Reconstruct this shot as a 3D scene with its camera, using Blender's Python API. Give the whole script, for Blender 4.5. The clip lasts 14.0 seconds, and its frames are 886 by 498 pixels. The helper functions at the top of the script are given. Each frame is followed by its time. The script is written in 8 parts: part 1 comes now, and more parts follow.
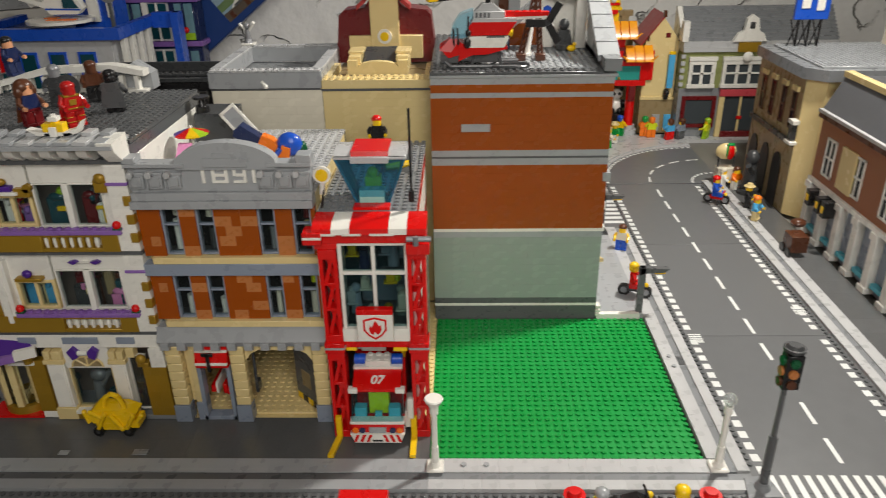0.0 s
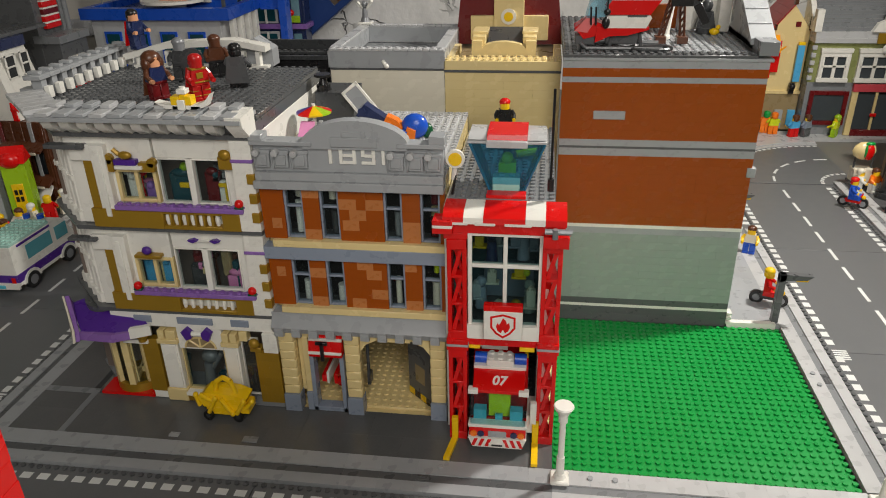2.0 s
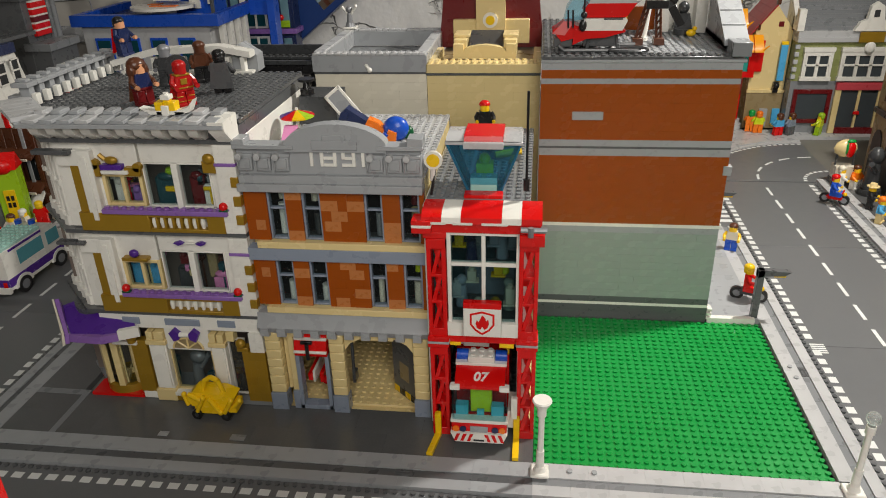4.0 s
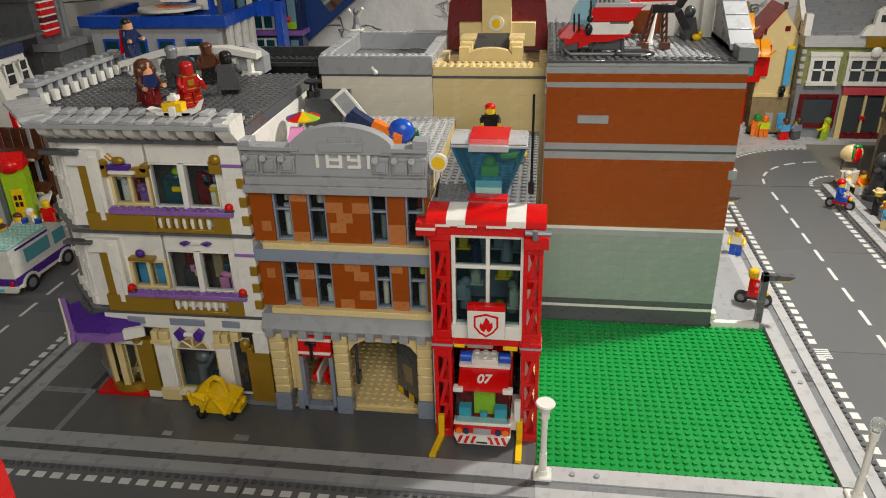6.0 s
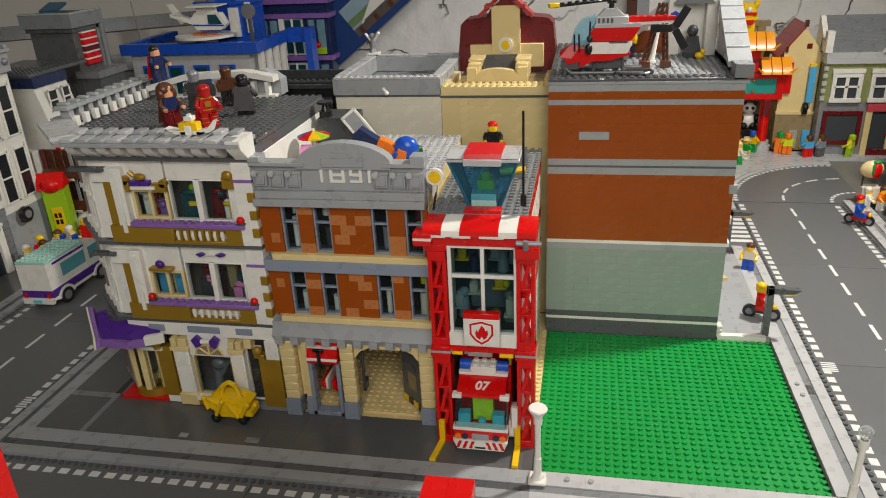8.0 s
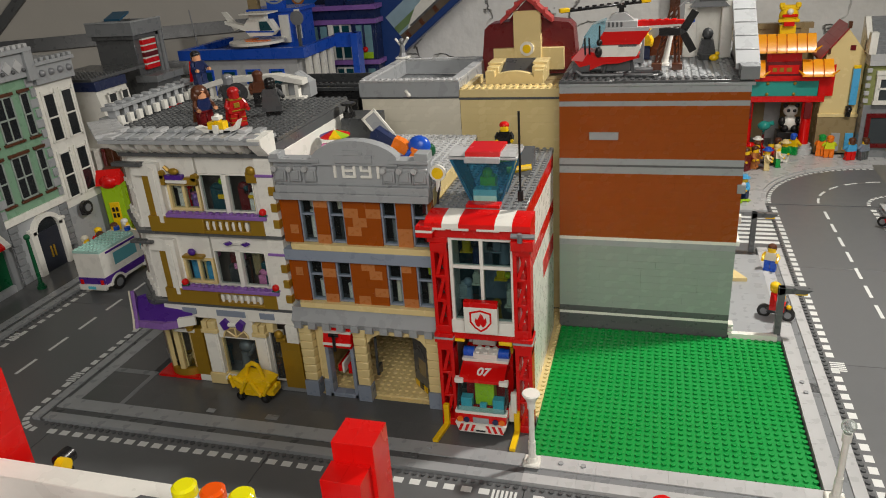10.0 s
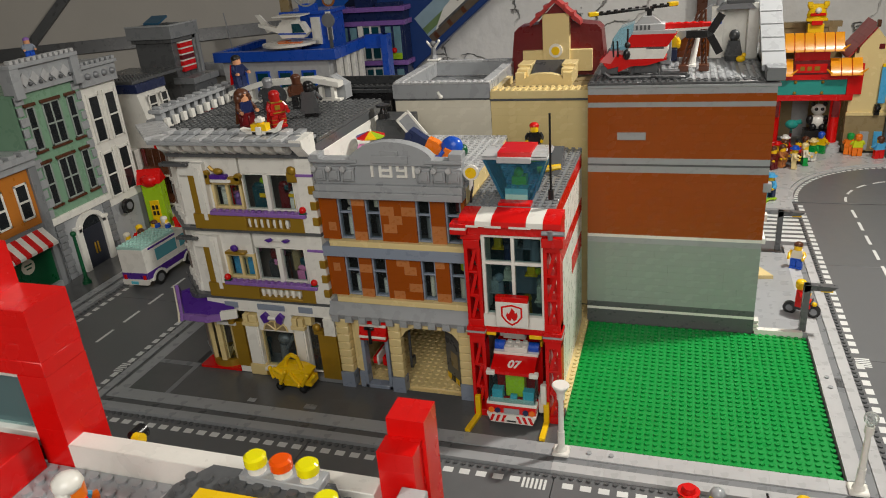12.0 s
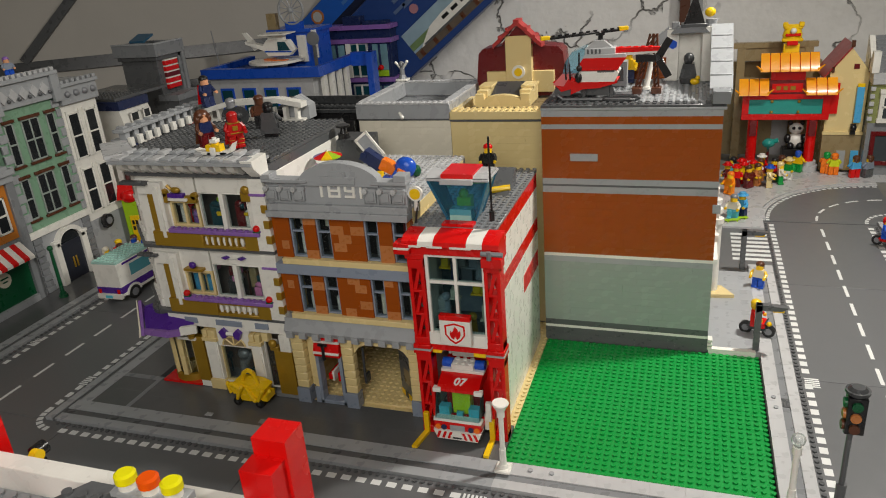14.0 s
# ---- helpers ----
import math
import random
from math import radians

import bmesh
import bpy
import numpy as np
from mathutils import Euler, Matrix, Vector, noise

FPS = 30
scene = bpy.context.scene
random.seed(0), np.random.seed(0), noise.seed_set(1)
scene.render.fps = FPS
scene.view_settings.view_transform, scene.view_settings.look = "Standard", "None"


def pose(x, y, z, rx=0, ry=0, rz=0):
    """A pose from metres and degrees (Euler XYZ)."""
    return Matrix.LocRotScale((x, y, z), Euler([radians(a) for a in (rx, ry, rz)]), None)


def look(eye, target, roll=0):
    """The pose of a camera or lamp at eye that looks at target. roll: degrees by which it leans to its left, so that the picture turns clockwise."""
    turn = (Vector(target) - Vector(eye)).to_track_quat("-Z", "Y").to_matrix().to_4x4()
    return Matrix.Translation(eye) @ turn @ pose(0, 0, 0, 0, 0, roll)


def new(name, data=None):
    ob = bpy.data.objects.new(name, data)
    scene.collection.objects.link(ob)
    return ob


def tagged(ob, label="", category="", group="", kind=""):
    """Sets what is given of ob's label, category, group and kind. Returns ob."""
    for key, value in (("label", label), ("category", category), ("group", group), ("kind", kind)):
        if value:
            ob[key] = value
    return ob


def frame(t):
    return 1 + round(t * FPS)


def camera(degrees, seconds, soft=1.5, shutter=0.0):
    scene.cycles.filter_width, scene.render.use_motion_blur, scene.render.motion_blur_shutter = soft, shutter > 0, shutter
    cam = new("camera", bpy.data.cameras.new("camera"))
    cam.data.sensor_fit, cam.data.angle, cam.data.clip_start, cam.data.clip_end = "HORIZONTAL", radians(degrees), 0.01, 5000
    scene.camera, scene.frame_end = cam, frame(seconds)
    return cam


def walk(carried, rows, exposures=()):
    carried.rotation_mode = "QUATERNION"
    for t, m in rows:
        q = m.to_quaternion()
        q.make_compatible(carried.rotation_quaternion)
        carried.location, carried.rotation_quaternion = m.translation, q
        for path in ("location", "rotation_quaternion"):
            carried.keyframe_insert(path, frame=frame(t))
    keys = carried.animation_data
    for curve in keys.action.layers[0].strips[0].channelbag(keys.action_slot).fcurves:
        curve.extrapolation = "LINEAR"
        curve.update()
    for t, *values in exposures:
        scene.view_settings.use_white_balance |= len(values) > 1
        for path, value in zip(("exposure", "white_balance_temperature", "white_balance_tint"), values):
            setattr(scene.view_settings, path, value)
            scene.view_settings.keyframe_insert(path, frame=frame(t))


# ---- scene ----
S = 0.008  # one stud of the toy bricks, in metres; all numbers below are in studs
cam = camera(62.3, 14.0, soft=1.0, shutter=0.3)
PATH = [
    (0, (3.894, -66.522, 59.317), (3.843, -64.719, 58.454), -1.0),
    (0.5, (-0.555, -62.946, 57.705), (-0.721, -61.148, 56.845), -0.8),
    (1, (-2.117, -61.382, 57.019), (-2.334, -59.593, 56.152), -0.8),
    (1.5, (-2.729, -61.197, 56.822), (-2.967, -59.414, 55.947), -0.9),
    (2, (-2.703, -61.721, 56.844), (-2.954, -59.942, 55.966), -1.2),
    (2.5, (-1.279, -62.507, 57.333), (-1.53, -60.727, 56.457), -1.5),
    (3, (-0.459, -62.975, 57.404), (-0.702, -61.192, 56.53), -1.9),
    (5.5, (-0.917, -63.269, 57.171), (-1.167, -61.487, 56.299), -1.4),
    (6, (-0.585, -63.391, 57.407), (-0.842, -61.608, 56.54), -1.5),
    (6.5, (-0.789, -64.009, 57.542), (-1.059, -62.223, 56.685), -1.7),
    (7, (-0.037, -64.568, 57.927), (-0.328, -62.777, 57.085), -2.0),
    (7.5, (1.677, -65.443, 58.023), (1.348, -63.65, 57.201), -2.5),
    (8, (4.73, -66.298, 57.599), (4.359, -64.507, 56.79), -2.9),
    (10.5, (12.783, -70.375, 58.443), (12.226, -68.625, 57.653), -4.3),
    (11, (11.738, -70.917, 59.408), (11.17, -69.171, 58.616), -4.6),
    (11.5, (10.761, -72.175, 60.051), (10.178, -70.433, 59.262), -4.8),
    (12, (12.38, -73.249, 59.33), (11.782, -71.512, 58.539), -4.7),
    (12.5, (15.161, -73.673, 59.103), (14.545, -71.942, 58.314), -4.6),
    (13, (17.266, -73.759, 59.413), (16.633, -72.03, 58.633), -4.5),
    (13.5, (19.122, -73.155, 59.977), (18.485, -71.421, 59.211), -4.6),
    (14, (20.4, -72.114, 60.255), (19.776, -70.372, 59.497), -4.6),
]
walk(cam, [(t, look(tuple(S * v for v in eye), tuple(S * v for v in target), roll)) for t, eye, target, roll in PATH],
     exposures=[(0.0, -0.08), (7.5, -0.04), (10.5, -0.2), (14.0, -0.2)])

# ---- light: the key and left lamps of the room, and an added front fill ----
world = bpy.data.worlds.new("room_air")
world.use_nodes = True
world.node_tree.nodes["Background"].inputs[0].default_value = (1.0, 0.93, 0.82, 1)
world.node_tree.nodes["Background"].inputs[1].default_value = 0.05
scene.world = world
scene.view_settings.exposure = 0.0


def lamp(name, at, aim, size, watts, colour):
    data = bpy.data.lights.new(name, "AREA")
    data.shape, data.size, data.energy, data.color = "DISK", size * S, watts, colour
    ob = new(name, data)
    ob.matrix_world = look(tuple(S * v for v in at), tuple(S * v for v in aim))
    return ob


lamp("room_lamp_key", (68, 49, 110), (10, 10, 0), 9, 10.8, (0.99, 0.94, 0.86))
lamp("room_lamp_left", (-75, 0, 150), (-10, 15, 0), 40, 0.4, (0.99, 0.95, 0.87))
# front fill added to brighten the facades, no lamp is known there
lamp("room_lamp_ceiling", (30, -158, 132), (-4, 24, 10), 120, 15.6, (0.99, 0.95, 0.89))

# ---- materials ----
MATS = {}


def lin(r, g, b):
    return tuple((v / 255 / 12.92 if v < 10 else ((v / 255 + 0.055) / 1.055) ** 2.4) for v in (r, g, b))


def surface(name, rgb, rough=0.3, vary=0.08, bump=0.05, scale=60.0, metal=0.0, clear=0.0, dust=0.05, cracks=False):
    """Moulded plastic: colour with slight shifts from piece to piece, fine scuffs, dust and a soft sheen."""
    if name in MATS:
        return MATS[name]
    m = bpy.data.materials.new(name)
    m.use_nodes = True
    n, l = m.node_tree.nodes, m.node_tree.links
    bs = n["Principled BSDF"]
    bs.inputs["Metallic"].default_value = metal
    co = n.new("ShaderNodeTexCoord")
    big, fine = n.new("ShaderNodeTexNoise"), n.new("ShaderNodeTexNoise")
    big.inputs["Scale"].default_value, big.inputs["Detail"].default_value = scale, 4
    fine.inputs["Scale"].default_value, fine.inputs["Detail"].default_value = scale * 14, 3
    l.new(co.outputs["Object"], big.inputs["Vector"])
    l.new(co.outputs["Object"], fine.inputs["Vector"])
    info = n.new("ShaderNodeObjectInfo")
    add = n.new("ShaderNodeMath")
    add.operation = "MULTIPLY_ADD"
    l.new(info.outputs["Random"], add.inputs[0])
    add.inputs[1].default_value = 0.5
    l.new(big.outputs["Fac"], add.inputs[2])
    val = n.new("ShaderNodeMapRange")
    val.inputs["From Min"].default_value, val.inputs["From Max"].default_value = 0.3, 1.2
    val.inputs["To Min"].default_value, val.inputs["To Max"].default_value = 1 - vary, 1 + vary
    l.new(add.outputs[0], val.inputs["Value"])
    hsv = n.new("ShaderNodeHueSaturation")
    hsv.inputs["Color"].default_value = (*rgb, 1)
    l.new(val.outputs[0], hsv.inputs["Value"])
    ramp = n.new("ShaderNodeMapRange")
    ramp.inputs["From Min"].default_value, ramp.inputs["From Max"].default_value = 0.45, 0.8
    ramp.inputs["To Min"].default_value, ramp.inputs["To Max"].default_value = 0.0, dust
    l.new(fine.outputs["Fac"], ramp.inputs["Value"])
    mix = n.new("ShaderNodeMix")
    mix.data_type = "RGBA"
    mix.inputs[7].default_value = (0.42, 0.40, 0.36, 1)
    l.new(ramp.outputs[0], mix.inputs[0])
    l.new(hsv.outputs[0], mix.inputs[6])
    l.new(mix.outputs[2], bs.inputs["Base Color"])
    rg = n.new("ShaderNodeMapRange")
    rg.inputs["To Min"].default_value, rg.inputs["To Max"].default_value = max(0.05, rough - 0.1), rough + 0.12
    l.new(big.outputs["Fac"], rg.inputs["Value"])
    l.new(rg.outputs[0], bs.inputs["Roughness"])
    if bump and not cracks:
        bp = n.new("ShaderNodeBump")
        bp.inputs["Strength"].default_value, bp.inputs["Distance"].default_value = bump, 0.0006
        l.new(fine.outputs["Fac"], bp.inputs["Height"])
        l.new(bp.outputs[0], bs.inputs["Normal"])
    if cracks:
        warp = n.new("ShaderNodeTexNoise")
        warp.inputs["Scale"].default_value, warp.inputs["Detail"].default_value = 7, 5
        l.new(co.outputs["Object"], warp.inputs["Vector"])
        shift = n.new("ShaderNodeMixRGB")
        shift.blend_type = "ADD"
        shift.inputs[0].default_value = 0.35
        l.new(co.outputs["Object"], shift.inputs[1])
        l.new(warp.outputs["Color"], shift.inputs[2])
        vo = n.new("ShaderNodeTexVoronoi")
        vo.feature = "DISTANCE_TO_EDGE"
        vo.inputs["Scale"].default_value = 4.2
        l.new(shift.outputs[0], vo.inputs["Vector"])
        line = n.new("ShaderNodeMapRange")
        line.inputs["From Max"].default_value, line.inputs["To Min"].default_value = 0.02, 0.25
        l.new(vo.outputs["Distance"], line.inputs["Value"])
        gap = n.new("ShaderNodeMath")
        gap.operation = "MAXIMUM"
        sel = n.new("ShaderNodeMapRange")
        sel.inputs["From Min"].default_value, sel.inputs["From Max"].default_value = 0.42, 0.56
        l.new(big.outputs["Fac"], sel.inputs["Value"])
        l.new(line.outputs[0], gap.inputs[0])
        l.new(sel.outputs[0], gap.inputs[1])
        dark = n.new("ShaderNodeMix")
        dark.data_type = "RGBA"
        dark.inputs[6].default_value = (0.10, 0.09, 0.08, 1)
        l.new(gap.outputs[0], dark.inputs[0])
        l.new(mix.outputs[2], dark.inputs[7])
        l.new(dark.outputs[2], bs.inputs["Base Color"])
        bp = n.new("ShaderNodeBump")
        bp.inputs["Strength"].default_value, bp.inputs["Distance"].default_value = 1.0, 0.02
        hsum = n.new("ShaderNodeMath")
        hsum.operation = "MULTIPLY_ADD"
        l.new(gap.outputs[0], hsum.inputs[0])
        hsum.inputs[1].default_value = 0.5
        l.new(warp.outputs["Fac"], hsum.inputs[2])
        l.new(hsum.outputs[0], bp.inputs["Height"])
        l.new(bp.outputs[0], bs.inputs["Normal"])
    if clear:
        bs.inputs["Transmission Weight"].default_value = clear
        bs.inputs["IOR"].default_value = 1.15
    MATS[name] = m
    return m


COLOURS = dict(
    white=(236, 234, 226), old_white=(226, 219, 200), light_grey=(160, 163, 166), pale_grey=(186, 187, 188), mid_grey=(128, 131, 134),
    dark_grey=(88, 90, 92), road=(104, 106, 108), paving=(92, 93, 94), black=(24, 24, 26), red=(216, 14, 12), dark_red=(104, 18, 22), crimson=(176, 16, 16),
    orange_brown=(155, 72, 0), nougat=(186, 116, 62), tan=(228, 206, 148), dark_tan=(150, 132, 96), sand_green=(150, 161, 154),
    deep_green=(0, 80, 45), lime=(160, 200, 30), green=(0, 150, 62), olive=(140, 146, 92), mint=(128, 166, 138), sand_blue=(136, 146, 162),
    blue=(24, 82, 194), dark_blue=(28, 42, 84), sky=(80, 170, 220), azure=(90, 190, 210), purple=(78, 36, 140), lavender=(140, 100, 176), yellow=(244, 200, 12),
    neon=(214, 226, 30), orange=(246, 124, 20), bright_orange=(255, 146, 16), brown=(86, 48, 28), deep_teal=(24, 74, 84), pink=(226, 140, 190), flesh=(246, 200, 30), skin=(222, 160, 120), aqua=(172, 214, 204),
    gold=(166, 130, 34), silver=(140, 142, 146), grille=(60, 62, 64))


def P(name):
    r = 0.28
    if name in ("road",):
        r = 0.36
    if name == "paving":
        r = 0.2
    if name in ("gold", "silver"):
        return surface(name, lin(*COLOURS[name]), 0.34, 0.1, 0.05, metal=0.3)
    if name in ("orange_brown", "sand_green", "tan", "old_white", "red"):
        return surface(name, lin(*COLOURS[name]), 0.24, 0.014, 0.02, dust=0.008)
    return surface(name, lin(*COLOURS[name]), r)


def glass(name, rgb, clear=0.9):
    """A clear moulded pane: tinted see-through plastic with a glossy skin."""
    if name in MATS:
        return MATS[name]
    m = bpy.data.materials.new(name)
    m.use_nodes = True
    n, l = m.node_tree.nodes, m.node_tree.links
    bs = n["Principled BSDF"]
    bs.inputs["Base Color"].default_value = (*lin(*rgb), 1)
    bs.inputs["Roughness"].default_value = 0.07
    if clear > 0.95:
        bs.inputs["Base Color"].default_value = (*[v * 0.25 for v in lin(*rgb)], 1)
    tr = n.new("ShaderNodeBsdfTransparent")
    tr.inputs[0].default_value = (*[min(1.0, v * 0.75 + 0.25) for v in lin(*rgb)], 1)
    mx = n.new("ShaderNodeMixShader")
    fr = n.new("ShaderNodeFresnel")
    fr.inputs[0].default_value = 1.22
    mp = n.new("ShaderNodeMapRange")
    mp.inputs["To Min"].default_value, mp.inputs["To Max"].default_value = 1 - clear, 1.0
    l.new(fr.outputs[0], mp.inputs["Value"])
    l.new(mp.outputs[0], mx.inputs[0])
    l.new(tr.outputs[0], mx.inputs[1])
    l.new(bs.outputs[0], mx.inputs[2])
    l.new(mx.outputs[0], n["Material Output"].inputs[0])
    MATS[name] = m
    return m


# ---- building tools ----
class B:
    """Gathers faces, in studs."""

    def __init__(self):
        self.v, self.f, self.m, self.slot = [], [], [], 0

    def add(self, verts, faces):
        k = len(self.v)
        self.v += verts
        self.f += [tuple(k + i for i in f) for f in faces]
        self.m += [self.slot] * len(faces)
        return self

    def mat(self, i):
        self.slot = i
        return self

    def box(self, x0, x1, y0, y1, z0, z1, c=0.05):
        x0, x1, y0, y1, z0, z1 = min(x0, x1), max(x0, x1), min(y0, y1), max(y0, y1), min(z0, z1), max(z0, z1)
        c = min(c, (x1 - x0) / 3, (y1 - y0) / 3, (z1 - z0) / 3)
        lo, hi = (x0, y0, z0), (x1, y1, z1)
        vs, ix = [], {}
        for i in range(8):
            sg = [(i >> a) & 1 for a in range(3)]
            for a in range(3):
                p = [(hi[b] if sg[b] else lo[b]) + (0 if b == a else (-c if sg[b] else c)) for b in range(3)]
                ix[i, a] = len(vs)
                vs.append(tuple(p))
        fs = []
        for a in range(3):
            b, d = (a + 1) % 3, (a + 2) % 3
            for s in (0, 1):
                q = [(s << a) | (u << b) | (w << d) for u, w in ((0, 0), (1, 0), (1, 1), (0, 1))]
                f = [ix[i, a] for i in q]
                fs.append(tuple(f if s else f[::-1]))
            for u in (0, 1):
                for w in (0, 1):
                    i0, i1 = (u << b) | (w << d), (u << b) | (w << d) | (1 << a)
                    f = [ix[i0, b], ix[i1, b], ix[i1, d], ix[i0, d]]
                    fs.append(tuple(f[::-1] if u == w else f))
        for i in range(8):
            f = [ix[i, 0], ix[i, 1], ix[i, 2]]
            fs.append(tuple(f if bin(i).count("1") % 2 else f[::-1]))
        return self.add(vs, fs)

    def prism(self, pts, axis, a0, a1):
        n = len(pts)
        put = {"x": lambda a, p: (a, p[0], p[1]), "y": lambda a, p: (p[0], a, p[1]), "z": lambda a, p: (p[0], p[1], a)}[axis]
        vs = [put(a0, p) for p in pts] + [put(a1, p) for p in pts]
        fs = [tuple(range(n)), tuple(range(2 * n - 1, n - 1, -1))] + [(i, (i + 1) % n + 0, (i + 1) % n + n, i + n) for i in range(n)]
        return self.add(vs, fs)

    def cyl(self, x, y, z, r, h, r2=None, n=12, axis="z"):
        r2 = r if r2 is None else r2
        vs = []
        for rr, t in ((r, 0), (r2, h)):
            for i in range(n):
                a = 2 * math.pi * i / n
                u, w = rr * math.cos(a), rr * math.sin(a)
                vs.append({"z": (x + u, y + w, z + t), "x": (x + t, y + u, z + w), "y": (x + w, y + t, z + u)}[axis])
        fs = [tuple(range(n - 1, -1, -1)), tuple(range(n, 2 * n))] + [(i, (i + 1) % n, (i + 1) % n + n, i + n) for i in range(n)]
        return self.add(vs, fs)

    def tube(self, p, q, r, n=8, r2=None):
        p, q = Vector(p), Vector(q)
        d = (q - p).normalized()
        u = d.orthogonal().normalized()
        w = d.cross(u)
        vs = []
        for c, rr in ((p, r), (q, r if r2 is None else r2)):
            vs += [tuple(c + rr * (math.cos(2 * math.pi * i / n) * u + math.sin(2 * math.pi * i / n) * w)) for i in range(n)]
        fs = [tuple(range(n - 1, -1, -1)), tuple(range(n, 2 * n))] + [(i, (i + 1) % n, (i + 1) % n + n, i + n) for i in range(n)]
        return self.add(vs, fs)

    def ball(self, x, y, z, rx, ry=None, rz=None, n=10, k=6):
        ry, rz = ry or rx, rz or rx
        vs = [(x, y, z - rz)]
        for j in range(1, k):
            b = -math.pi / 2 + math.pi * j / k
            vs += [(x + rx * math.cos(b) * math.cos(2 * math.pi * i / n), y + ry * math.cos(b) * math.sin(2 * math.pi * i / n), z + rz * math.sin(b)) for i in range(n)]
        vs.append((x, y, z + rz))
        fs = [(0, 1 + (i + 1) % n, 1 + i) for i in range(n)]
        for j in range(k - 2):
            fs += [(1 + j * n + i, 1 + j * n + (i + 1) % n, 1 + (j + 1) * n + (i + 1) % n, 1 + (j + 1) * n + i) for i in range(n)]
        t = len(vs) - 1
        fs += [(t, t - n + i, t - n + (i + 1) % n) for i in range(n)]
        return self.add(vs, fs)

    def studs(self, x0, x1, y0, y1, z, n=10, skip=None):
        x = x0 + 0.5
        while x < x1:
            y = y0 + 0.5
            while y < y1:
                if not (skip and skip(x, y)):
                    self.cyl(x, y, z, 0.3, 0.21, n=n)
                y += 1
            x += 1
        return self

    def plate(self, x0, x1, y0, y1, z0, z1, n=8, skip=None):
        self.box(x0, x1, y0, y1, z0, z1)
        return self.studs(x0, x1, y0, y1, z1, n, skip)

    def turn(self, m, start=0):
        self.v[start:] = [tuple(m @ Vector(p)) for p in self.v[start:]]
        return self


HOME = {}


def mesh_of(name, b, mats):
    me = bpy.data.meshes.new(name)
    me.from_pydata([(x * S, y * S, z * S) for x, y, z in b.v], [], b.f)
    for m in mats if isinstance(mats, (list, tuple)) else [mats]:
        me.materials.append(P(m) if isinstance(m, str) else m)
    me.polygons.foreach_set("material_index", b.m)
    bm = bmesh.new()
    bm.from_mesh(me)
    bmesh.ops.recalc_face_normals(bm, faces=bm.faces)
    bm.to_mesh(me)
    bm.free()
    me.polygons.foreach_set("use_smooth", [True] * len(me.polygons))
    me.set_sharp_from_angle(angle=radians(38))
    return me


def thing(name, label, category, at=(0, 0, 0), rz=0, group="", world_coords=True, kind=""):
    """A top-level Empty at the base of a thing. With world_coords its parts are given where they stand, else round the base."""
    ob = tagged(new(name), label, category, group, kind)
    ob.empty_display_size = 0.01
    m = pose(*(S * v for v in at), 0, 0, rz)
    ob.matrix_basis = m
    HOME[ob] = m.inverted() if world_coords else None
    return ob


def part(name, b, mats, parent, label=""):
    """One mesh under a thing or under a part."""
    me = mesh_of(name, b, mats)
    top = parent
    while top.parent:
        top = top.parent
    if HOME.get(top) is not None:
        me.transform(HOME[top])
    ob = new(name, me)
    ob.parent = parent
    return tagged(ob, label)


def solid(name, b, mats, label, category, at=(0, 0, 0), rz=0, group="", kind=""):
    """A thing that is one mesh, built round its base."""
    ob = tagged(new(name, mesh_of(name, b, mats)), label, category, group, kind)
    ob.matrix_basis = pose(*(S * v for v in at), 0, 0, rz)
    return ob


def setting(name, b, mats, label, category):
    return tagged(new(name, mesh_of(name, b, mats)), label, category, kind="structure")


PIECES = {}


def piece(name, size, mats, parent, at, studded=False, c=0.004, rz=0):
    """One brick, tile or plate of its own on a shared mesh, with its lower corner at a place."""
    key = (name, size, str(mats), studded)
    if key not in PIECES:
        b = B().box(0.003, size[0] - 0.003, 0.003, size[1] - 0.003, 0.002, size[2] - 0.002, c)
        if studded:
            b.studs(0, size[0], 0, size[1], size[2] - 0.012, 8)
        PIECES[key] = mesh_of(name, b, mats)
    ob = new(name, PIECES[key])
    ob.parent = parent
    m = pose(*(S * v for v in at), 0, 0, rz)
    top = parent
    while top.parent:
        top = top.parent
    if HOME.get(top) is not None:
        m = HOME[top] @ m
    ob.matrix_basis = m
    return ob


def courses(parent, axis, a0, a1, at, depth, z0, z1, mats, seed=1, high=1.2, lens=(4, 6, 8), other=None, share=0.0):
    """A wall of bricks laid in courses along x or y."""
    rnd = random.Random(seed)
    n = max(1, round((z1 - z0) / high))
    h = (z1 - z0) / n
    for i in range(n):
        a = a0
        while a < a1 - 0.05:
            want = rnd.choice(lens) * (0.5 if a == a0 and i % 2 else 1)
            d = round(min(want, a1 - a), 2)
            if 0 < a1 - a - d < 0.8:
                d = round(a1 - a, 2)
            m = other if other and rnd.random() < share else mats
            if axis == "x":
                piece("brick", (d, depth, round(h, 3)), m, parent, (a, at, z0 + i * h))
            else:
                piece("brick", (depth, d, round(h, 3)), m, parent, (at, a, z0 + i * h))
            a += d


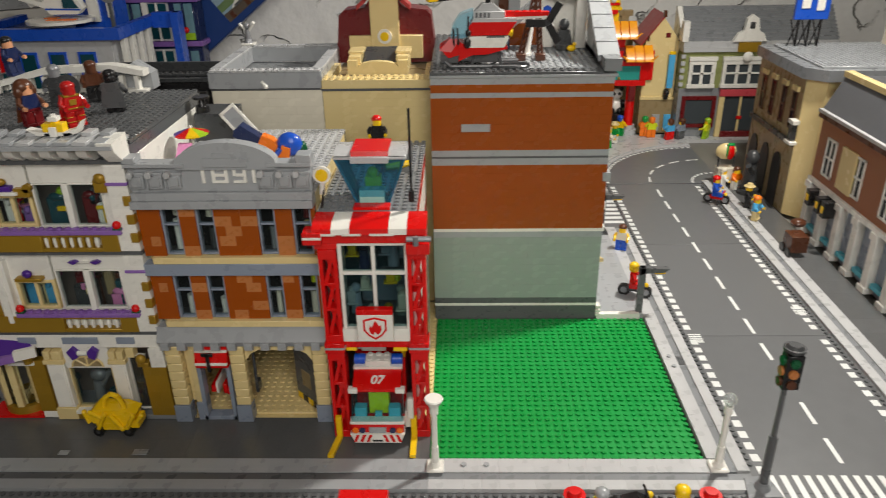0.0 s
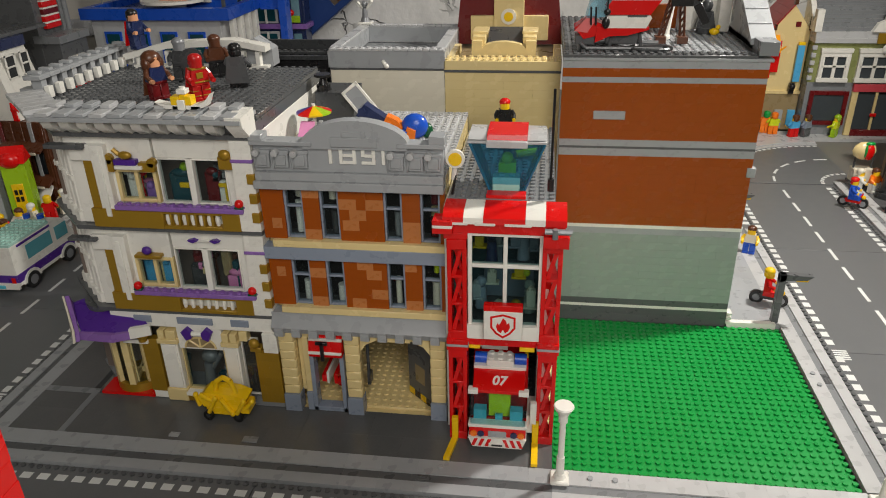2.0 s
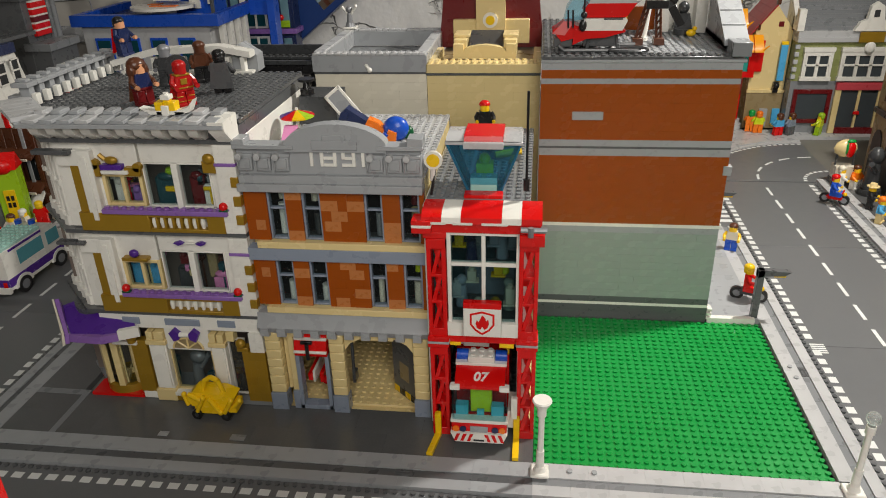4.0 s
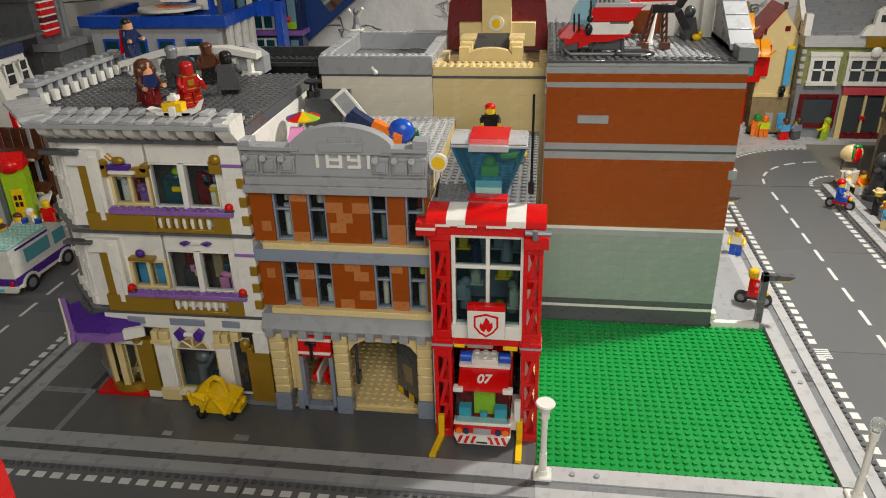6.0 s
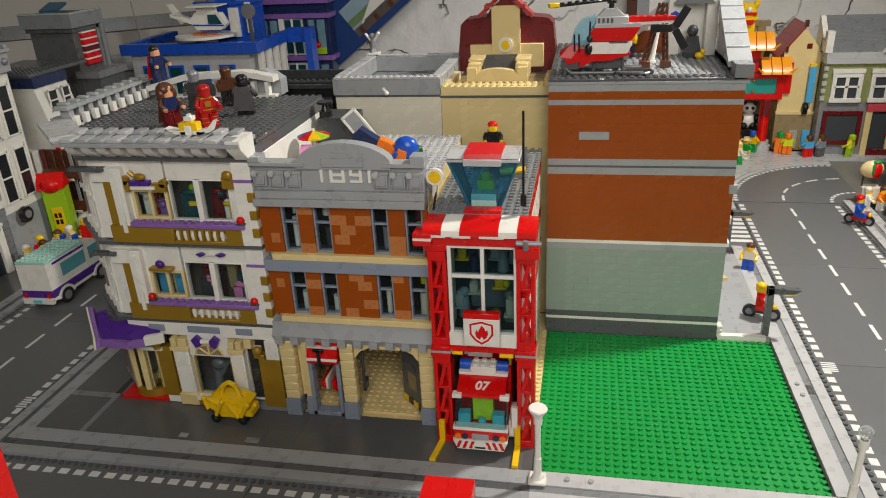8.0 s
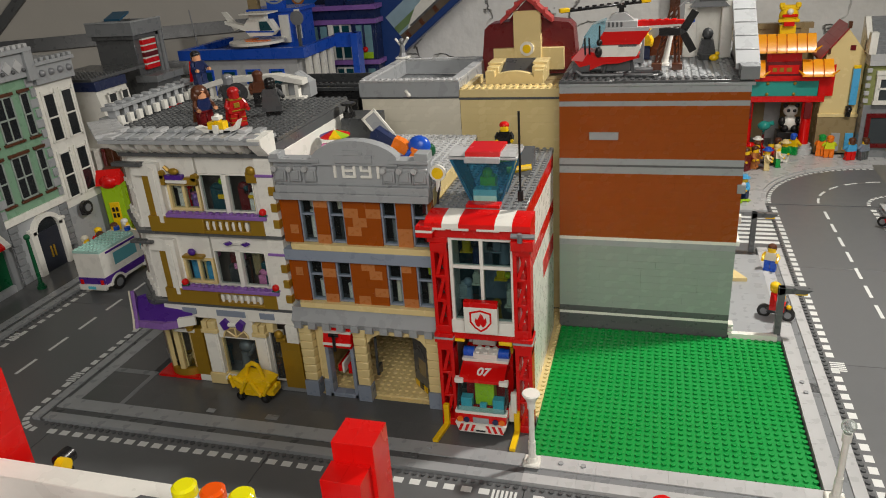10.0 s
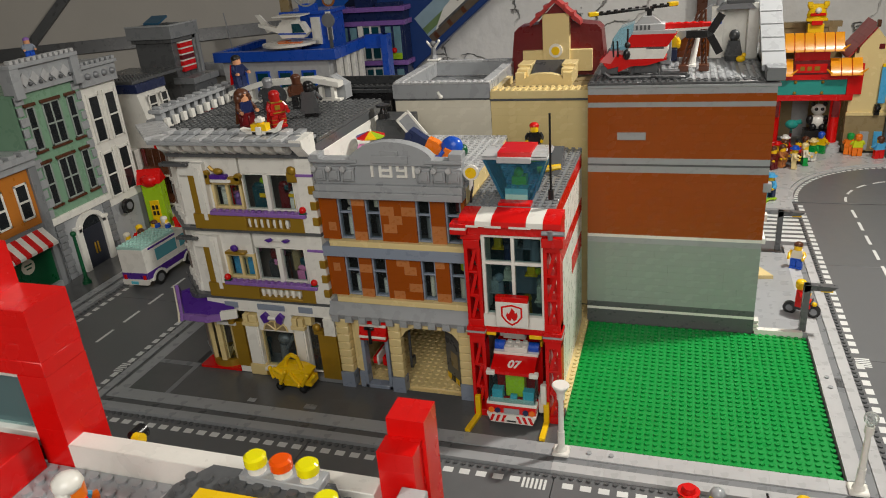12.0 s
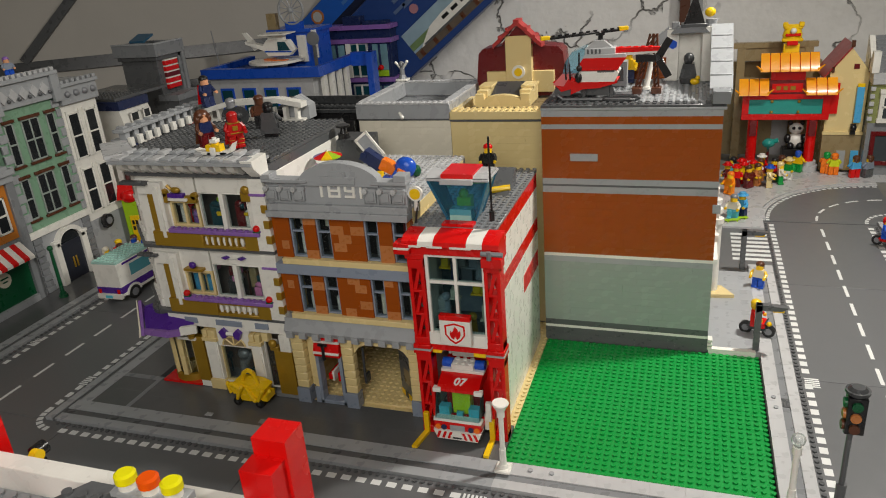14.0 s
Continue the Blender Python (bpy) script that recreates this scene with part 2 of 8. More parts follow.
def window_unit(parent, x0, x1, y, z0, z1, frame_mat, cols=1, rows=2, depth=0.7, w=0.22, split=None, pane_mat=None):
    """A window facing the front street: frame, glazing bars and a pane of its own."""
    b = B().box(x0, x0 + w, y, y + depth, z0, z1).box(x1 - w, x1, y, y + depth, z0, z1)
    b.box(x0 + w, x1 - w, y, y + depth, z0, z0 + w).box(x0 + w, x1 - w, y, y + depth, z1 - w, z1)
    for i in range(1, cols):
        x = x0 + (x1 - x0) * i / cols
        b.box(x - w / 2, x + w / 2, y + 0.05, y + depth - 0.1, z0 + w, z1 - w)
    for i in range(1, rows):
        z = z0 + (z1 - z0) * (split if split else i / rows)
        b.box(x0 + w, x1 - w, y + 0.08, y + depth - 0.15, z - w / 2, z + w / 2)
    win = part("window", b, frame_mat, parent)
    part("pane", B().box(x0 + w * 0.8, x1 - w * 0.8, y + 0.36, y + 0.42, z0 + w * 0.8, z1 - w * 0.8, 0.005), pane_mat or CLEAR, win)
    return win


def side_window(parent, x, y0, y1, z0, z1, frame_mat, cols=1, w=0.3, facing=1, pane_mat=None, proud=0.25):
    """A window in a wall that faces east (facing 1) or west (-1)."""
    xa, xb = (x, x + proud * facing)
    b = B().box(xa, xb, y0, y0 + w, z0, z1).box(xa, xb, y1 - w, y1, z0, z1).box(xa, xb, y0, y1, z0, z0 + w).box(xa, xb, y0, y1, z1 - w, z1)
    b.box(xa, xb - 0.03 * facing, y0, y1, (z0 + z1) / 2 - w / 2, (z0 + z1) / 2 + w / 2)
    for i in range(1, cols):
        y = y0 + (y1 - y0) * i / cols
        b.box(xa, xb - 0.04 * facing, y - w / 2, y + w / 2, z0, z1)
    win = part("window", b, frame_mat, parent)
    part("pane", B().box(x + 0.02 * facing, x + 0.08 * facing, y0 + w / 2, y1 - w / 2, z0 + w / 2, z1 - w / 2, 0.005), pane_mat or DARKGLASS, win)
    return win


def letters(text, size, mats, parent, m, name="lettering", thick=0.04):
    """Raised writing in the built-in font, as a mesh part; m in studs."""
    cu = bpy.data.curves.new("writing", "FONT")
    cu.body, cu.size, cu.align_x, cu.align_y, cu.extrude = text, size * S, "CENTER", "CENTER", thick * S
    cu.offset, cu.shear = 0.03 * size * S, 0.15
    tmp = bpy.data.objects.new("writing", cu)
    me = bpy.data.meshes.new_from_object(tmp)
    bpy.data.objects.remove(tmp)
    me.transform(Matrix.Translation(m.translation * S) @ m.to_3x3().to_4x4())
    me.materials.clear()
    me.materials.append(P(mats) if isinstance(mats, str) else mats)
    top = parent
    while top.parent:
        top = top.parent
    if HOME.get(top) is not None:
        me.transform(HOME[top])
    ob = new(name, me)
    ob.parent = parent
    return ob


CLEAR = glass("clear_pane", (235, 242, 242), 0.985)
DARKGLASS = surface("dark_pane", lin(30, 34, 38), 0.1, 0.1, 0.0, dust=0.02)
BLUEGLASS = glass("blue_pane", (190, 232, 246), 0.92)
CABGLASS = glass("cabin_pane", (150, 210, 230), 0.95)
TOWERGLASS = glass("tower_pane", (205, 224, 224), 0.985)
PALEGLASS = glass("pale_pane", (222, 244, 246), 0.97)
FARGLASS = surface("far_pane", lin(66, 72, 76), 0.12, 0.1, 0.0, dust=0.02)
SMOKE = glass("smoke_pane", (150, 150, 145), 0.9)


def figure(at, rz, legs, torso, head, hair, label, cape=None, hat=False, sit=False, arms=None, scale=1.1, group="toy figures", trim=None, shield=None):
    """A toy figure in one plain mesh: legs, body, arms, head and hair."""
    b = B()
    mats = [legs, torso, head, hair, cape or torso, arms or torso, trim or shield or torso]
    for sx in (-1, 1):
        if sit:
            b.mat(0).box(sx * 0.04, sx * 0.95, -1.5, 0.45, 0.0, 0.8)
        else:
            b.mat(0).box(sx * 0.04, sx * 0.95, -0.5, 0.4, 0.0, 1.55).box(sx * 0.04, sx * 0.95, -0.68, -0.3, 0.0, 0.35)
    h = 0.8 if sit else 1.55
    b.mat(0).box(-0.95, 0.95, -0.45, 0.45, h, h + 0.3)
    b.mat(1).prism([(-1.0, h + 0.3), (1.0, h + 0.3), (0.72, h + 1.75), (-0.72, h + 1.75)], "y", -0.46, 0.46)
    for sx in (-1, 1):
        b.mat(5).tube((sx * 0.85, 0, h + 1.5), (sx * 1.2, -0.25, h + 0.9), 0.27, 8).tube((sx * 1.2, -0.25, h + 0.95), (sx * 1.1, -0.85, h + 0.6), 0.24, 8)
        b.mat(2).cyl(sx * 1.1, -1.2, h + 0.5, 0.24, 0.4, n=8, axis="y")
    b.mat(2).cyl(0, 0, h + 1.75, 0.62, 0.9, n=12).cyl(0, 0, h + 2.65, 0.62, 0.12, r2=0.45, n=12)
    if hat:
        b.mat(3).cyl(0, 0, h + 2.5, 1.05, 0.12, n=12).cyl(0, 0, h + 2.6, 0.7, 0.5, r2=0.55, n=12)
    elif cape == "brown":
        b.mat(3).ball(0, 0.3, h + 2.5, 1.05, 0.95, 0.85).ball(0, 0.5, h + 1.8, 1.0, 0.7, 0.9).ball(-0.7, 0.2, h + 2.0, 0.5, 0.6, 0.8).ball(0.7, 0.2, h + 2.0, 0.5, 0.6, 0.8)
    else:
        b.mat(3).ball(0, 0.08, h + 2.6, 0.74, 0.74, 0.55).ball(0, 0.35, h + 2.2, 0.66, 0.42, 0.6)
    if trim:
        b.mat(6).box(-1.03, 1.03, -0.52, 0.52, h + 0.26, h + 0.44).box(-0.76, 0.76, -0.52, 0.52, h + 1.56, h + 1.78).box(-0.35, 0.35, -0.54, -0.44, h + 0.7, h + 1.3)
        for sx in (-1, 1):
            b.box(sx * 0.06, sx * 0.98, -0.54, 0.44, 0.5, 0.62).box(sx * 0.3, sx * 0.98, -0.54, 0.44, 1.0, 1.12)
    if shield:
        b.mat(6).cyl(1.3, -1.5, h + 0.8, 1.35, 0.2, n=16, axis="y").ball(1.3, -1.5, h + 0.8, 0.5, 0.2, 0.5)
    if cape:
        b.mat(4).prism([(-0.85, h + 1.75), (0.85, h + 1.75), (1.35, 0.5), (-1.35, 0.5)], "y", 0.5, 0.62)
    b.v = [(x * scale, y * scale, z * scale) for x, y, z in b.v]
    return solid("toy_figure", b, mats, label, "figurine", at, rz, group)

# ---- the setting: table, roads, pavements ----
setting("ground", B().box(-260, 190, -140, 172, -3.2, -0.45), surface("table_board", lin(120, 118, 112), 0.5, 0.15), "grey table board that carries the toy town", "table")

road = thing("road", "dark grey toy road plates with white printed lines", "road", (47, 0, 0), kind="structure")
for x0, y0 in [(-0.5, 63.6), (-32.5, 63.6)] + [(31.5, y) for y in (-37, -5, 27, 59)] + [(-95.5, y) for y in (-37, -5, 27, 59, 91)] + [(x, -37) for x in (-63.5, -31.5, 0.5)]:
    w = 32 - 0.06
    part("road_plate", B().box(x0 + 0.03, x0 + w, y0 + 0.03, y0 + w, -0.4, 0.0, 0.03), "road", road)


def dash(x0, x1, y0, y1):
    key = (round(x1 - x0, 2), round(y1 - y0, 2), 0.05)
    piece("road_mark", key, surface("road_paint", lin(226, 228, 226), 0.45, 0.06), road, (x0, y0, -0.02), c=0.01)


def corner_plate(cx, cy):
    """A road plate on which the road turns from north to east round (cx, cy)."""
    part("road_plate", B().box(cx - 32, cx, cy, cy + 32, -0.4, 0.0, 0.03), "road", road)
    paint = surface("road_paint", lin(226, 228, 226), 0.45, 0.06)
    for r, dr, n, share in ((16, 0.5, 5, 0.6), (25.6, 0.7, 28, 0.6), (6.4, 0.7, 8, 0.6)):
        b = B()
        for i in range(n):
            a0 = math.pi / 2 * (i + 0.2) / n
            a1 = math.pi / 2 * (i + 0.2 + share) / n
            pts = []
            for k in range(5):
                a = a0 + (a1 - a0) * k / 4
                pts.append((cx - r * math.cos(a), cy + r * math.sin(a)))
            for k in range(4, -1, -1):
                a = a0 + (a1 - a0) * k / 4
                pts.append((cx - (r + dr) * math.cos(a), cy + (r + dr) * math.sin(a)))
            for k in range(4):
                q = [pts[k], pts[k + 1], pts[8 - k], pts[9 - k]]
                b.prism(q, "z", 0.0, 0.03)
        part("road_mark", b, paint, road)
    ring = [(cx - 26.6 * math.cos(a * math.pi / 40), cy + 26.6 * math.sin(a * math.pi / 40)) for a in range(21)]
    b = B()
    for p, q in zip(ring, ring[1:]):
        b.prism([p, q, (cx + (q[0] - cx) * 1.035, cy + (q[1] - cy) * 1.035), (cx + (p[0] - cx) * 1.035, cy + (p[1] - cy) * 1.035)], "z", 0, 0.22)
        b.prism([(cx + (p[0] - cx) * 1.04, cy + (p[1] - cy) * 1.04), (cx + (q[0] - cx) * 1.04, cy + (q[1] - cy) * 1.04),
                 (cx + (q[0] - cx) * 1.3, cy + (q[1] - cy) * 1.3), (cx + (p[0] - cx) * 1.3, cy + (p[1] - cy) * 1.3)], "z", 0, 0.45)
    part("kerb", b, "pale_grey", road)


corner_plate(63.4, 91.5)
# centre lines and edge lines
y = -0.2
while y < 90:
    dash(47.2, 47.75, y, y + 4.3)
    y += 6.95
y = -2.0
while y < 90:
    for x in (37.4, 56.4):
        if not 25 < y < 27.3:
            dash(x, x + 1.0, y, y + 1.25)
    y += 2.05
for y0 in (25.2, 33.2):
    for k in range(5):
        dash((37.5 if y0 < 30 else 55.9) + 0.0, (37.5 if y0 < 30 else 55.9) + 1.9, y0 + 0.5 * k, y0 + 0.5 * k + 0.3)
for k in range(7):
    dash(29.5, 36.6, 69.0 + 2.2 * k, 70.2 + 2.2 * k)
for k in range(14):
    dash(38.2 + 1.36 * k, 38.9 + 1.36 * k, -7.0, -2.2)
x = -64.0
while x < 36:
    if not -3.2 < x < -0.2:
        dash(x, x + 1.25, -7.3, -6.4)
    x += 2.05
for k in range(6):
    dash(-3.0 + 0.5 * k, -2.7 + 0.5 * k, -8.0, -6.3)
y = -3.5
while y < 100:
    for xx in (-70.2, -89.8):
        if not 4 < y < 6.5:
            dash(xx, xx + 0.9, y, y + 1.25)
    y += 2.05
y = -2.6
while y < 100:
    dash(-80.5, -79.95, y, y + 4.3)
    y += 6.95
for k in range(5):
    dash(-70.7, -69.1, 4.1 + 0.5 * k, 4.4 + 0.5 * k)
    dash(-90.8, -89.0, 13.1 + 0.5 * k, 13.4 + 0.5 * k)
b = B()
for k in range(5):
    a = math.pi / 2 * (k + 0.3) / 5
    a2 = a + 0.2
    b.prism([(-66 - 4.2 * math.cos(a), -3.4 - 4.0 * math.sin(a)), (-66 - 4.2 * math.cos(a2), -3.4 - 4.0 * math.sin(a2)),
             (-66 - 3.3 * math.cos(a2), -3.4 - 3.1 * math.sin(a2)), (-66 - 3.3 * math.cos(a), -3.4 - 3.1 * math.sin(a))], "z", 0, 0.03)
part("road_mark", b, surface("road_paint", lin(226, 228, 226), 0.45, 0.06), road)
# rows of bare studs along the kerbs
b = B()
for x0, x1, y0, y1 in ((36.35, 37.35, -1, 90), (57.5, 58.5, -1, 90), (-66, 36, -6.05, -5.05), (-69.3, -68.3, -3, 96), (-91.3, -90.3, -3, 96)):
    b.studs(x0, x1, y0, y1, 0.0, 8)
part("stud_row", b, "dark_grey", road)["kind"] = "stuff"

pavement = thing("pavement", "light grey tiled pavement with darker paving and a groove", "pavement", (34, 0, 0), kind="structure")


def strip(x0, x1, y0, y1, z, mats, step=4.0, seed=3):
    """A row of smooth tiles."""
    rnd = random.Random(seed)
    along_x = x1 - x0 > y1 - y0
    a, end = (x0, x1) if along_x else (y0, y1)
    while a < end - 0.05:
        d = min(rnd.choice((step, step, step / 2)), round(end - a, 2))
        if along_x:
            piece("tile", (d, round(y1 - y0, 2), z + 0.4), mats, pavement, (a, y0, -0.4))
        else:
            piece("tile", (round(x1 - x0, 2), d, z + 0.4), mats, pavement, (x0, a, -0.4))
        a += d


for x0, x1, z, m in ((32.05, 33.9, 0.5, "pale_grey"), (33.9, 34.9, 0.32, "mid_grey"), (34.9, 36.3, 0.5, "pale_grey")):
    strip(x0, x1, -2.0 if x0 > 32.5 else 0.0, 66, z, m, 8.0)
for x0, x1, z, m in ((58.6, 60.0, 0.5, "pale_grey"), (60.0, 61.0, 0.32, "mid_grey"), (61.0, 62.8, 0.5, "pale_grey"), (62.8, 68.6, 0.45, "paving")):
    strip(x0, x1, -5, 92, z, m, 8.0)
for y0, y1, z, m in ((-2.3, -0.1, 0.5, "pale_grey"), (-3.5, -2.3, 0.32, "mid_grey"), (-5.0, -3.5, 0.5, "pale_grey")):
    strip(0.0, 36.3 if y0 < -2.4 else 32.0, y0, y1, z, m, 4.0)
# left kerbs a darker grey than the right: light falloff put into the colour
for y0, y1, z, m in ((-2.3, -0.1, 0.45, "light_grey"), (-3.5, -2.3, 0.3, "dark_grey"), (-5.0, -3.5, 0.45, "light_grey")):
    strip(-66.5, 0.0, y0, y1, z, m, 8.0)
for x0, x1, z, m in ((-66.2, -64.2, 0.45, "light_grey"), (-67.0, -66.2, 0.3, "dark_grey"), (-68.3, -67.0, 0.45, "light_grey")):
    strip(x0, x1, -0.1 if x0 > -66.5 else -5, 96, z, m, 8.0)
strip(-57.0, 0.0, -0.1, 3.2, 0.42, "paving", 8.0, 5)
strip(-57.0, 0.0, 3.2, 7.4, 0.42, "paving", 8.0, 6)
strip(-64.2, -57.8, -0.1, 7.2, 0.42, "paving", 8.0, 6)
strip(-57.8, -57.0, -0.1, 8.2, 0.46, "mid_grey", 8.0, 6)
strip(-64.2, -57.8, 7.2, 8.2, 0.46, "mid_grey", 8.0, 6)
strip(-64.2, -58.0, 8.2, 40, 0.42, "paving", 8.0, 7)
for x0, x1, z, m in ((-92.7, -91.3, 0.45, "light_grey"), (-93.7, -92.7, 0.3, "dark_grey"), (-95.5, -93.7, 0.45, "light_grey"), (-103.4, -95.5, 0.42, "paving")):
    strip(x0, x1, -5, 96, z, m, 8.0)
strip(24.7, 32.0, 32.1, 62, 0.62, "light_grey", 4.0, 9)
strip(24.7, 31.4, 32.0, 32.9, 0.8, "white", 8.0, 9)
strip(26.0, 120.0, 122.5, 128, 0.45, "pale_grey", 8.0, 9)
strip(26.0, 36.3, 86.0, 92.0, 0.45, "pale_grey", 8.0, 9)
strip(26.0, 37.0, 92.0, 122.5, 0.45, "pale_grey", 8.0, 9)

# the empty lot
green = tagged(new("baseplate", mesh_of("baseplate", B().plate(0.03, 31.97, 0.03, 31.97, -0.4, 0.0, 10), "green")), "bright green studded baseplate, an empty building lot", "baseplate")
tan_plate = tagged(new("baseplate", mesh_of("baseplate", B().plate(-31.9, 0.0, 7.5, 37.5, -0.45, 0.02, 6, lambda x, y: x < -16 or y < 8), "tan")), "tan studded baseplate under the fire station", "baseplate")

# ---- room ----
plaster = surface("plaster", lin(247, 246, 243), 0.85, 0.06, 0.6, scale=5.0, dust=0.1, cracks=True)
setting("wall_north", B().box(-260, 190, 172, 178, -90, 210, 0.5), plaster, "white flaking plaster wall behind the table", "wall")
# unseen sides of the room, added and kept dull to limit bounce light
dull = surface("dull_wall", lin(150, 146, 138), 0.85, 0.08, 0.3, scale=10.0)
setting("wall_east", B().box(190, 196, -190, 178, -90, 210, 0.5), dull, "unseen dull grey painted wall, added to hold down bounce light", "wall")
setting("wall_south", B().box(-260, 190, -196, -190, -90, 210, 0.5), dull, "unseen dull grey painted wall, added to hold down bounce light", "wall")
setting("wall_west", B().box(-266, -260, -190, 178, -90, 210, 0.5), dull, "unseen dull grey painted wall, added to hold down bounce light", "wall")
setting("ceiling", B().box(-266, 196, -196, 178, 210, 214, 0.5), surface("ceiling_paint", lin(176, 172, 164), 0.9), "unseen pale grey painted attic ceiling, added for bounce light", "ceiling")
setting("floor", B().box(-266, 196, -196, 178, -94, -90, 0.5), surface("floor_boards", lin(120, 96, 70), 0.5), "unseen brown floor of the room, added for bounce light", "floor")

# ---- corner building with the blank rust-brown side wall ----
cb = thing("corner_building", "rust-brown toy corner building with blank side wall and studded roof", "building", (12, 48, 0))
part("core", B().box(0.7, 24.0, 33.1, 63.5, 0.1, 37.0), "dark_grey", cb)
for z0, z1, m, hi in ((0.05, 2.4, "dark_grey", 1.2), (2.4, 2.85, "white", 0.45), (2.85, 3.8, "dark_grey", 1.0), (3.8, 14.0, "sand_green", 1.13), (14.0, 14.9, "light_grey", 0.9),
                      (14.9, 15.4, "white", 0.5), (15.4, 25.2, "orange_brown", 1.2), (25.2, 26.2, "light_grey", 1.0), (26.2, 26.5, "dark_grey", 0.4), (26.5, 27.4, "light_grey", 0.9),
                      (27.4, 34.8, "orange_brown", 1.2), (34.8, 35.5, "light_grey", 0.7), (35.5, 36.6, "orange_brown", 1.1), (36.6, 37.5, "light_grey", 0.9)):
    courses(cb, "x", -0.25, 24.5, 32.05, 1.0, z0, z1, m, seed=int(z0 * 7) + 1, high=hi, lens=(6, 8, 8))
    courses(cb, "y", 33.05, 63.5, 23.5, 1.0, z0, z1, "light_grey" if m in ("sand_green", "white") else m, seed=int(z0 * 5) + 2, high=hi, lens=(8, 8))
part("vent_plate", B().box(3.9, 7.9, 31.85, 32.2, 30.1, 31.2), "light_grey", cb)
part("side_lug", B().box(23.9, 25.0, 31.9, 33.0, 22.7, 24.0), "light_grey", cb)
b = B().box(-0.3, 24.9, 31.9, 63.8, 37.5, 37.9).studs(7, 23, 34, 62, 37.9, 8)
part("roof_deck", b, "light_grey", cb, "light grey studded roof deck")
part("roof_edge", B().plate(-0.3, 7, 32.0, 62, 37.9, 38.25).plate(7, 23, 32.0, 34.0, 37.9, 38.25), "dark_grey", cb)

# ---- cream and tan house backs behind the front row ----
rear = thing("rear_house", "white-walled toy house back with a grey parapet", "building", (-24, 46, 0))
part("core", B().box(-31.2, -16.2, 38.9, 58, 0, 34.9), "mid_grey", rear)
courses(rear, "x", -32, -16.05, 37.9, 1.0, 25.2, 34.8, "old_white", 4, lens=(8, 8))
courses(rear, "x", -32, -16.05, 37.9, 1.0, 0.0, 25.2, "old_white", 4, high=2.4, lens=(16,))
b = B().box(-32.2, -15.9, 37.6, 39.0, 35.1, 37.4).box(-32.2, -30.8, 39.0, 58.5, 35.1, 37.4).box(-17.3, -15.9, 39.0, 58.5, 35.1, 37.4).box(-30.8, -17.3, 57.2, 58.5, 35.1, 37.4)
part("parapet", b, "light_grey", rear)
b = B()
for x in range(-32, -16):
    b.box(x + 0.02, x + 0.98, 37.5, 38.9, 37.4, 37.75).cyl(x + 0.5, 38.2, 37.7, 0.3, 0.2, n=8)
    b.box(x + 0.02, x + 0.98, 57.4, 58.4, 37.4, 37.75)
b.box(-32.2, -30.7, 39, 57.3, 37.4, 37.75).box(-17.4, -15.9, 39, 57.3, 37.4, 37.75)
part("coping", b, "pale_grey", rear)
part("dark_band", B().box(-32.05, -16, 37.75, 38.2, 34.8, 35.12), "dark_grey", rear)
part("white_hook", B().tube((-24.5, 37.6, 36.1), (-24.0, 37.2, 35.6), 0.25).ball(-23.9, 37.1, 35.5, 0.35), "white", rear)
fig_statue = solid("statuette", B().cyl(0, 0, 0, 0.9, 1.0, r2=0.6).cyl(0, 0, 1.0, 0.5, 1.5, r2=0.4).ball(0, 0, 3.0, 0.55).mat(1).tube((0.2, 0, 2.2), (1.2, -0.3, 3.4), 0.22).tube((-0.2, 0, 2.2), (-1.1, -0.3, 3.5), 0.22).ball(1.2, -0.3, 3.5, 0.3).box(-1.1, 1.1, -1.0, 1.0, 0, 0.35), ["silver", "white"], "small grey statuette with raised white arms on the parapet corner", "statuette", (-31.4, 57.8, 37.8))

hall = thing("clock_house", "tan toy house with a stepped gable, clock and dark red roof", "building", (-8, 46, 0))
part("core", B().box(-15.6, -1.0, 38.9, 60, 0, 34.9), "dark_tan", hall)
courses(hall, "x", -16, -0.35, 37.9, 1.0, 25.2, 34.6, "tan", 9, lens=(8, 8))
courses(hall, "x", -16, -0.35, 37.9, 1.0, 0.0, 25.2, "tan", 9, high=2.4, lens=(16,))
part("dark_band", B().box(-16.1, -0.3, 37.7, 38.2, 34.6, 34.95), "dark_grey", hall)
part("ledge", B().plate(-16.1, -0.3, 37.6, 40.4, 34.95, 36.2).box(-16.1, -15, 40.4, 50, 34.95, 36.2).box(-1.4, -0.3, 40.4, 50, 34.95, 36.2), "tan", hall)
arch = [(-12.6, 36.2), (-12.6, 38.2), (-11.2, 38.2), (-11.2, 37.3)] + [(-8.2 + 3.0 * math.cos(math.pi * (1 - k / 8)), 37.2 + 0.9 * math.sin(math.pi * k / 8)) for k in range(9)] + [(-5.2, 37.3), (-5.2, 38.2), (-3.8, 38.2), (-3.8, 36.2)]
part("low_gable", B().prism(arch, "y", 41, 42.2), "tan", hall)
for x in (-12.6, -5.6):
    part("side_step", B().box(x, x + 1.8, 42.2, 48, 36.2, 38.6).box(x - 0.2, x + 2.0, 44, 48, 38.6, 39.0), "tan", hall)
part("skylight", B().prism([(42.6, 37.4), (48, 39.0), (48, 36.3), (42.6, 36.3)], "x", -10.6, -5.8), "grille", hall)
part("wall_step", B().box(-14, -2.2, 54, 55, 36, 39.6), "tan", hall)
part("tower_wall", B().box(-10.4, -5.9, 53.4, 54.9, 36, 45.6), "tan", hall)
clock = part("clock", B().cyl(-8.2, 53.1, 39.6, 1.15, 0.3, n=16, axis="y"), "white", hall)
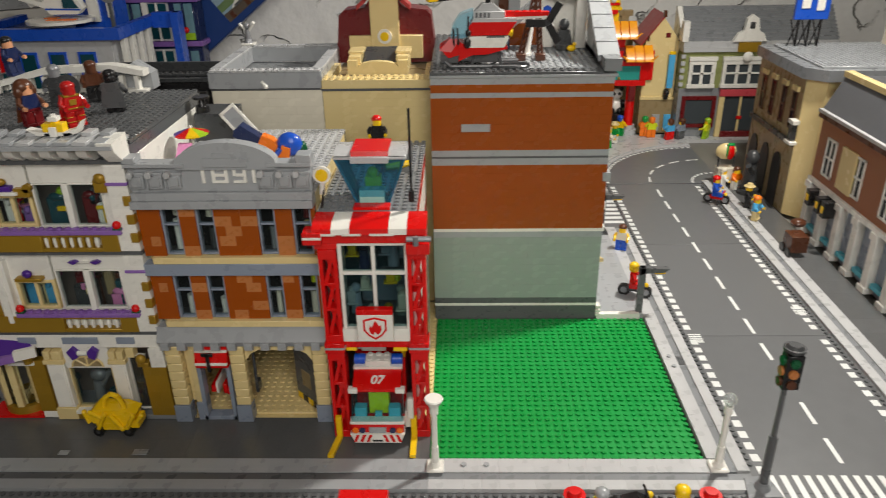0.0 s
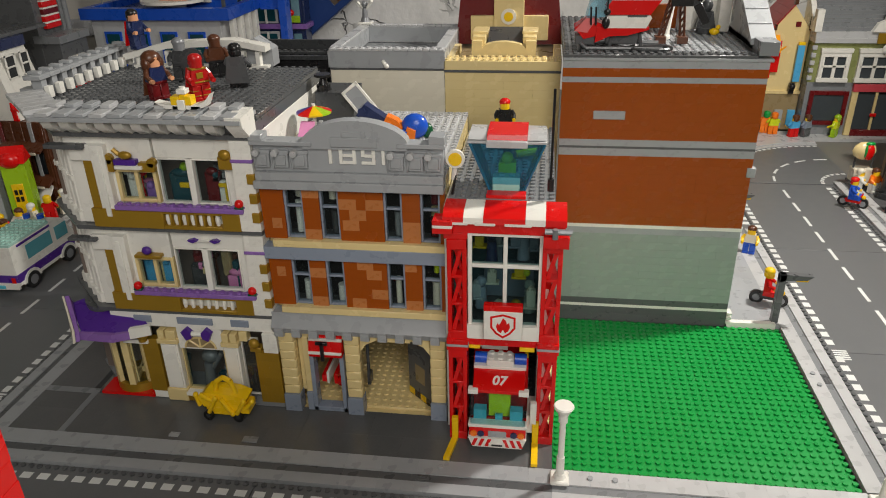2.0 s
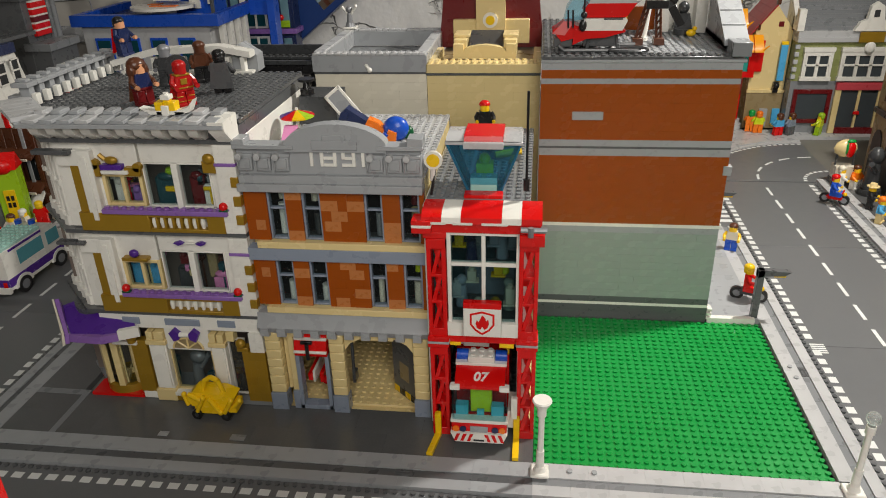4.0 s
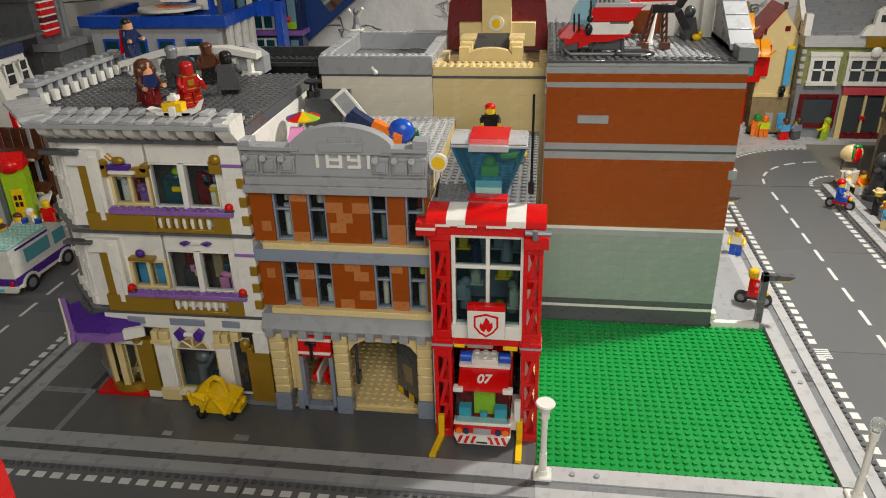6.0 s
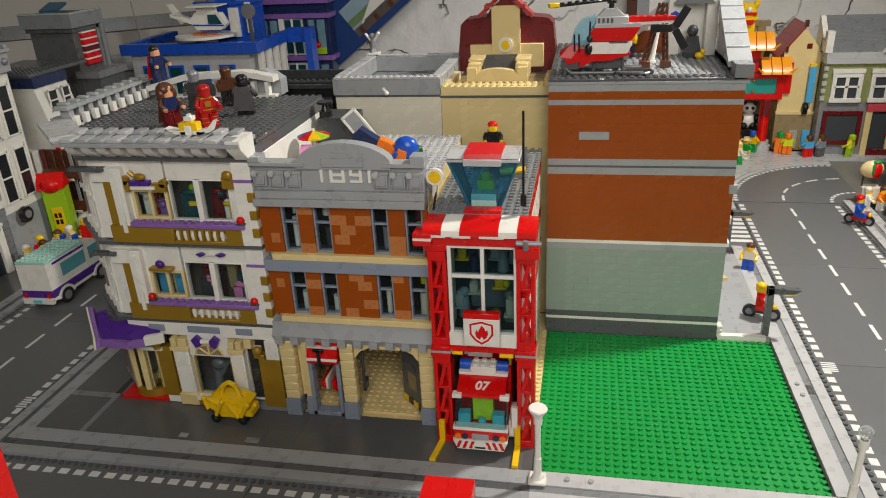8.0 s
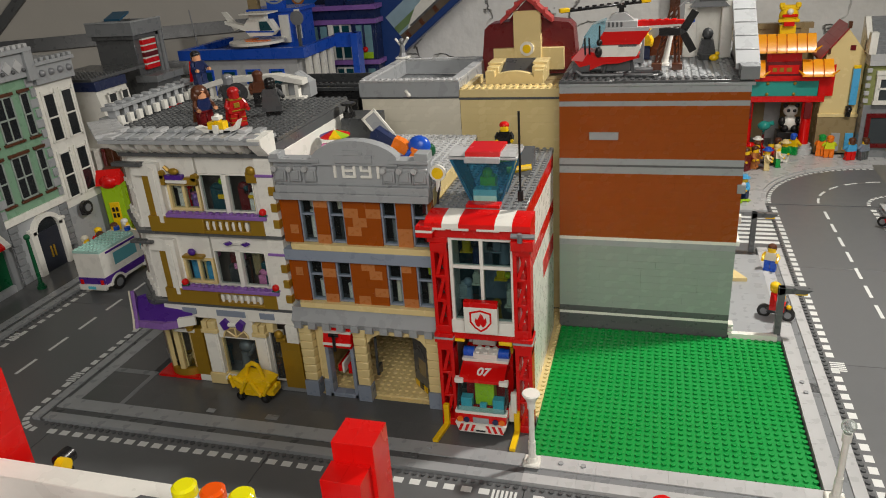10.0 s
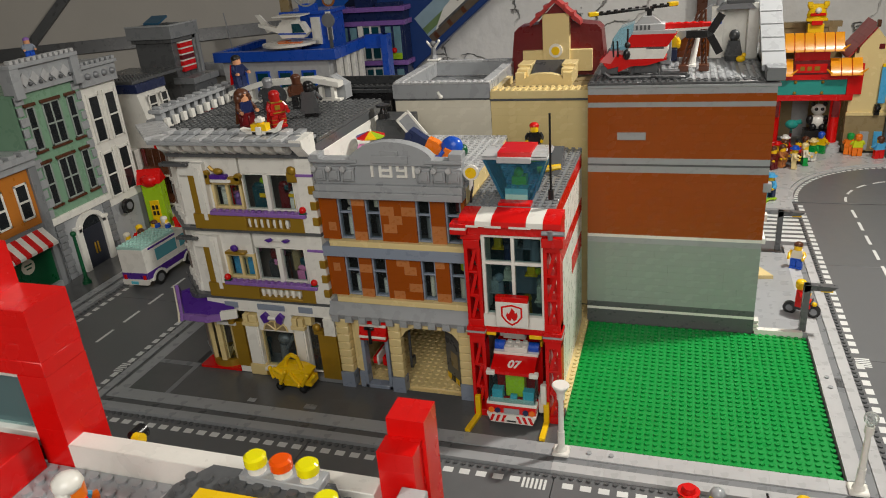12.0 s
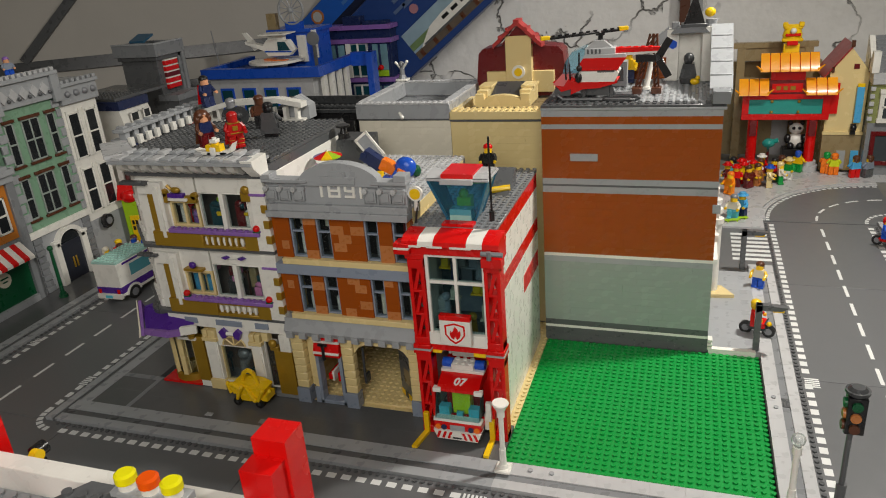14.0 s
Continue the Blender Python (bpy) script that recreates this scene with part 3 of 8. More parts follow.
part("clock_face", B().cyl(-8.2, 52.98, 39.6, 0.7, 0.15, n=14, axis="y"), "yellow", clock)
roof = [(-16.4, 35.2), (-15.6, 42.6), (-14.8, 43.4), (-11.4, 43.8), (-10.4, 45.4), (-6.0, 45.4), (-5.0, 43.8), (-1.6, 43.4), (-0.8, 42.6), (0.0, 35.2)]
part("roof", B().prism(roof, "y", 55, 60), "dark_red", hall, "dark red curved mansard roof")
for sx in (-1, 1):
    for k in range(3):
        x0, z0 = -8.2 + sx * 1.35 * k, 48.2 - 1.25 * k
        part("gable_tile", B().prism([(x0, z0), (x0 + sx * 1.5, z0 - 1.3), (x0 + sx * 1.5, z0 - 2.0), (x0, z0 - 0.8)], "y", 52.6, 55.6).box(x0, x0 + sx * 0.5, 52.5, 55.6, z0 - 0.5, z0 + 0.12), surface("faded_red", lin(170, 50, 48), 0.35), hall)
part("gable_fill", B().prism([(-11.2, 44.2), (-8.2, 47.3), (-5.2, 44.2)], "y", 53.5, 55.4), "dark_red", hall)

# ---- brick house with the date on its parapet ----
fh = thing("date_house", "rust-brown toy fire house with dated grey parapet and tan ground floor", "building", (-22, 18, 0))
part("back_wall", B().box(-31.9, -12.2, 31.2, 32.2, 0.05, 30.3), "dark_grey", fh)
part("side_wall", B().box(-31.95, -31.2, 8.6, 31.2, 0.05, 30.3), "tan", fh)
part("side_wall", B().box(-12.9, -12.2, 8.6, 31.2, 0.05, 30.3), "tan", fh)
for z in (13.4, 22.0):
    part("floor_slab", B().box(-31.2, -12.9, 8.6, 31.2, z, z + 0.4), "dark_grey", fh)
# black sheet close behind the windows stands in for the unlit rooms
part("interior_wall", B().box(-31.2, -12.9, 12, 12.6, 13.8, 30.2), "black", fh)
gaps = ((-29.5, -27.4), (-25.6, -23.5), (-18.7, -16.7), (-14.8, -12.7))
PALE = {21: ((0, -27.4, -25.6), (4, -27.4, -25.6), (3, -31.0, -29.9), (1, -23.5, -21.6), (1, -20.6, -18.7), (2, -22.4, -20.6), (3, -23.2, -21.4), (3, -16.7, -14.8), (4, -16.7, -14.8)),
        12: ((1, -27.4, -25.6), (4, -27.4, -25.6), (1, -31.2, -30.2), (0, -22.0, -20.2), (1, -21.0, -19.3), (3, -20.5, -18.7), (4, -22.8, -21.2), (0, -16.7, -15.4), (4, -16.7, -14.8))}
edges = [-32.0] + [v for g in gaps for v in g] + [-12.2]
for z0, z1, sd in ((14.9, 20.9, 12), (23.2, 29.2, 21)):
    for k in range(0, len(edges), 2):
        for row in range(5):
            a, end, zr = edges[k], edges[k + 1], z1 - 1.2 * (row + 1)
            pale = sorted(p for p in PALE[sd] if p[0] == row and a <= p[1] < end)
            for _, p0, p1 in pale + [(row, end, end)]:
                if p0 - a > 0.05:
                    courses(fh, "x", a, p0, 7.5, 1.0, zr, zr + 1.2, "orange_brown", sd + k + row, lens=(2, 3, 4))
                if p1 > p0:
                    piece("brick", (round(min(p1, end) - p0, 2), 1.0, 1.2), "nougat", fh, (p0, 7.5, zr))
                a = min(p1, end)
    for g in gaps:
        window_unit(fh, g[0], g[1], 7.7, z0 + 0.05, z1, "sand_blue", 1, 2, 0.8, 0.24, split=0.62)
for x, z, r, h, m in ((-28.3, 14.9, 0.5, 2.4, "white"), (-24.3, 14.9, 0.55, 2.0, "white"), (-17.8, 14.9, 0.35, 3.2, "old_white"), (-17.0, 14.9, 0.3, 3.0, "dark_red"), (-13.4, 14.9, 0.6, 3.0, "old_white"), (-13.4, 19.0, 0.4, 0.9, "neon"),
                      (-28.4, 23.4, 0.45, 3.6, "white"), (-28.2, 27.6, 0.5, 1.3, "old_white"), (-24.5, 27.4, 0.5, 1.4, "old_white"), (-24.4, 23.4, 0.5, 2.6, "grille"), (-17.4, 23.4, 0.5, 2.8, "mid_grey"), (-13.5, 23.4, 0.5, 2.2, "dark_red"), (-13.4, 25.8, 0.5, 0.9, "tan"), (-13.4, 27.2, 0.5, 1.4, "dark_red")):
    part("room_item", B().cyl(x, 9.3, z, r, h, n=10), m, fh)
part("cornice", B().box(-32.2, -12.2, 6.6, 8.6, 29.2, 30.1).box(-32.0, -12.2, 6.9, 8.6, 30.1, 31.0), "light_grey", fh)
part("parapet", B().box(-32.0, -12.2, 7.4, 8.6, 31.0, 33.9), "light_grey", fh)
part("parapet_rail", B().box(-32.2, -25.6, 6.8, 8.7, 33.9, 34.35).box(-32.2, -30.8, 6.8, 8.7, 34.35, 35.0), "light_grey", fh)
part("parapet_rail", B().box(-16.8, -12.0, 6.8, 8.7, 33.9, 34.35).box(-13.6, -12.0, 6.8, 8.7, 34.35, 35.2), "light_grey", fh)
cap = [(-26.6, 34.2)] + [(-21.2 + 5.4 * math.cos(math.pi * (1 - k / 14)), 34.5 + 2.1 * math.sin(math.pi * k / 14) ** 1.3) for k in range(15)] + [(-15.8, 34.2)]
part("curved_pediment", B().prism([(-26.6, 33.6)] + cap + [(-15.8, 33.6)], "y", 7.0, 8.5), "light_grey", fh)
part("pediment_step", B().box(-23.6, -18.8, 6.8, 7.6, 33.9, 34.9).box(-22.4, -20.0, 6.8, 7.6, 34.9, 35.5).cyl(-22.2, 7.1, 34.9, 0.3, 0.25).cyl(-20.2, 7.1, 34.9, 0.3, 0.25), "light_grey", fh)
for x in (-31.0, -29.0, -27.0, -17.0, -15.0, -13.2):
    part("bracket", B().box(x - 0.75, x + 0.75, 6.95, 7.5, 31.5, 33.0).box(x - 0.55, x + 0.55, 6.75, 7.2, 31.8, 32.9).box(x - 0.9, x + 0.9, 6.9, 7.5, 33.0, 33.35).box(x - 0.9, x - 0.75, 6.9, 7.5, 31.4, 33.0), "light_grey", fh)
    part("bracket_knob", B().cyl(x - 0.45, 6.3, 33.2, 0.36, 0.7, n=10, axis="y").cyl(x - 0.45, 6.22, 33.2, 0.2, 0.1, n=8, axis="y"), "pale_grey", fh)
for strokes in (((-24.0, -23.65, 32.0, 33.8),),
                ((-22.9, -22.55, 32.0, 33.8), (-21.5, -21.15, 32.0, 33.8), (-22.55, -21.5, 32.0, 32.3), (-22.55, -21.5, 32.75, 33.05), (-22.3, -21.8, 33.5, 33.8)),
                ((-19.5, -19.15, 32.0, 33.8), (-20.6, -20.25, 32.8, 33.8), (-20.25, -19.5, 32.75, 33.05), (-20.6, -19.5, 32.0, 32.3)),
                ((-18.5, -18.15, 32.0, 33.8),)):
    b = B()
    for x0, x1, z0, z1 in strokes:
        b.box(x0, x1, 7.2, 7.45, z0, z1, 0.02)
    part("date_numeral", b, "white", fh)
part("sill", B().box(-31.0, -12.2, 6.9, 8.4, 22.4, 23.2).box(-31.0, -28.6, 6.85, 7.4, 22.75, 23.23), "tan", fh)
part("sill", B().box(-31.0, -12.2, 6.9, 8.4, 14.1, 14.9), "tan", fh)
part("string_course", B().box(-32.2, -12.2, 6.9, 8.5, 20.9, 22.4), "sand_blue", fh, "sand blue string course")
b = B().prism([(6.6, 11.6), (6.2, 12.4), (6.9, 13.5), (6.9, 14.1), (8.5, 14.1), (8.5, 11.6)], "x", -32.3, -12.2)
for k in range(10):
    b.prism([(6.6, 11.2), (6.0, 11.4), (6.0, 12.3), (6.6, 12.4)], "x", -31.9 + 2 * k, -30.9 + 2 * k)
part("ground_cornice", b, "light_grey", fh)
for x0, x1 in ((-32.0, -30.0), (-24.2, -22.3), (-14.2, -12.3)):
    piece("footing", (x1 - x0, 1.6, 2.4), "sand_blue", fh, (x0, 6.6, 0.4))
    for k in range(7):
        piece("brick", (x1 - x0 - 0.1, 1.3, 1.22), "tan", fh, (x0 + 0.05, 6.8, 2.8 + 1.23 * k), c=0.12)
part("lintel", B().box(-30.0, -24.2, 7.3, 8.5, 10.6, 11.6), "tan", fh)
part("jamb", B().box(-29.3, -28.6, 7.3, 8.5, 0.4, 10.6).box(-30.0, -29.3, 7.9, 8.5, 2.8, 10.6), "tan", fh)
part("door_frame", B().box(-28.5, -28.0, 7.0, 8.4, 0.4, 8.6).box(-24.9, -24.4, 7.0, 8.4, 0.4, 8.6).box(-28.5, -24.4, 7.0, 8.4, 0.4, 1.0).box(-29.3, -28.5, 7.0, 8.0, 0.4, 3.0), "sand_blue", fh)
part("awning", B().prism([(6.6, 8.5), (6.4, 9.2), (7.2, 11.2), (7.6, 11.2), (7.6, 8.5)], "x", -28.3, -24.4), "red", fh, "red awning with white stripes")
for z in (9.0, 10.5):
    part("awning_stripe", B().box(-28.32, -24.38, 6.28 + (z - 9) * 0.35, 6.7 + (z - 9) * 0.35, z, z + 0.35), "white", fh)
part("hoist", B().box(-26.8, -26.4, 6.1, 6.4, 8.2, 10.8).box(-27.3, -25.9, 6.1, 6.4, 10.4, 10.8), "black", fh)
part("hose_rack", B().box(-27.9, -27.3, 9, 14, 3.2, 4.2).box(-26.4, -25.9, 9, 13, 3.0, 4.4).ball(-25.6, 9.4, 3.2, 0.6), "red", fh)
part("hose_stripe", B().box(-27.3, -27.0, 9, 14, 3.0, 4.6), "white", fh)
pts = [(-22.3, 11.6), (-22.3, 9.2), (-21.6, 10.2), (-20.2, 10.9), (-16.2, 10.9), (-14.9, 10.2), (-14.2, 9.2), (-14.2, 11.6)]
b = B()
for p, q in zip(pts[1:-2], pts[2:-1]):
    b.prism([p, q, (q[0], 11.6), (p[0], 11.6)], "y", 7.2, 8.4)
part("gate_arch", b, "tan", fh)
part("keystone", B().box(-20.0, -16.4, 7.05, 7.3, 10.75, 11.3), "tan", fh)
part("garage_floor", B().plate(-31.0, -12.9, 8.5, 31, 0.05, 0.42), "tan", fh, "tan studded garage floor")
door = part("garage_door", B().prism([(-14.3, 8.5), (-17.6, 11.6), (-17.3, 11.9), (-14.0, 8.8)], "z", 0.6, 9.4), "dark_grey", fh, "dark grey folded garage door")
for k in range(4):
    part("warning_stripe", B().prism([(-14.34 - 0.82 * k, 8.48 + 0.77 * k), (-15.14 - 0.82 * k, 9.23 + 0.77 * k), (-15.1 - 0.82 * k, 9.27 + 0.77 * k), (-14.3 - 0.82 * k, 8.52 + 0.77 * k)], "z", 0.7, 1.6), "yellow" if k % 2 else "black", door)
part("door_patch", B().prism([(-15.3, 9.36), (-16.6, 10.58), (-16.56, 10.62), (-15.26, 9.4)], "z", 3.2, 5.6), "dark_tan", door)
part("wall_chain", B().tube((-22.0, 9, 4.5), (-22.0, 9.2, 9), 0.2).box(-22.3, -21.9, 9.2, 10.6, 3.0, 4.4), "grille", fh)
part("roof_deck", B().plate(-31.9, -12.2, 8.6, 32, 30.3, 30.7, 8), "pale_grey", fh, "light grey studded roof deck")

# ---- fire station tower ----
fs = thing("fire_station", "red and white toy fire station tower with a glazed front", "building", (-6, 18, 0))
for z0, z1, m in ((0.1, 12.9, "white"), (12.9, 19.3, "white"), (19.3, 21.4, "red"), (21.4, 26.2, "white"), (26.2, 28.4, "red")):
    courses(fs, "y", 5.9, 31.6, -2.1, 1.0, z0, z1, m, int(z0) + 3, lens=(4, 6, 8))
part("red_panel", B().box(-1.12, -1.04, 21, 31, 13.6, 16.2), "red", fs)
part("party_wall", B().box(-12.1, -11.3, 6, 31.6, 0.1, 28.4), "white", fs)
part("back_wall", B().box(-11.3, -2.1, 30.8, 31.6, 0.1, 28.4), "light_grey", fs)
part("floor_slab", B().box(-11.3, -2.1, 5.6, 30.8, 13.0, 13.5), "dark_grey", fs)
part("garage_floor", B().plate(-11.3, -2.1, 8, 30.8, 0.05, 0.3), "dark_grey", fs)
part("inner_wall", B().box(-11.3, -2.1, 15, 15.6, 13.5, 28.3), "deep_teal", fs)
for x, y, z, h in ((-8.8, 9.5, 22.2, 1.8), (-6.9, 10.5, 22.0, 2.4), (-4.9, 9.0, 22.6, 1.4), (-2.9, 10.0, 21.8, 2.2), (-8.9, 7.4, 17.0, 1.6), (-7.3, 8.0, 18.6, 1.2), (-3.0, 7.2, 16.2, 2.0), (-4.4, 8.4, 19.2, 1.0)):
    part("shelf_item", B().box(x - 0.5, x + 0.5, y, y + 0.8, z, z + h, 0.08).cyl(x, y + 0.3, z + h, 0.3, 0.4, n=8).box(x - 0.8, x + 0.8, y - 0.1, y + 1.0, z - 0.25, z), ("light_grey", "yellow", "old_white", "sand_blue")[int(h * 5) % 4], fs)
part("roof_deck", B().plate(-11.8, -1.0, 7, 31.6, 28.4, 28.8), "mid_grey", fs, "grey studded roof deck")


def lattice(x0, z0, z1):
    """A red lattice pillar: two rails with slanting bars."""
    p = part("lattice_pillar", B().box(x0, x0 + 0.45, 3.9, 5.8, z0, z1).box(x0 + 1.55, x0 + 2.0, 3.9, 5.8, z0, z1).box(x0, x0 + 2.0, 3.8, 5.9, z0, z0 + 1.1).box(x0, x0 + 2.0, 3.8, 5.9, z1 - 1.1, z1), "red", fs)
    n = 3
    h = (z1 - z0 - 2.2) / n
    for k in range(n):
        z = z0 + 1.1 + k * h
        b = B().prism([(x0 + 0.4, z + 0.1), (x0 + 0.8, z), (x0 + 1.6, z + h - 0.1), (x0 + 1.2, z + h)], "y", 4.1, 4.5)
        b.prism([(x0 + 1.6, z + 0.1), (x0 + 1.2, z), (x0 + 0.4, z + h - 0.1), (x0 + 0.8, z + h)], "y", 5.2, 5.6)
        b.box(x0 + 0.4, x0 + 1.6, 3.95, 5.7, z + h - 0.18, z + h + 0.18)
        part("lattice_bar", b, "red", p)


for x0 in (-11.6, -2.0):
    lattice(x0, 0.3, 12.6)
    lattice(x0, 13.8, 25.6)
    part("pillar_joint", B().box(x0 - 0.15, x0 + 2.15, 3.5, 6.0, 12.6, 13.1).box(x0 - 0.15, x0 + 2.15, 3.5, 6.0, 13.35, 13.9), "red", fs)
    part("joint_strip", B().box(x0 - 0.2, x0 + 2.2, 3.4, 6.0, 13.1, 13.35), "light_grey", fs)
part("head_beam", B().box(-11.9, 0.1, 3.9, 7.0, 26.3, 27.6).box(-11.9, -9.5, 3.9, 7.0, 25.6, 26.3).box(-1.9, 0.1, 3.9, 7.0, 25.6, 26.3), "red", fs)
for k, m in enumerate((0, 1, 0, 1, 0)):
    w = (2.05, 1.95, 4.1, 1.95, 2.05)[k]
    x0 = -11.9 + sum((2.05, 1.95, 4.1, 1.95, 2.05)[:k])
    sl = [(3.2, 27.6), (3.35, 28.2), (4.2, 28.65), (6.8, 28.78), (6.8, 27.6)]
    part("awning_segment", B().prism(sl, "x", x0 + 0.01, x0 + w - 0.01), "white" if m else "red", fs)
for x0, x1 in ((-11.4, -9.4), (-8.7, -6.7), (-5.8, -3.2)):
    part("edge_light", B().box(x0, x1, 3.1, 3.3, 27.5, 27.75, 0.03), "white", fs)
part("left_lug", B().box(-12.9, -10.9, 3.0, 5.0, 26.5, 27.1).box(-12.9, -10.9, 3.0, 5.0, 27.4, 27.9), "red", fs)
part("left_lug_strip", B().box(-12.9, -10.9, 2.95, 5.0, 27.1, 27.4), "white", fs)
part("right_lug", B().box(-2.0, 0.5, 2.9, 4.4, 25.4, 26.6).tube((-1.9, 3.0, 27.1), (0.6, 3.0, 27.1), 0.28), "red", fs)
part("right_lug_rod", B().tube((-1.9, 2.9, 27.25), (0.7, 2.9, 27.25), 0.3).tube((-0.9, 2.7, 26.6), (-0.9, 2.7, 27.6), 0.3), "silver", fs)
window_unit(fs, -9.5, -1.9, 4.2, 15.2, 26.3, "white", 2, 2, 0.9, 0.42, split=0.66, pane_mat=TOWERGLASS)
part("window_foot", B().box(-9.6, -1.8, 4.0, 5.2, 13.9, 15.6), "white", fs)
part("side_glazing", B().box(-9.62, -9.45, 5.0, 8.4, 15, 25.6), "white", fs)
sign = part("shield_sign", B().box(-7.75, -3.75, 2.8, 3.6, 14.2, 17.6), "white", fs, "white sign with a red shield and flame")
sh = [(-7.05, 17.0), (-5.75, 17.35), (-4.45, 17.0), (-4.45, 15.7), (-5.0, 14.95), (-5.75, 14.45), (-6.5, 14.95), (-7.05, 15.7)]
cx, cz = -5.75, 16.0
b = B()
for p, q in zip(sh, sh[1:] + sh[:1]):
    b.prism([p, q, (cx + (q[0] - cx) * 0.84, cz + (q[1] - cz) * 0.84), (cx + (p[0] - cx) * 0.84, cz + (p[1] - cz) * 0.84)], "y", 2.74, 2.82)
b.prism([(-5.75, 15.5), (-5.95, 15.1), (-6.3, 15.35), (-6.45, 15.85), (-6.3, 16.3), (-6.15, 16.0), (-5.95, 16.4), (-5.75, 16.9), (-5.4, 16.5), (-5.35, 16.15), (-5.1, 16.35), (-5.02, 15.8), (-5.2, 15.35), (-5.5, 15.1)], "y", 2.74, 2.82)
part("shield", b, "red", sign)
cap = part("sign_cap", B().box(-7.75, -3.75, 2.8, 3.6, 17.6, 18.3), "red", fs)
for ob in [sign, cap] + list(sign.children):
    ob.data.transform(Matrix.Translation((0, 0, 0.5 * S)))
part("sign_bracket", B().box(-6.6, -4.9, 3.5, 4.3, 14.6, 17.6), "white", fs)
part("door_beam", B().box(-9.6, -2.0, 4.2, 5.4, 13.0, 13.9), "red", fs)
part("beam_light", B().box(-9.4, -8.2, 4.1, 4.6, 12.6, 13.0), "yellow", fs)
part("beam_light", B().box(-4.0, -2.4, 4.1, 4.6, 12.5, 13.0), "yellow", fs)
for x, y, z, m in ((-6.4, 6.6, 13.6, "old_white"), (-4.6, 6.8, 13.6, "gold"), (-8.4, 8, 15.6, "sand_blue"), (-3.2, 8.6, 15.0, "sand_green"), (-7.4, 9.4, 20.4, "dark_blue"), (-4.0, 9.4, 21, "sand_blue")):
    part("room_item", B().cyl(x, y, z, 0.7, 2.6, r2=0.5).ball(x, y, z + 3.2, 0.6), m, fs)
part("room_item", B().box(-8.6, -2.8, 14, 16.5, 13.6, 18).box(-8, -6.5, 13.6, 14, 18, 21), "sand_blue", fs)
part("room_lamp", B().ball(-3.2, 9, 24.2, 0.5).ball(-3.6, 9, 19.5, 0.45), "neon", fs)
cab = thing("lookout_cabin", "pale blue clear lookout cabin with red and white roof", "cabin", (-6, 11, 28.8))
base, topq = [(-7.7, 9.0), (-4.1, 9.0), (-4.1, 12.4), (-7.7, 12.4)], [(-9.7, 8.2), (-2.2, 8.2), (-2.2, 13.0), (-9.7, 13.0)]
vs = [(x, y, 29.0) for x, y in base] + [(x, y, 34.2) for x, y in topq] + [(x + (0.15 if x < -6 else -0.15), y + (0.15 if y < 10 else -0.15), 29.1) for x, y in base] + [(x + (0.15 if x < -6 else -0.15), y + (0.15 if y < 10 else -0.15), 34.2) for x, y in topq]
fc = [(i, (i + 1) % 4, (i + 1) % 4 + 4, i + 4) for i in range(4)] + [(8 + i, 12 + i, 12 + (i + 1) % 4, 8 + (i + 1) % 4) for i in range(4)] + [(4 + i, 4 + (i + 1) % 4, 12 + (i + 1) % 4, 12 + i) for i in range(4)] + [(0, 8, 9, 1), (1, 9, 10, 2), (2, 10, 11, 3), (3, 11, 8, 0)]
part("glazing", B().add(vs, fc), CABGLASS, cab)
for i in range(4):
    part("glazing_bar", B().tube((*base[i], 29.0), (*topq[i], 34.2), 0.12, 6), surface("blue_bar", lin(40, 108, 142), 0.2), cab)
part("roof", B().box(-9.9, -2.0, 8.1, 13.2, 34.2, 34.5), "pale_grey", cab)
part("roof_lip", B().box(-8.0, -3.9, 7.7, 8.1, 33.9, 34.6), "pale_grey", cab)
part("roof_centre", B().prism([(8.1, 34.6), (8.3, 35.1), (12.9, 35.1), (13.2, 34.6)], "x", -7.95, -3.95), "red", cab, "red roof centre")
for xa, xb in ((-9.8, -7.97), (-3.93, -2.1)):
    part("roof_wing", B().prism([(8.2, 34.6), (8.8, 34.9), (12.4, 34.9), (13.0, 34.6)], "x", xa, xb), "pale_grey", cab)
part("desk", B().box(-7.4, -4.6, 8.9, 10.4, 28.9, 30.4).studs(-7.0, -5.0, 9.1, 10.1, 30.4, 8), "aqua", cab)
part("seat", B().box(-6.9, -5.1, 10.6, 12.0, 29.6, 31.4).ball(-6, 10.8, 31.9, 0.65).tube((-7.6, 11, 33.2), (-3.4, 11.2, 33.4), 0.3), "neon", cab)
part("red_base", B().box(-7.9, -3.9, 7.0, 8.4, 28.8, 29.2), "red", cab)
mast = thing("radio_mast", "thin black radio mast on the station roof", "antenna", (-1.5, 7.2, 29.9))
part("rod", B().tube((-1.5, 7.2, 29.9), (-1.5, 7.2, 40.0), 0.13), "black", mast)
part("socket", B().cyl(-1.5, 7.2, 29.8, 0.32, 1.2), "black", mast)
mast = thing("radio_mast", "thin black radio mast on the station roof", "antenna", (-11.4, 7.4, 28.8))
part("rod", B().tube((-11.4, 7.4, 28.8), (-10.6, 7.4, 33.6), 0.14), "black", mast)
sp = thing("spot_lamp", "round yellow and white spot lamp beside the cabin", "lamp", (-11.6, 8.2, 30.7))
part("ring", B().cyl(-11.0, 7.0, 32.9, 0.95, 0.4, n=16, axis="y").tube((-11.2, 7.6, 30.6), (-11.0, 7.3, 32.4), 0.3), "white", sp)
part("lens", B().cyl(-11.0, 6.9, 32.9, 0.68, 0.2, n=16, axis="y"), "yellow", sp)
figure((-7.2, 27.4, 29.4), 8, "black", "black", "yellow", "red", "black-clad toy firefighter with a red helmet on the roof", scale=0.95)
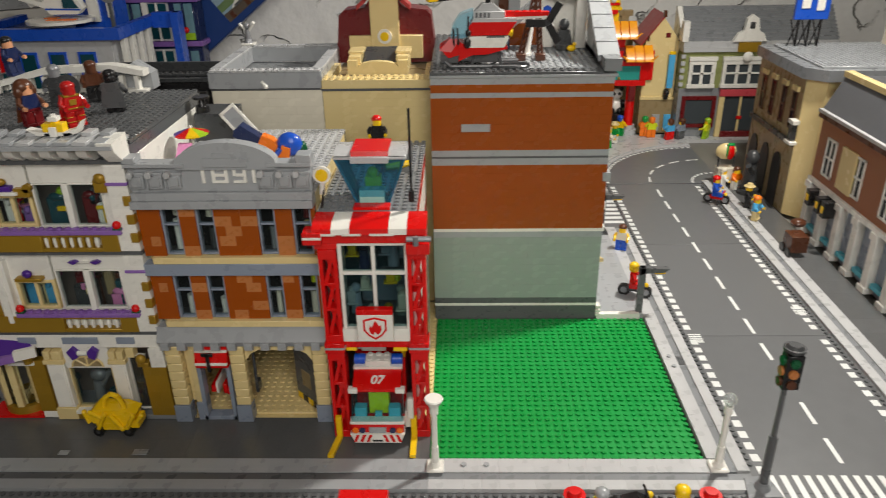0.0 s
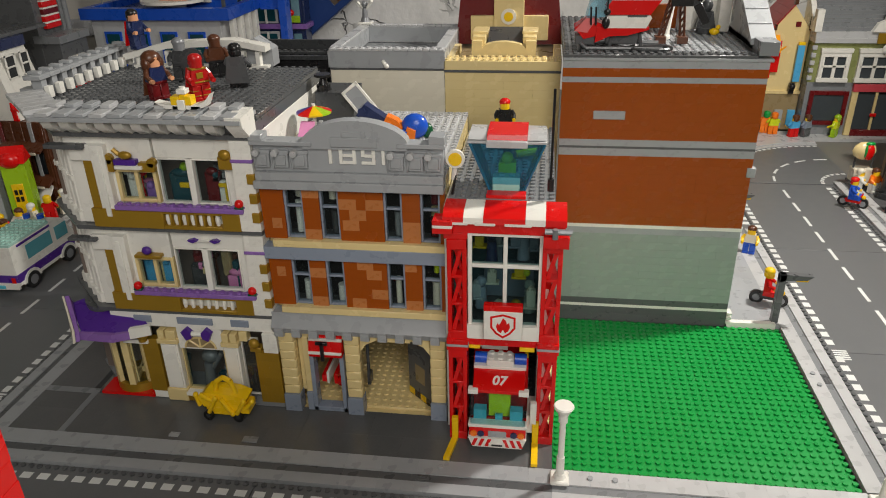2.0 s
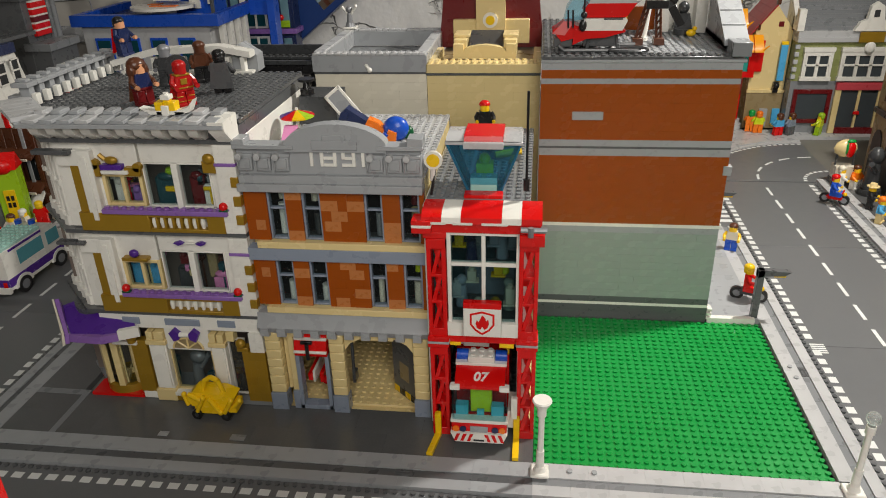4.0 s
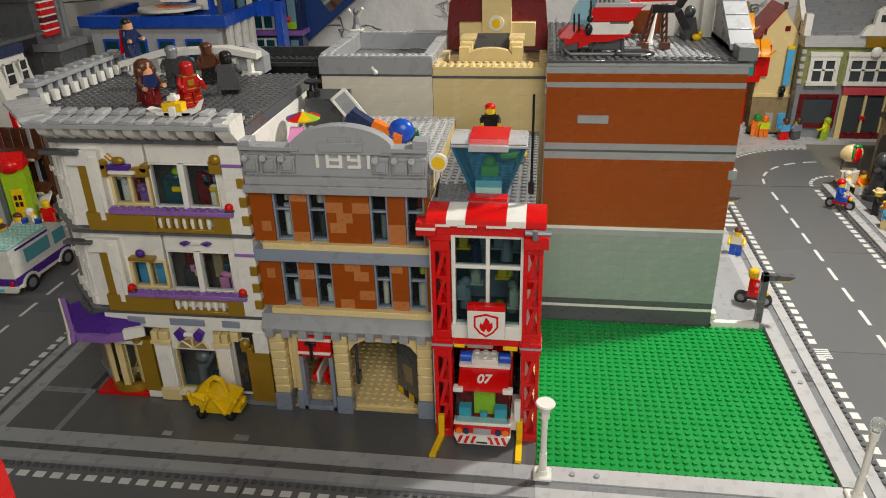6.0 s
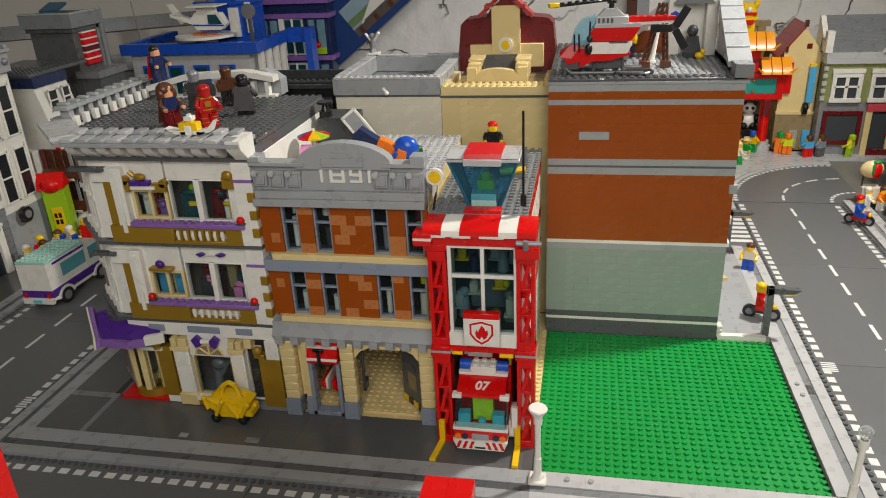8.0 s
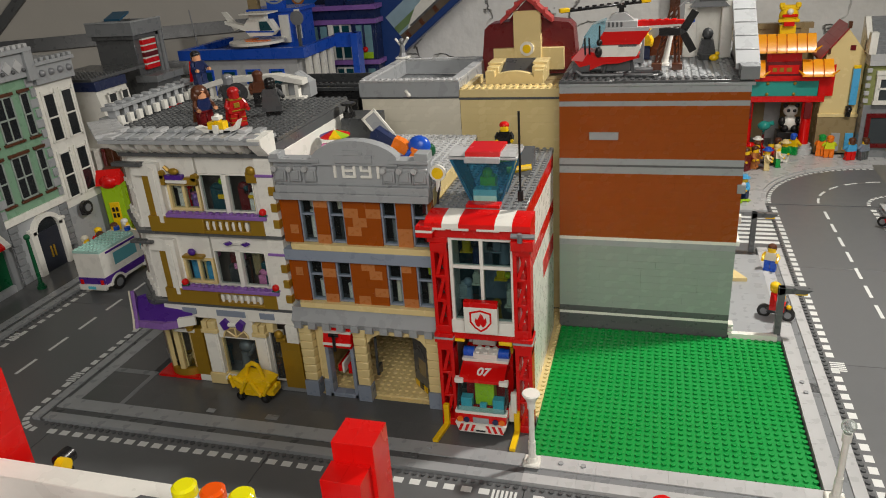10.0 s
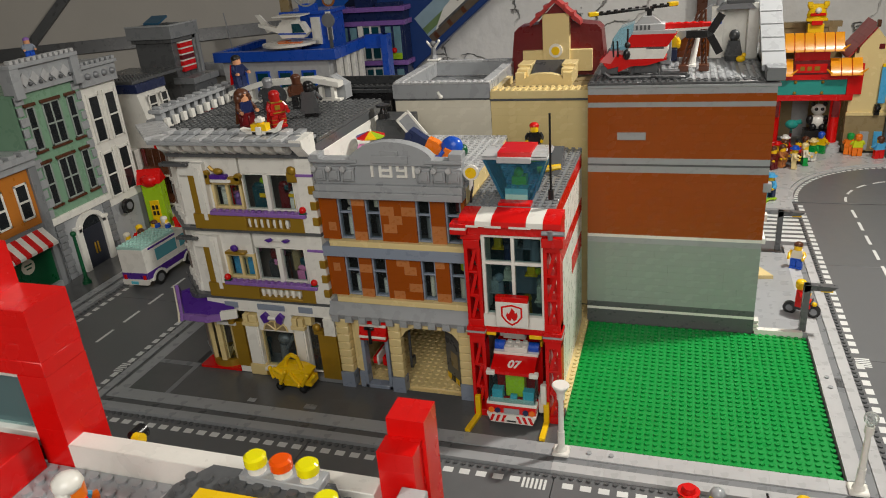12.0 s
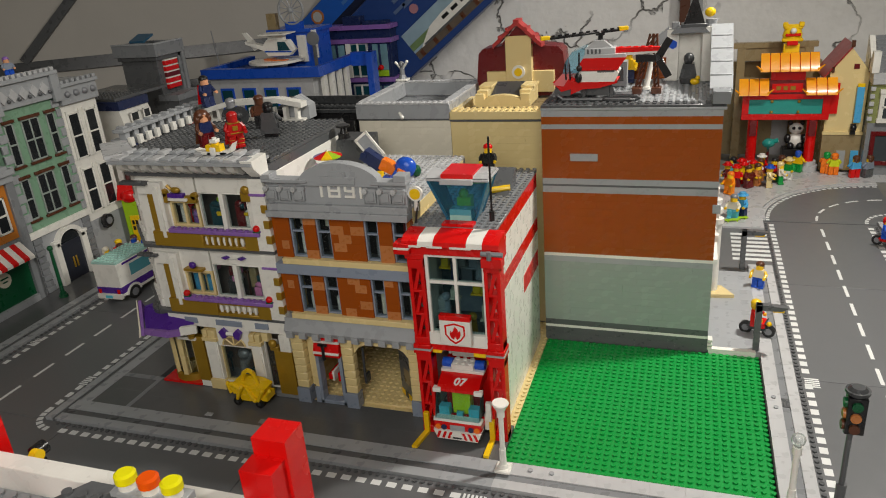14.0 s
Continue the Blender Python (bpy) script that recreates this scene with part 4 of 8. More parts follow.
dr = thing("drone", "small black toy drone with four arms", "drone", (-7.2, 24.5, 28.8))
part("frame", B().box(-9.6, -4.8, 24.2, 24.7, 30.2, 30.6).box(-7.5, -6.9, 22.6, 26.2, 30.2, 30.6).box(-7.6, -6.8, 24, 25, 28.9, 30.4), "black", dr)
for x, y in ((-9.8, 24.4), (-4.6, 24.4), (-7.2, 22.4)):
    part("rotor", B().box(x - 1.2, x + 1.2, y - 0.15, y + 0.15, 30.7, 30.85).cyl(x, y, 30.4, 0.25, 0.5), "black", dr)
sl = thing("roof_hatch", "grey sloped roof hatch with yellow and blue fittings", "hatch", (-4, 22, 28.8))
part("slope", B().prism([(19, 28.9), (24, 28.9), (24, 31.4)], "x", -5.6, -2.4), "dark_grey", sl)
part("yellow_rod", B().tube((-5.4, 19.4, 29.4), (-2.4, 20.4, 29.6), 0.45), "yellow", sl)
part("blue_drum", B().cyl(-3.8, 25.4, 28.9, 0.8, 1.6), "blue", sl)

# ---- fire engine ----
fe = thing("fire_engine", "red toy fire engine with white light bar backing into the station", "truck", (-6.1, 8, 0.4))
part("chassis", B().box(-9.0, -3.2, 2.4, 18, 1.2, 2.0), "dark_grey", fe)
part("bumper", B().prism([(-9.3, 2.6), (-2.9, 2.6), (-3.4, 1.35), (-8.8, 1.35)], "y", 1.6, 3.0), "white", fe)
for k in range(3):
    for s0, sx in ((-9.2, 1), (-3.0, -1)):
        x = s0 + sx * 0.75 * k
        part("chevron", B().prism([(x + sx * 0.25, 1.5), (x + sx * 0.6, 1.5), (x + sx * 1.0, 2.5), (x + sx * 0.6, 2.5)], "y", 1.56, 1.62), "red", fe)
part("number_plate", B().box(-7.0, -5.2, 1.5, 1.62, 1.45, 2.05), "white", fe)
part("plate_bar", B().box(-6.7, -5.5, 1.46, 1.52, 1.62, 1.86), "black", fe)
part("nose", B().box(-9.2, -3.0, 1.9, 4.0, 2.6, 3.8), "red", fe)
part("grille", B().box(-7.1, -5.1, 1.78, 1.95, 2.6, 3.4), "light_grey", fe)
for x, m in ((-8.7, "orange"), (-3.5, "orange"), (-7.9, "dark_blue"), (-4.3, "dark_blue")):
    part("headlight", B().cyl(x, 1.75, 3.0, 0.38, 0.2, n=10, axis="y"), m, fe)
part("dash_line", B().box(-9.3, -2.9, 1.85, 3.0, 3.8, 4.2), "white", fe)
part("windscreen", B().prism([(1.95, 4.2), (2.1, 4.2), (3.35, 7.6), (3.2, 7.6)], "x", -9.0, -3.2).prism([(2.1, 4.2), (4.6, 4.2), (4.6, 7.6), (3.3, 7.6)], "x", -9.1, -9.0).prism([(2.1, 4.2), (4.6, 4.2), (4.6, 7.6), (3.3, 7.6)], "x", -3.2, -3.1), PALEGLASS, fe)
part("driver_seat", B().box(-7.2, -4.8, 3.9, 5.4, 3.9, 7.2), "neon", fe)
part("dashboard", B().box(-8.8, -7.4, 2.9, 4.0, 3.9, 5.4).box(-4.8, -3.4, 2.9, 4.0, 3.9, 5.4).tube((-6.4, 3.2, 4.4), (-5.6, 3.2, 4.4), 0.4), "azure", fe)
hood = part("cab_roof", B().prism([(2.9, 7.7), (2.9, 8.1), (5.2, 9.1), (7.4, 9.1), (7.4, 7.7)], "x", -8.9, -3.3), "red", fe)
letters("07", 1.55, "white", hood, Matrix.Translation(Vector((-6.1, 4.0, 8.61))) @ Matrix.Rotation(radians(23.5), 4, "X"), "number", 0.05)
for x in (-9.4, -3.9):
    part("corner_light", B().box(x, x + 1.1, 2.7, 3.5, 7.6, 8.2), "white", fe)
bar = part("light_bar", B().box(-9.0, -3.2, 5.4, 7.4, 9.6, 10.0).plate(-7.6, -4.6, 5.5, 7.3, 10.0, 10.7), "white", fe)
for x in (-8.4, -3.8):
    part("blue_lamp", B().cyl(x - 0.7 if x > -6 else x - 0.5, 6.4, 10.5, 0.65, 1.3, n=12, axis="x"), "blue", bar)
for ob in [bar] + list(bar.children):
    ob.data.transform(Matrix.Translation((0, 0, -0.5 * S)))
part("body", B().box(-9.2, -3.0, 7.4, 19, 2.0, 9.4), "red", fe)
part("roof_rail", B().box(-3.4, -3.0, 7.5, 18, 9.4, 10.2), "yellow", fe)
part("ladder_turret", B().plate(-8.4, -5.4, 8.6, 11.6, 9.6, 11.2).box(-8.8, -8.4, 8.4, 14, 10.0, 11.6).box(-8.0, -4.4, 12, 16, 9.6, 10.6), "white", fe)
part("blue_cap", B().cyl(-5.2, 9.0, 10.4, 0.6, 1.8), "dark_blue", fe)
part("mirror", B().box(-2.6, -1.9, 3.2, 3.8, 3.6, 6.4).box(-3.0, -2.0, 3.9, 7.6, 1.8, 4.2), "white", fe)
for x in (-9.25, -3.55):
    for y in (5.6, 14.5):
        w = part("wheel", B().cyl(x, y, 1.55, 1.15, 0.6, n=16, axis="x"), "black", fe)
        part("hub", B().cyl(x - 0.05, y, 1.55, 0.6, 0.7, n=12, axis="x"), "light_grey", w)
# folding door guides in yellow
for x0, lean in ((-11.0, -0.6), (-2.0, 0.0)):
    gd = thing("door_guide", "yellow folding door guide lying on the station forecourt", "door guide", (x0, 3.4, 0.42))
    part("upright", B().box(x0 - 0.3, x0 + 0.4, 3.4, 4.0, 0.42, 3.6), "yellow", gd)
    part("floor_bar", B().prism([(x0 - 0.3, 3.6), (x0 + 0.4, 3.6), (x0 + 0.4 + lean, 0.0), (x0 - 0.3 + lean, 0.0)], "z", 0.44, 0.85), "yellow", gd)

# ---- corner hotel ----
ho = thing("corner_hotel", "white toy corner hotel with gold trim and grey cornice", "building", (-46, 20, 0))
plan = [(-53.2, 8.4), (-59.5, 14.6), (-59.5, 33.4), (-32.2, 33.4), (-32.2, 8.4)]


def slab(z0, z1, grow=0.0, mats="white", name="floor_slab"):
    q = [(-53.2 - grow * 0.5, 8.4 - grow), (-59.5 - grow, 14.6 - grow * 0.5), (-59.5 - grow, 33.4), (-32.2, 33.4), (-32.2, 8.4 - grow)]
    return part(name, B().prism(q, "z", z0, z1), mats, ho)


slab(0.05, 0.55, 0.6, "mid_grey")
for z in (12.9, 23.5):
    slab(z, z + 0.5, 1.2, "dark_grey")
slab(34.3, 34.8, 1.3, "dark_grey")
slab(34.8, 35.6, 0.6, "dark_grey")
part("east_wall", B().box(-32.9, -32.15, 8.5, 33.3, 0.5, 34.3), "white", ho)
part("west_wall", B().box(-59.5, -58.8, 15, 33.3, 0.5, 34.3), "white", ho)
part("back_wall", B().box(-58.8, -32.9, 32.6, 33.3, 0.5, 34.3), "white", ho)
# wall added behind the panes, the dimness of the rooms put into its colour
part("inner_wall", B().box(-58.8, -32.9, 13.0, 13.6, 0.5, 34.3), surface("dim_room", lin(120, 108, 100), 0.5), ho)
part("roof_deck", B().plate(-59, -32.3, 10, 33, 35.6, 36.1, 8, lambda x, y: y - 15.0 < -(x + 59) * 1.0 and x < -53), "dark_grey", ho, "dark grey studded roof deck")

# shop floor
for x0, x1 in ((-47.1, -44.7), (-39.1, -37.1)):
    part("column", B().box(x0 + 0.1, x1 - 0.1, 7.2, 8.4, 2.2, 8.8).box(x0 + 0.3, x1 - 0.3, 7.05, 7.25, 2.4, 8.6), "white", ho)
    part("column_base", B().box(x0 - 0.1, x1 + 0.1, 6.9, 8.5, 0.5, 2.2), "tan", ho)
    part("column_capital", B().box(x0 - 0.1, x1 + 0.1, 6.9, 8.5, 8.8, 9.4).box(x0 + 0.1, x0 + 0.9, 7.0, 8.4, 9.4, 10.6).box(x0 + 1.1, x1 - 0.1, 7.0, 8.4, 9.4, 10.6), "tan", ho)
window_unit(ho, -44.6, -39.2, 7.6, 1.9, 8.0, "tan", 1, 1, 0.8, 0.15, pane_mat=CLEAR)
part("window_sill", B().box(-44.7, -39.1, 7.0, 8.4, 0.5, 1.4), "gold", ho)
part("sill_tile", B().box(-44.7, -42.0, 6.8, 8.0, 1.4, 1.9).box(-38.6, -37.0, 6.8, 8.0, 0.5, 1.6), "white", ho)
part("fan_panel", B().box(-44.7, -39.1, 7.4, 8.4, 8.0, 11.2), "white", ho)
fan = [(-41.9 + 1.9 * math.cos(math.pi * k / 12), 8.3 + 1.5 * math.sin(math.pi * k / 12)) for k in range(13)]
fl = part("fanlight", B().prism(fan, "y", 7.3, 7.5), "dark_tan", ho)
b = B()
for k in (3, 6, 9):
    b.tube((-41.9, 7.25, 8.35), (fan[k][0], 7.25, fan[k][1]), 0.12, 6)
for p, q in zip(fan, fan[1:]):
    b.tube((p[0], 7.25, p[1]), (q[0], 7.25, q[1]), 0.13, 6)
part("fanlight_bars", b, "tan", fl)
for sx in (-1, 1):
    part("bow", B().prism([(-41.9 + sx * 0.5, 10.6), (-41.9 + sx * 1.2, 11.3), (-41.9 + sx * 1.9, 10.7), (-41.9 + sx * 1.4, 9.6), (-41.9 + sx * 0.7, 9.9)], "y", 6.7, 7.3), "purple", ho)
part("bow_knot", B().tube((-42.5, 6.9, 10.5), (-41.3, 6.9, 10.5), 0.3), "white", ho)
part("shop_item", B().cyl(-42.6, 9.6, 1.0, 0.8, 3.6, r2=0.5).ball(-42.2, 9.6, 5.6, 1.1, 0.8, 0.9).tube((-42, 9.6, 4), (-40.6, 9.6, 6.2), 0.3), "silver", ho)
part("corner_plinth", B().box(-36.0, -32.2, 7.0, 8.6, 0.5, 1.2), "mid_grey", ho)
courses(ho, "x", -35.0, -32.15, 6.9, 1.2, 1.2, 8.4, "gold", 31, lens=(1.5, 2.85))
window_unit(ho, -37.0, -35.0, 7.7, 1.6, 9.6, "white", 1, 1, 0.6, 0.1, pane_mat=SMOKE)
part("quoin_top", B().box(-36.9, -35.9, 7.2, 8.4, 9.6, 10.9), "tan", ho)
part("gold_urn", B().ball(-35.0, 6.9, 9.6, 0.65, 0.55, 0.65).box(-35.6, -34.2, 6.9, 8.0, 8.4, 9.0), "gold", ho)
courses(ho, "x", -33.9, -32.15, 6.9, 1.2, 8.4, 11.0, "white", 32, lens=(1.75,))
courses(ho, "x", -49.3, -47.3, 7.2, 1.0, 1.6, 9.2, "gold", 33, lens=(2.0,))
part("gold_urn", B().ball(-48.9, 6.9, 9.9, 0.8, 0.6, 0.65).cyl(-48.9, 6.9, 9.1, 0.5, 0.4), "gold", ho)
part("white_ledge", B().box(-51.6, -48.4, 6.9, 8.4, 8.6, 9.1).box(-49.2, -47.2, 7.3, 8.4, 0.5, 1.6), "white", ho)
part("wall_band", B().box(-52.6, -32.15, 7.3, 8.5, 11.0, 12.9), "white", ho)
for x0, x1 in ((-49.6, -47.4), (-44.2, -39.8), (-37.6, -35.4)):
    part("band_tile", B().box(x0, x1, 7.12, 7.32, 11.6, 12.5), "sand_blue", ho)

# the two upper floors
for f, z in enumerate((13.4, 24.0)):
    part("balcony_front", B().box(-51.4, -43.2, 6.9, 7.9, z, z + 2.2), "gold", ho)
    part("balcony_front", B().box(-36.4, -34.4, 6.9, 7.9, z, z + 2.2), "gold", ho)
    part("balcony_rail", B().box(-43.2, -36.4, 6.9, 7.9, z, z + 0.45).box(-43.2, -36.4, 6.9, 7.9, z + 1.8, z + 2.2), "gold", ho)
    for k in range(7):
        x = -42.8 + 0.95 * k
        part("baluster", B().cyl(x, 7.4, z + 0.45, 0.2, 0.65, r2=0.3, n=8).cyl(x, 7.4, z + 1.1, 0.3, 0.7, r2=0.2, n=8), "white", ho)
    for k in range(7 if f else 0):
        part("baluster_post", B().box(-43.4 + 0.95 * k, -43.15 + 0.95 * k, 6.95, 7.85, z + 0.4, z + 1.9), "gold", ho)
    part("flower_shelf", B().plate(-48.4, -33.8, 6.6, 7.6, z + 2.2, z + 2.75), "lavender", ho, "lavender studded flower shelf")
    part("wall_left", B().box(-53.2, -48.9, 7.9, 8.6, z + 0.1, 34.3 if f else 23.5), "white", ho)
    part("pilaster", B().box(-50.1, -48.5, 7.0, 7.95, z + 1.5, z + 9.4).box(-49.6, -49.0, 6.8, 7.1, z + 1.3, z + 8.8).box(-52.6, -50.1, 7.2, 7.95, z + 7.6, z + 9.4), "white", ho)
    part("gold_strip", B().box(-51.3, -50.15, 7.3, 7.95, z, z + 7.6), "gold", ho)
    top = (34.3 if f else 23.5)
    part("wall_top", B().box(-43.3, -34.6, 7.9, 8.6, z + 7.9, top).box(-35.5, -34.6, 7.9, 8.6, z + 2.7, z + 7.9).box(-48.9, -43.55, 7.84, 8.6, z + 6.6, top).box(-48.9, -48.2, 7.9, 8.6, z + 2.7, z + 6.6), "white", ho)
    part("wall_low", B().box(-48.9, -34.6, 8.0, 8.6, z, z + 2.7), "white", ho)
    window_unit(ho, -48.2, -43.5, 7.8, z + 2.75, z + 6.6, "tan", 2, 1, 0.8, 0.4)
    window_unit(ho, -43.2, -35.5, 7.75, z + 2.75, z + 7.9, "white", 2, 1, 0.8, 0.16)
    part("centre_mullion", B().box(-39.75, -39.05, 7.5, 8.5, z + 2.7, z + 7.9), "white", ho)
    part("pediment", B().box(-47.6, -44.5, 6.9, 7.95, z + 6.8, z + 7.2), "gold" if f == 0 else "white", ho)
    if f:
        part("gold_crest", B().box(-48.9, -47.9, 7.2, 7.9, z + 6.4, z + 7.8).cyl(-48.4, 7.2, z + 7.8, 0.55, 0.6, n=10, axis="y").box(-45.0, -43.2, 7.2, 7.9, z + 6.5, z + 7.5).cyl(-43.5, 7.2, z + 7.5, 0.5, 0.6, n=10, axis="y").ball(-46.3, 7.3, z + 8.3, 0.8, 0.4, 0.45).tube((-47.0, 7.3, z + 8.4), (-47.5, 7.2, z + 9.0), 0.25, 6), "gold", ho)
        part("purple_crest", B().box(-47.7, -45.2, 7.1, 7.9, z + 7.2, z + 7.8), "purple", ho)
        part("gold_crest", B().box(-36.0, -34.4, 7.2, 7.9, z + 7.0, z + 8.4).ball(-35.2, 7.3, z + 8.6, 0.7, 0.4, 0.6), "gold", ho)
    else:
        part("purple_crest", B().ball(-46.1, 7.2, z + 7.7, 0.6, 0.4, 0.5), "purple", ho)
        for x in (-40.6, -38.0):
            part("purple_leaf", B().prism([(x - 0.6, z + 9.05), (x + 0.1, z + 9.25), (x + 0.6, z + 9.0), (x, z + 8.75)], "y", 7.4, 7.9), "purple", ho)
        part("leaf_bar", B().box(-39.9, -38.7, 7.5, 7.9, z + 8.9, z + 9.1), "white", ho)
    for x in (-47.9, -34.2):
        if not (f and x < -40):
            fw = part("flower", B().ball(x, 6.9, z + 3.3, 0.5), "red", ho)
            part("leaves", B().box(x - 0.5, x + 0.5, 6.6, 7.2, z + 2.75, z + 3.0), "deep_green", fw)
    courses(ho, "x", -34.4, -32.15, 7.0, 1.5, z + 0.05, top - 0.05, "white", 40 + f, lens=(1.2, 2.25))
    for k in range(3):
        part("gold_quoin", B().box(-32.9, -32.05, 6.75, 7.6, z + 1.2 + 2.2 * k, z + 2.3 + 2.2 * k), "gold", ho)
    part("purple_band", B().box(-34.5, -32.1, 6.85, 7.4, z + 7.9, z + 8.25), "lavender", ho)
    # cut-off corner with tall white posts
    for k in range(4):
        t = (k + 0.4) / 4
        x, y = -53.2 - 6.3 * t, 8.4 + 6.2 * t
        part("corner_post", B().cyl(x, y, z, 0.55, top - z, n=8).cyl(x, y, z, 0.9, 1.2, n=8).cyl(x, y, z + 4.8, 0.75, 0.6, n=8), "white", ho)
    part("corner_wall", B().prism([(-53.0, 9.0), (-58.9, 14.8), (-58.4, 15.3), (-52.6, 9.6)], "z", z, top), "tan" if f else "old_white", ho)
part("grey_rail", B().box(-55.0, -50.6, 6.6, 7.6, 33.0, 33.5), "dark_grey", ho)
part("grey_rail", B().box(-55.0, -51.6, 6.6, 7.6, 22.2, 22.6), "dark_grey", ho)
for x, z, w, h, m in ((-41.6, 24.5, 1.4, 5.2, "deep_teal"), (-41.0, 29.6, 0.7, 0.8, "lime"), (-38.0, 24.5, 0.9, 5.4, "dark_red"), (-36.8, 24.5, 0.8, 4.0, "white"), (-37.6, 28.6, 0.5, 1.0, "deep_teal"),
                      (-41.2, 14.0, 1.3, 4.4, "grille"), (-41.4, 18.4, 0.6, 1.6, "dark_red"), (-37.0, 14.0, 1.2, 3.6, "pink"), (-38.0, 17.0, 0.6, 3.6, "dark_tan"), (-47.6, 14.0, 0.7, 5.0, "sky"), (-45.4, 14.0, 0.6, 4.6, "sky"), (-47.4, 24.5, 0.6, 4.6, "white"), (-45.4, 24.5, 0.6, 3.6, "lavender")):
    part("room_item", B().box(x - w, x + w, 9.4, 10.4, z, z + h, 0.2).ball(x, 9.6, z + h, w * 0.8, 0.5, 0.5), m, ho)
rnd = random.Random(77)
for f, z in enumerate((1.0, 14.0, 24.5)):
    for k in range(12):
        x = rnd.choice((rnd.uniform(-41.8, -39.8), rnd.uniform(-38.4, -36.4), rnd.uniform(-48.0, -45.0)))
        w, h, y = rnd.uniform(0.25, 0.7), rnd.uniform(0.4, 1.0), rnd.uniform(8.8, 11.0)
        zz = z + rnd.uniform(2.8, 5.6) * (0.5 if f == 0 else 1)
        part("room_item", B().box(x - w, x + w, y, y + 0.8, zz, zz + h, 0.08).box(x - 0.12, x + 0.12, y + 0.3, y + 0.5, z, zz), rnd.choice(("white", "tan", "silver", "red", "brown", "deep_teal", "light_grey", "yellow", "pink")), ho)
# round corner shop window with awning
part("corner_steps", B().prism([(-56.4, 7.3), (-49.3, 7.3), (-49.3, 8.6), (-52.8, 9.0), (-55.6, 11.0), (-56.4, 10.2)], "z", 0.45, 0.8), "red", ho, "red corner step")
for k in range(4):
    a = math.pi * (1.02 + 0.78 * k / 3)
    x, y = -52.4 + 2.6 * math.cos(a), 10.4 + 2.6 * math.sin(a)
    part("shop_post", B().box(-0.42, 0.42, -0.3, 0.3, 1.9, 10.8).turn(Matrix.Translation((x, y, 0)) @ Matrix.Rotation(a + math.pi / 2, 4, "Z")), "tan", ho)
for a in (0.35, 1.92, 3.49, 5.06):
    part("door_leaf", B().box(0.1, 2.3, -0.12, 0.12, 1.9, 2.7).box(2.0, 2.3, -0.12, 0.12, 2.7, 10.4).box(0.1, 2.3, -0.12, 0.12, 10.0, 10.6).turn(Matrix.Translation((-52.4, 10.4, 0)) @ Matrix.Rotation(a, 4, "Z")), "tan", ho)
part("shop_base", B().cyl(-52.4, 10.4, 0.8, 2.95, 1.1, n=24), "gold", ho)
part("shop_glass", B().cyl(-52.4, 10.4, 1.9, 2.35, 8.9, n=24), CLEAR, ho)
part("shop_fascia", B().cyl(-53.8, 11.6, 10.8, 3.9, 2.0, n=24), "dark_grey", ho)
aw = part("awning", B().add([(-59.4, 9.0, 12.5), (-56.0, 5.0, 11.2), (-52.0, 4.8, 11.0), (-48.4, 6.6, 11.4), (-50.4, 8.6, 12.6), (-53.6, 8.2, 12.7), (-57.4, 10.8, 12.8),
                            (-59.4, 9.0, 12.2), (-56.0, 5.0, 10.9), (-52.0, 4.8, 10.7), (-48.4, 6.6, 11.1), (-50.4, 8.6, 12.3), (-53.6, 8.2, 12.4), (-57.4, 10.8, 12.5)],
                           [(0, 1, 6), (1, 5, 6), (1, 2, 5), (2, 4, 5), (2, 3, 4), (7, 13, 8), (8, 13, 12), (8, 12, 9), (9, 12, 11), (9, 11, 10), (0, 7, 8, 1), (1, 8, 9, 2), (2, 9, 10, 3), (3, 10, 11, 4), (4, 11, 12, 5), (5, 12, 13, 6), (6, 13, 7, 0)]),
           "purple", ho, "deep purple shop awning with lavender edge")
part("awning_edge", B().prism([(-56.2, 4.7), (-52.0, 4.5), (-50.2, 5.4), (-50.1, 5.8), (-52.0, 5.1), (-56.0, 5.3)], "z", 10.2, 11.2), "lavender", aw)
part("awning_tip", B().prism([(-50.2, 5.3), (-48.1, 6.4), (-48.3, 6.9), (-50.3, 5.9)], "z", 10.3, 11.6), "white", aw)
part("awning_wing", B().add([(-59.4, 9.4, 12.6), (-56.0, 4.4, 10.2), (-56.0, 4.7, 11.4), (-59.4, 9.0, 13.6), (-59.8, 9.1, 12.6), (-56.4, 4.2, 10.2), (-56.4, 4.5, 11.4), (-59.8, 8.7, 13.6)],
                            [(0, 1, 2, 3), (4, 7, 6, 5), (0, 4, 5, 1), (1, 5, 6, 2), (2, 6, 7, 3), (3, 7, 4, 0)]), "lavender", aw)
part("wing_edge", B().add([(-60.0, 8.7, 12.5), (-56.6, 3.9, 10.1), (-56.6, 4.3, 11.5), (-60.0, 8.5, 13.7), (-59.85, 8.9, 12.5), (-56.42, 4.15, 10.1), (-56.42, 4.45, 11.5), (-59.85, 8.65, 13.7)],
                          [(0, 1, 2, 3), (4, 7, 6, 5), (0, 4, 5, 1), (1, 5, 6, 2), (2, 6, 7, 3), (3, 7, 4, 0)]), "old_white", aw)
for ob in [aw] + list(aw.children):
    ob.data.transform(Matrix.Translation((0.8 * S, 0, 0)))
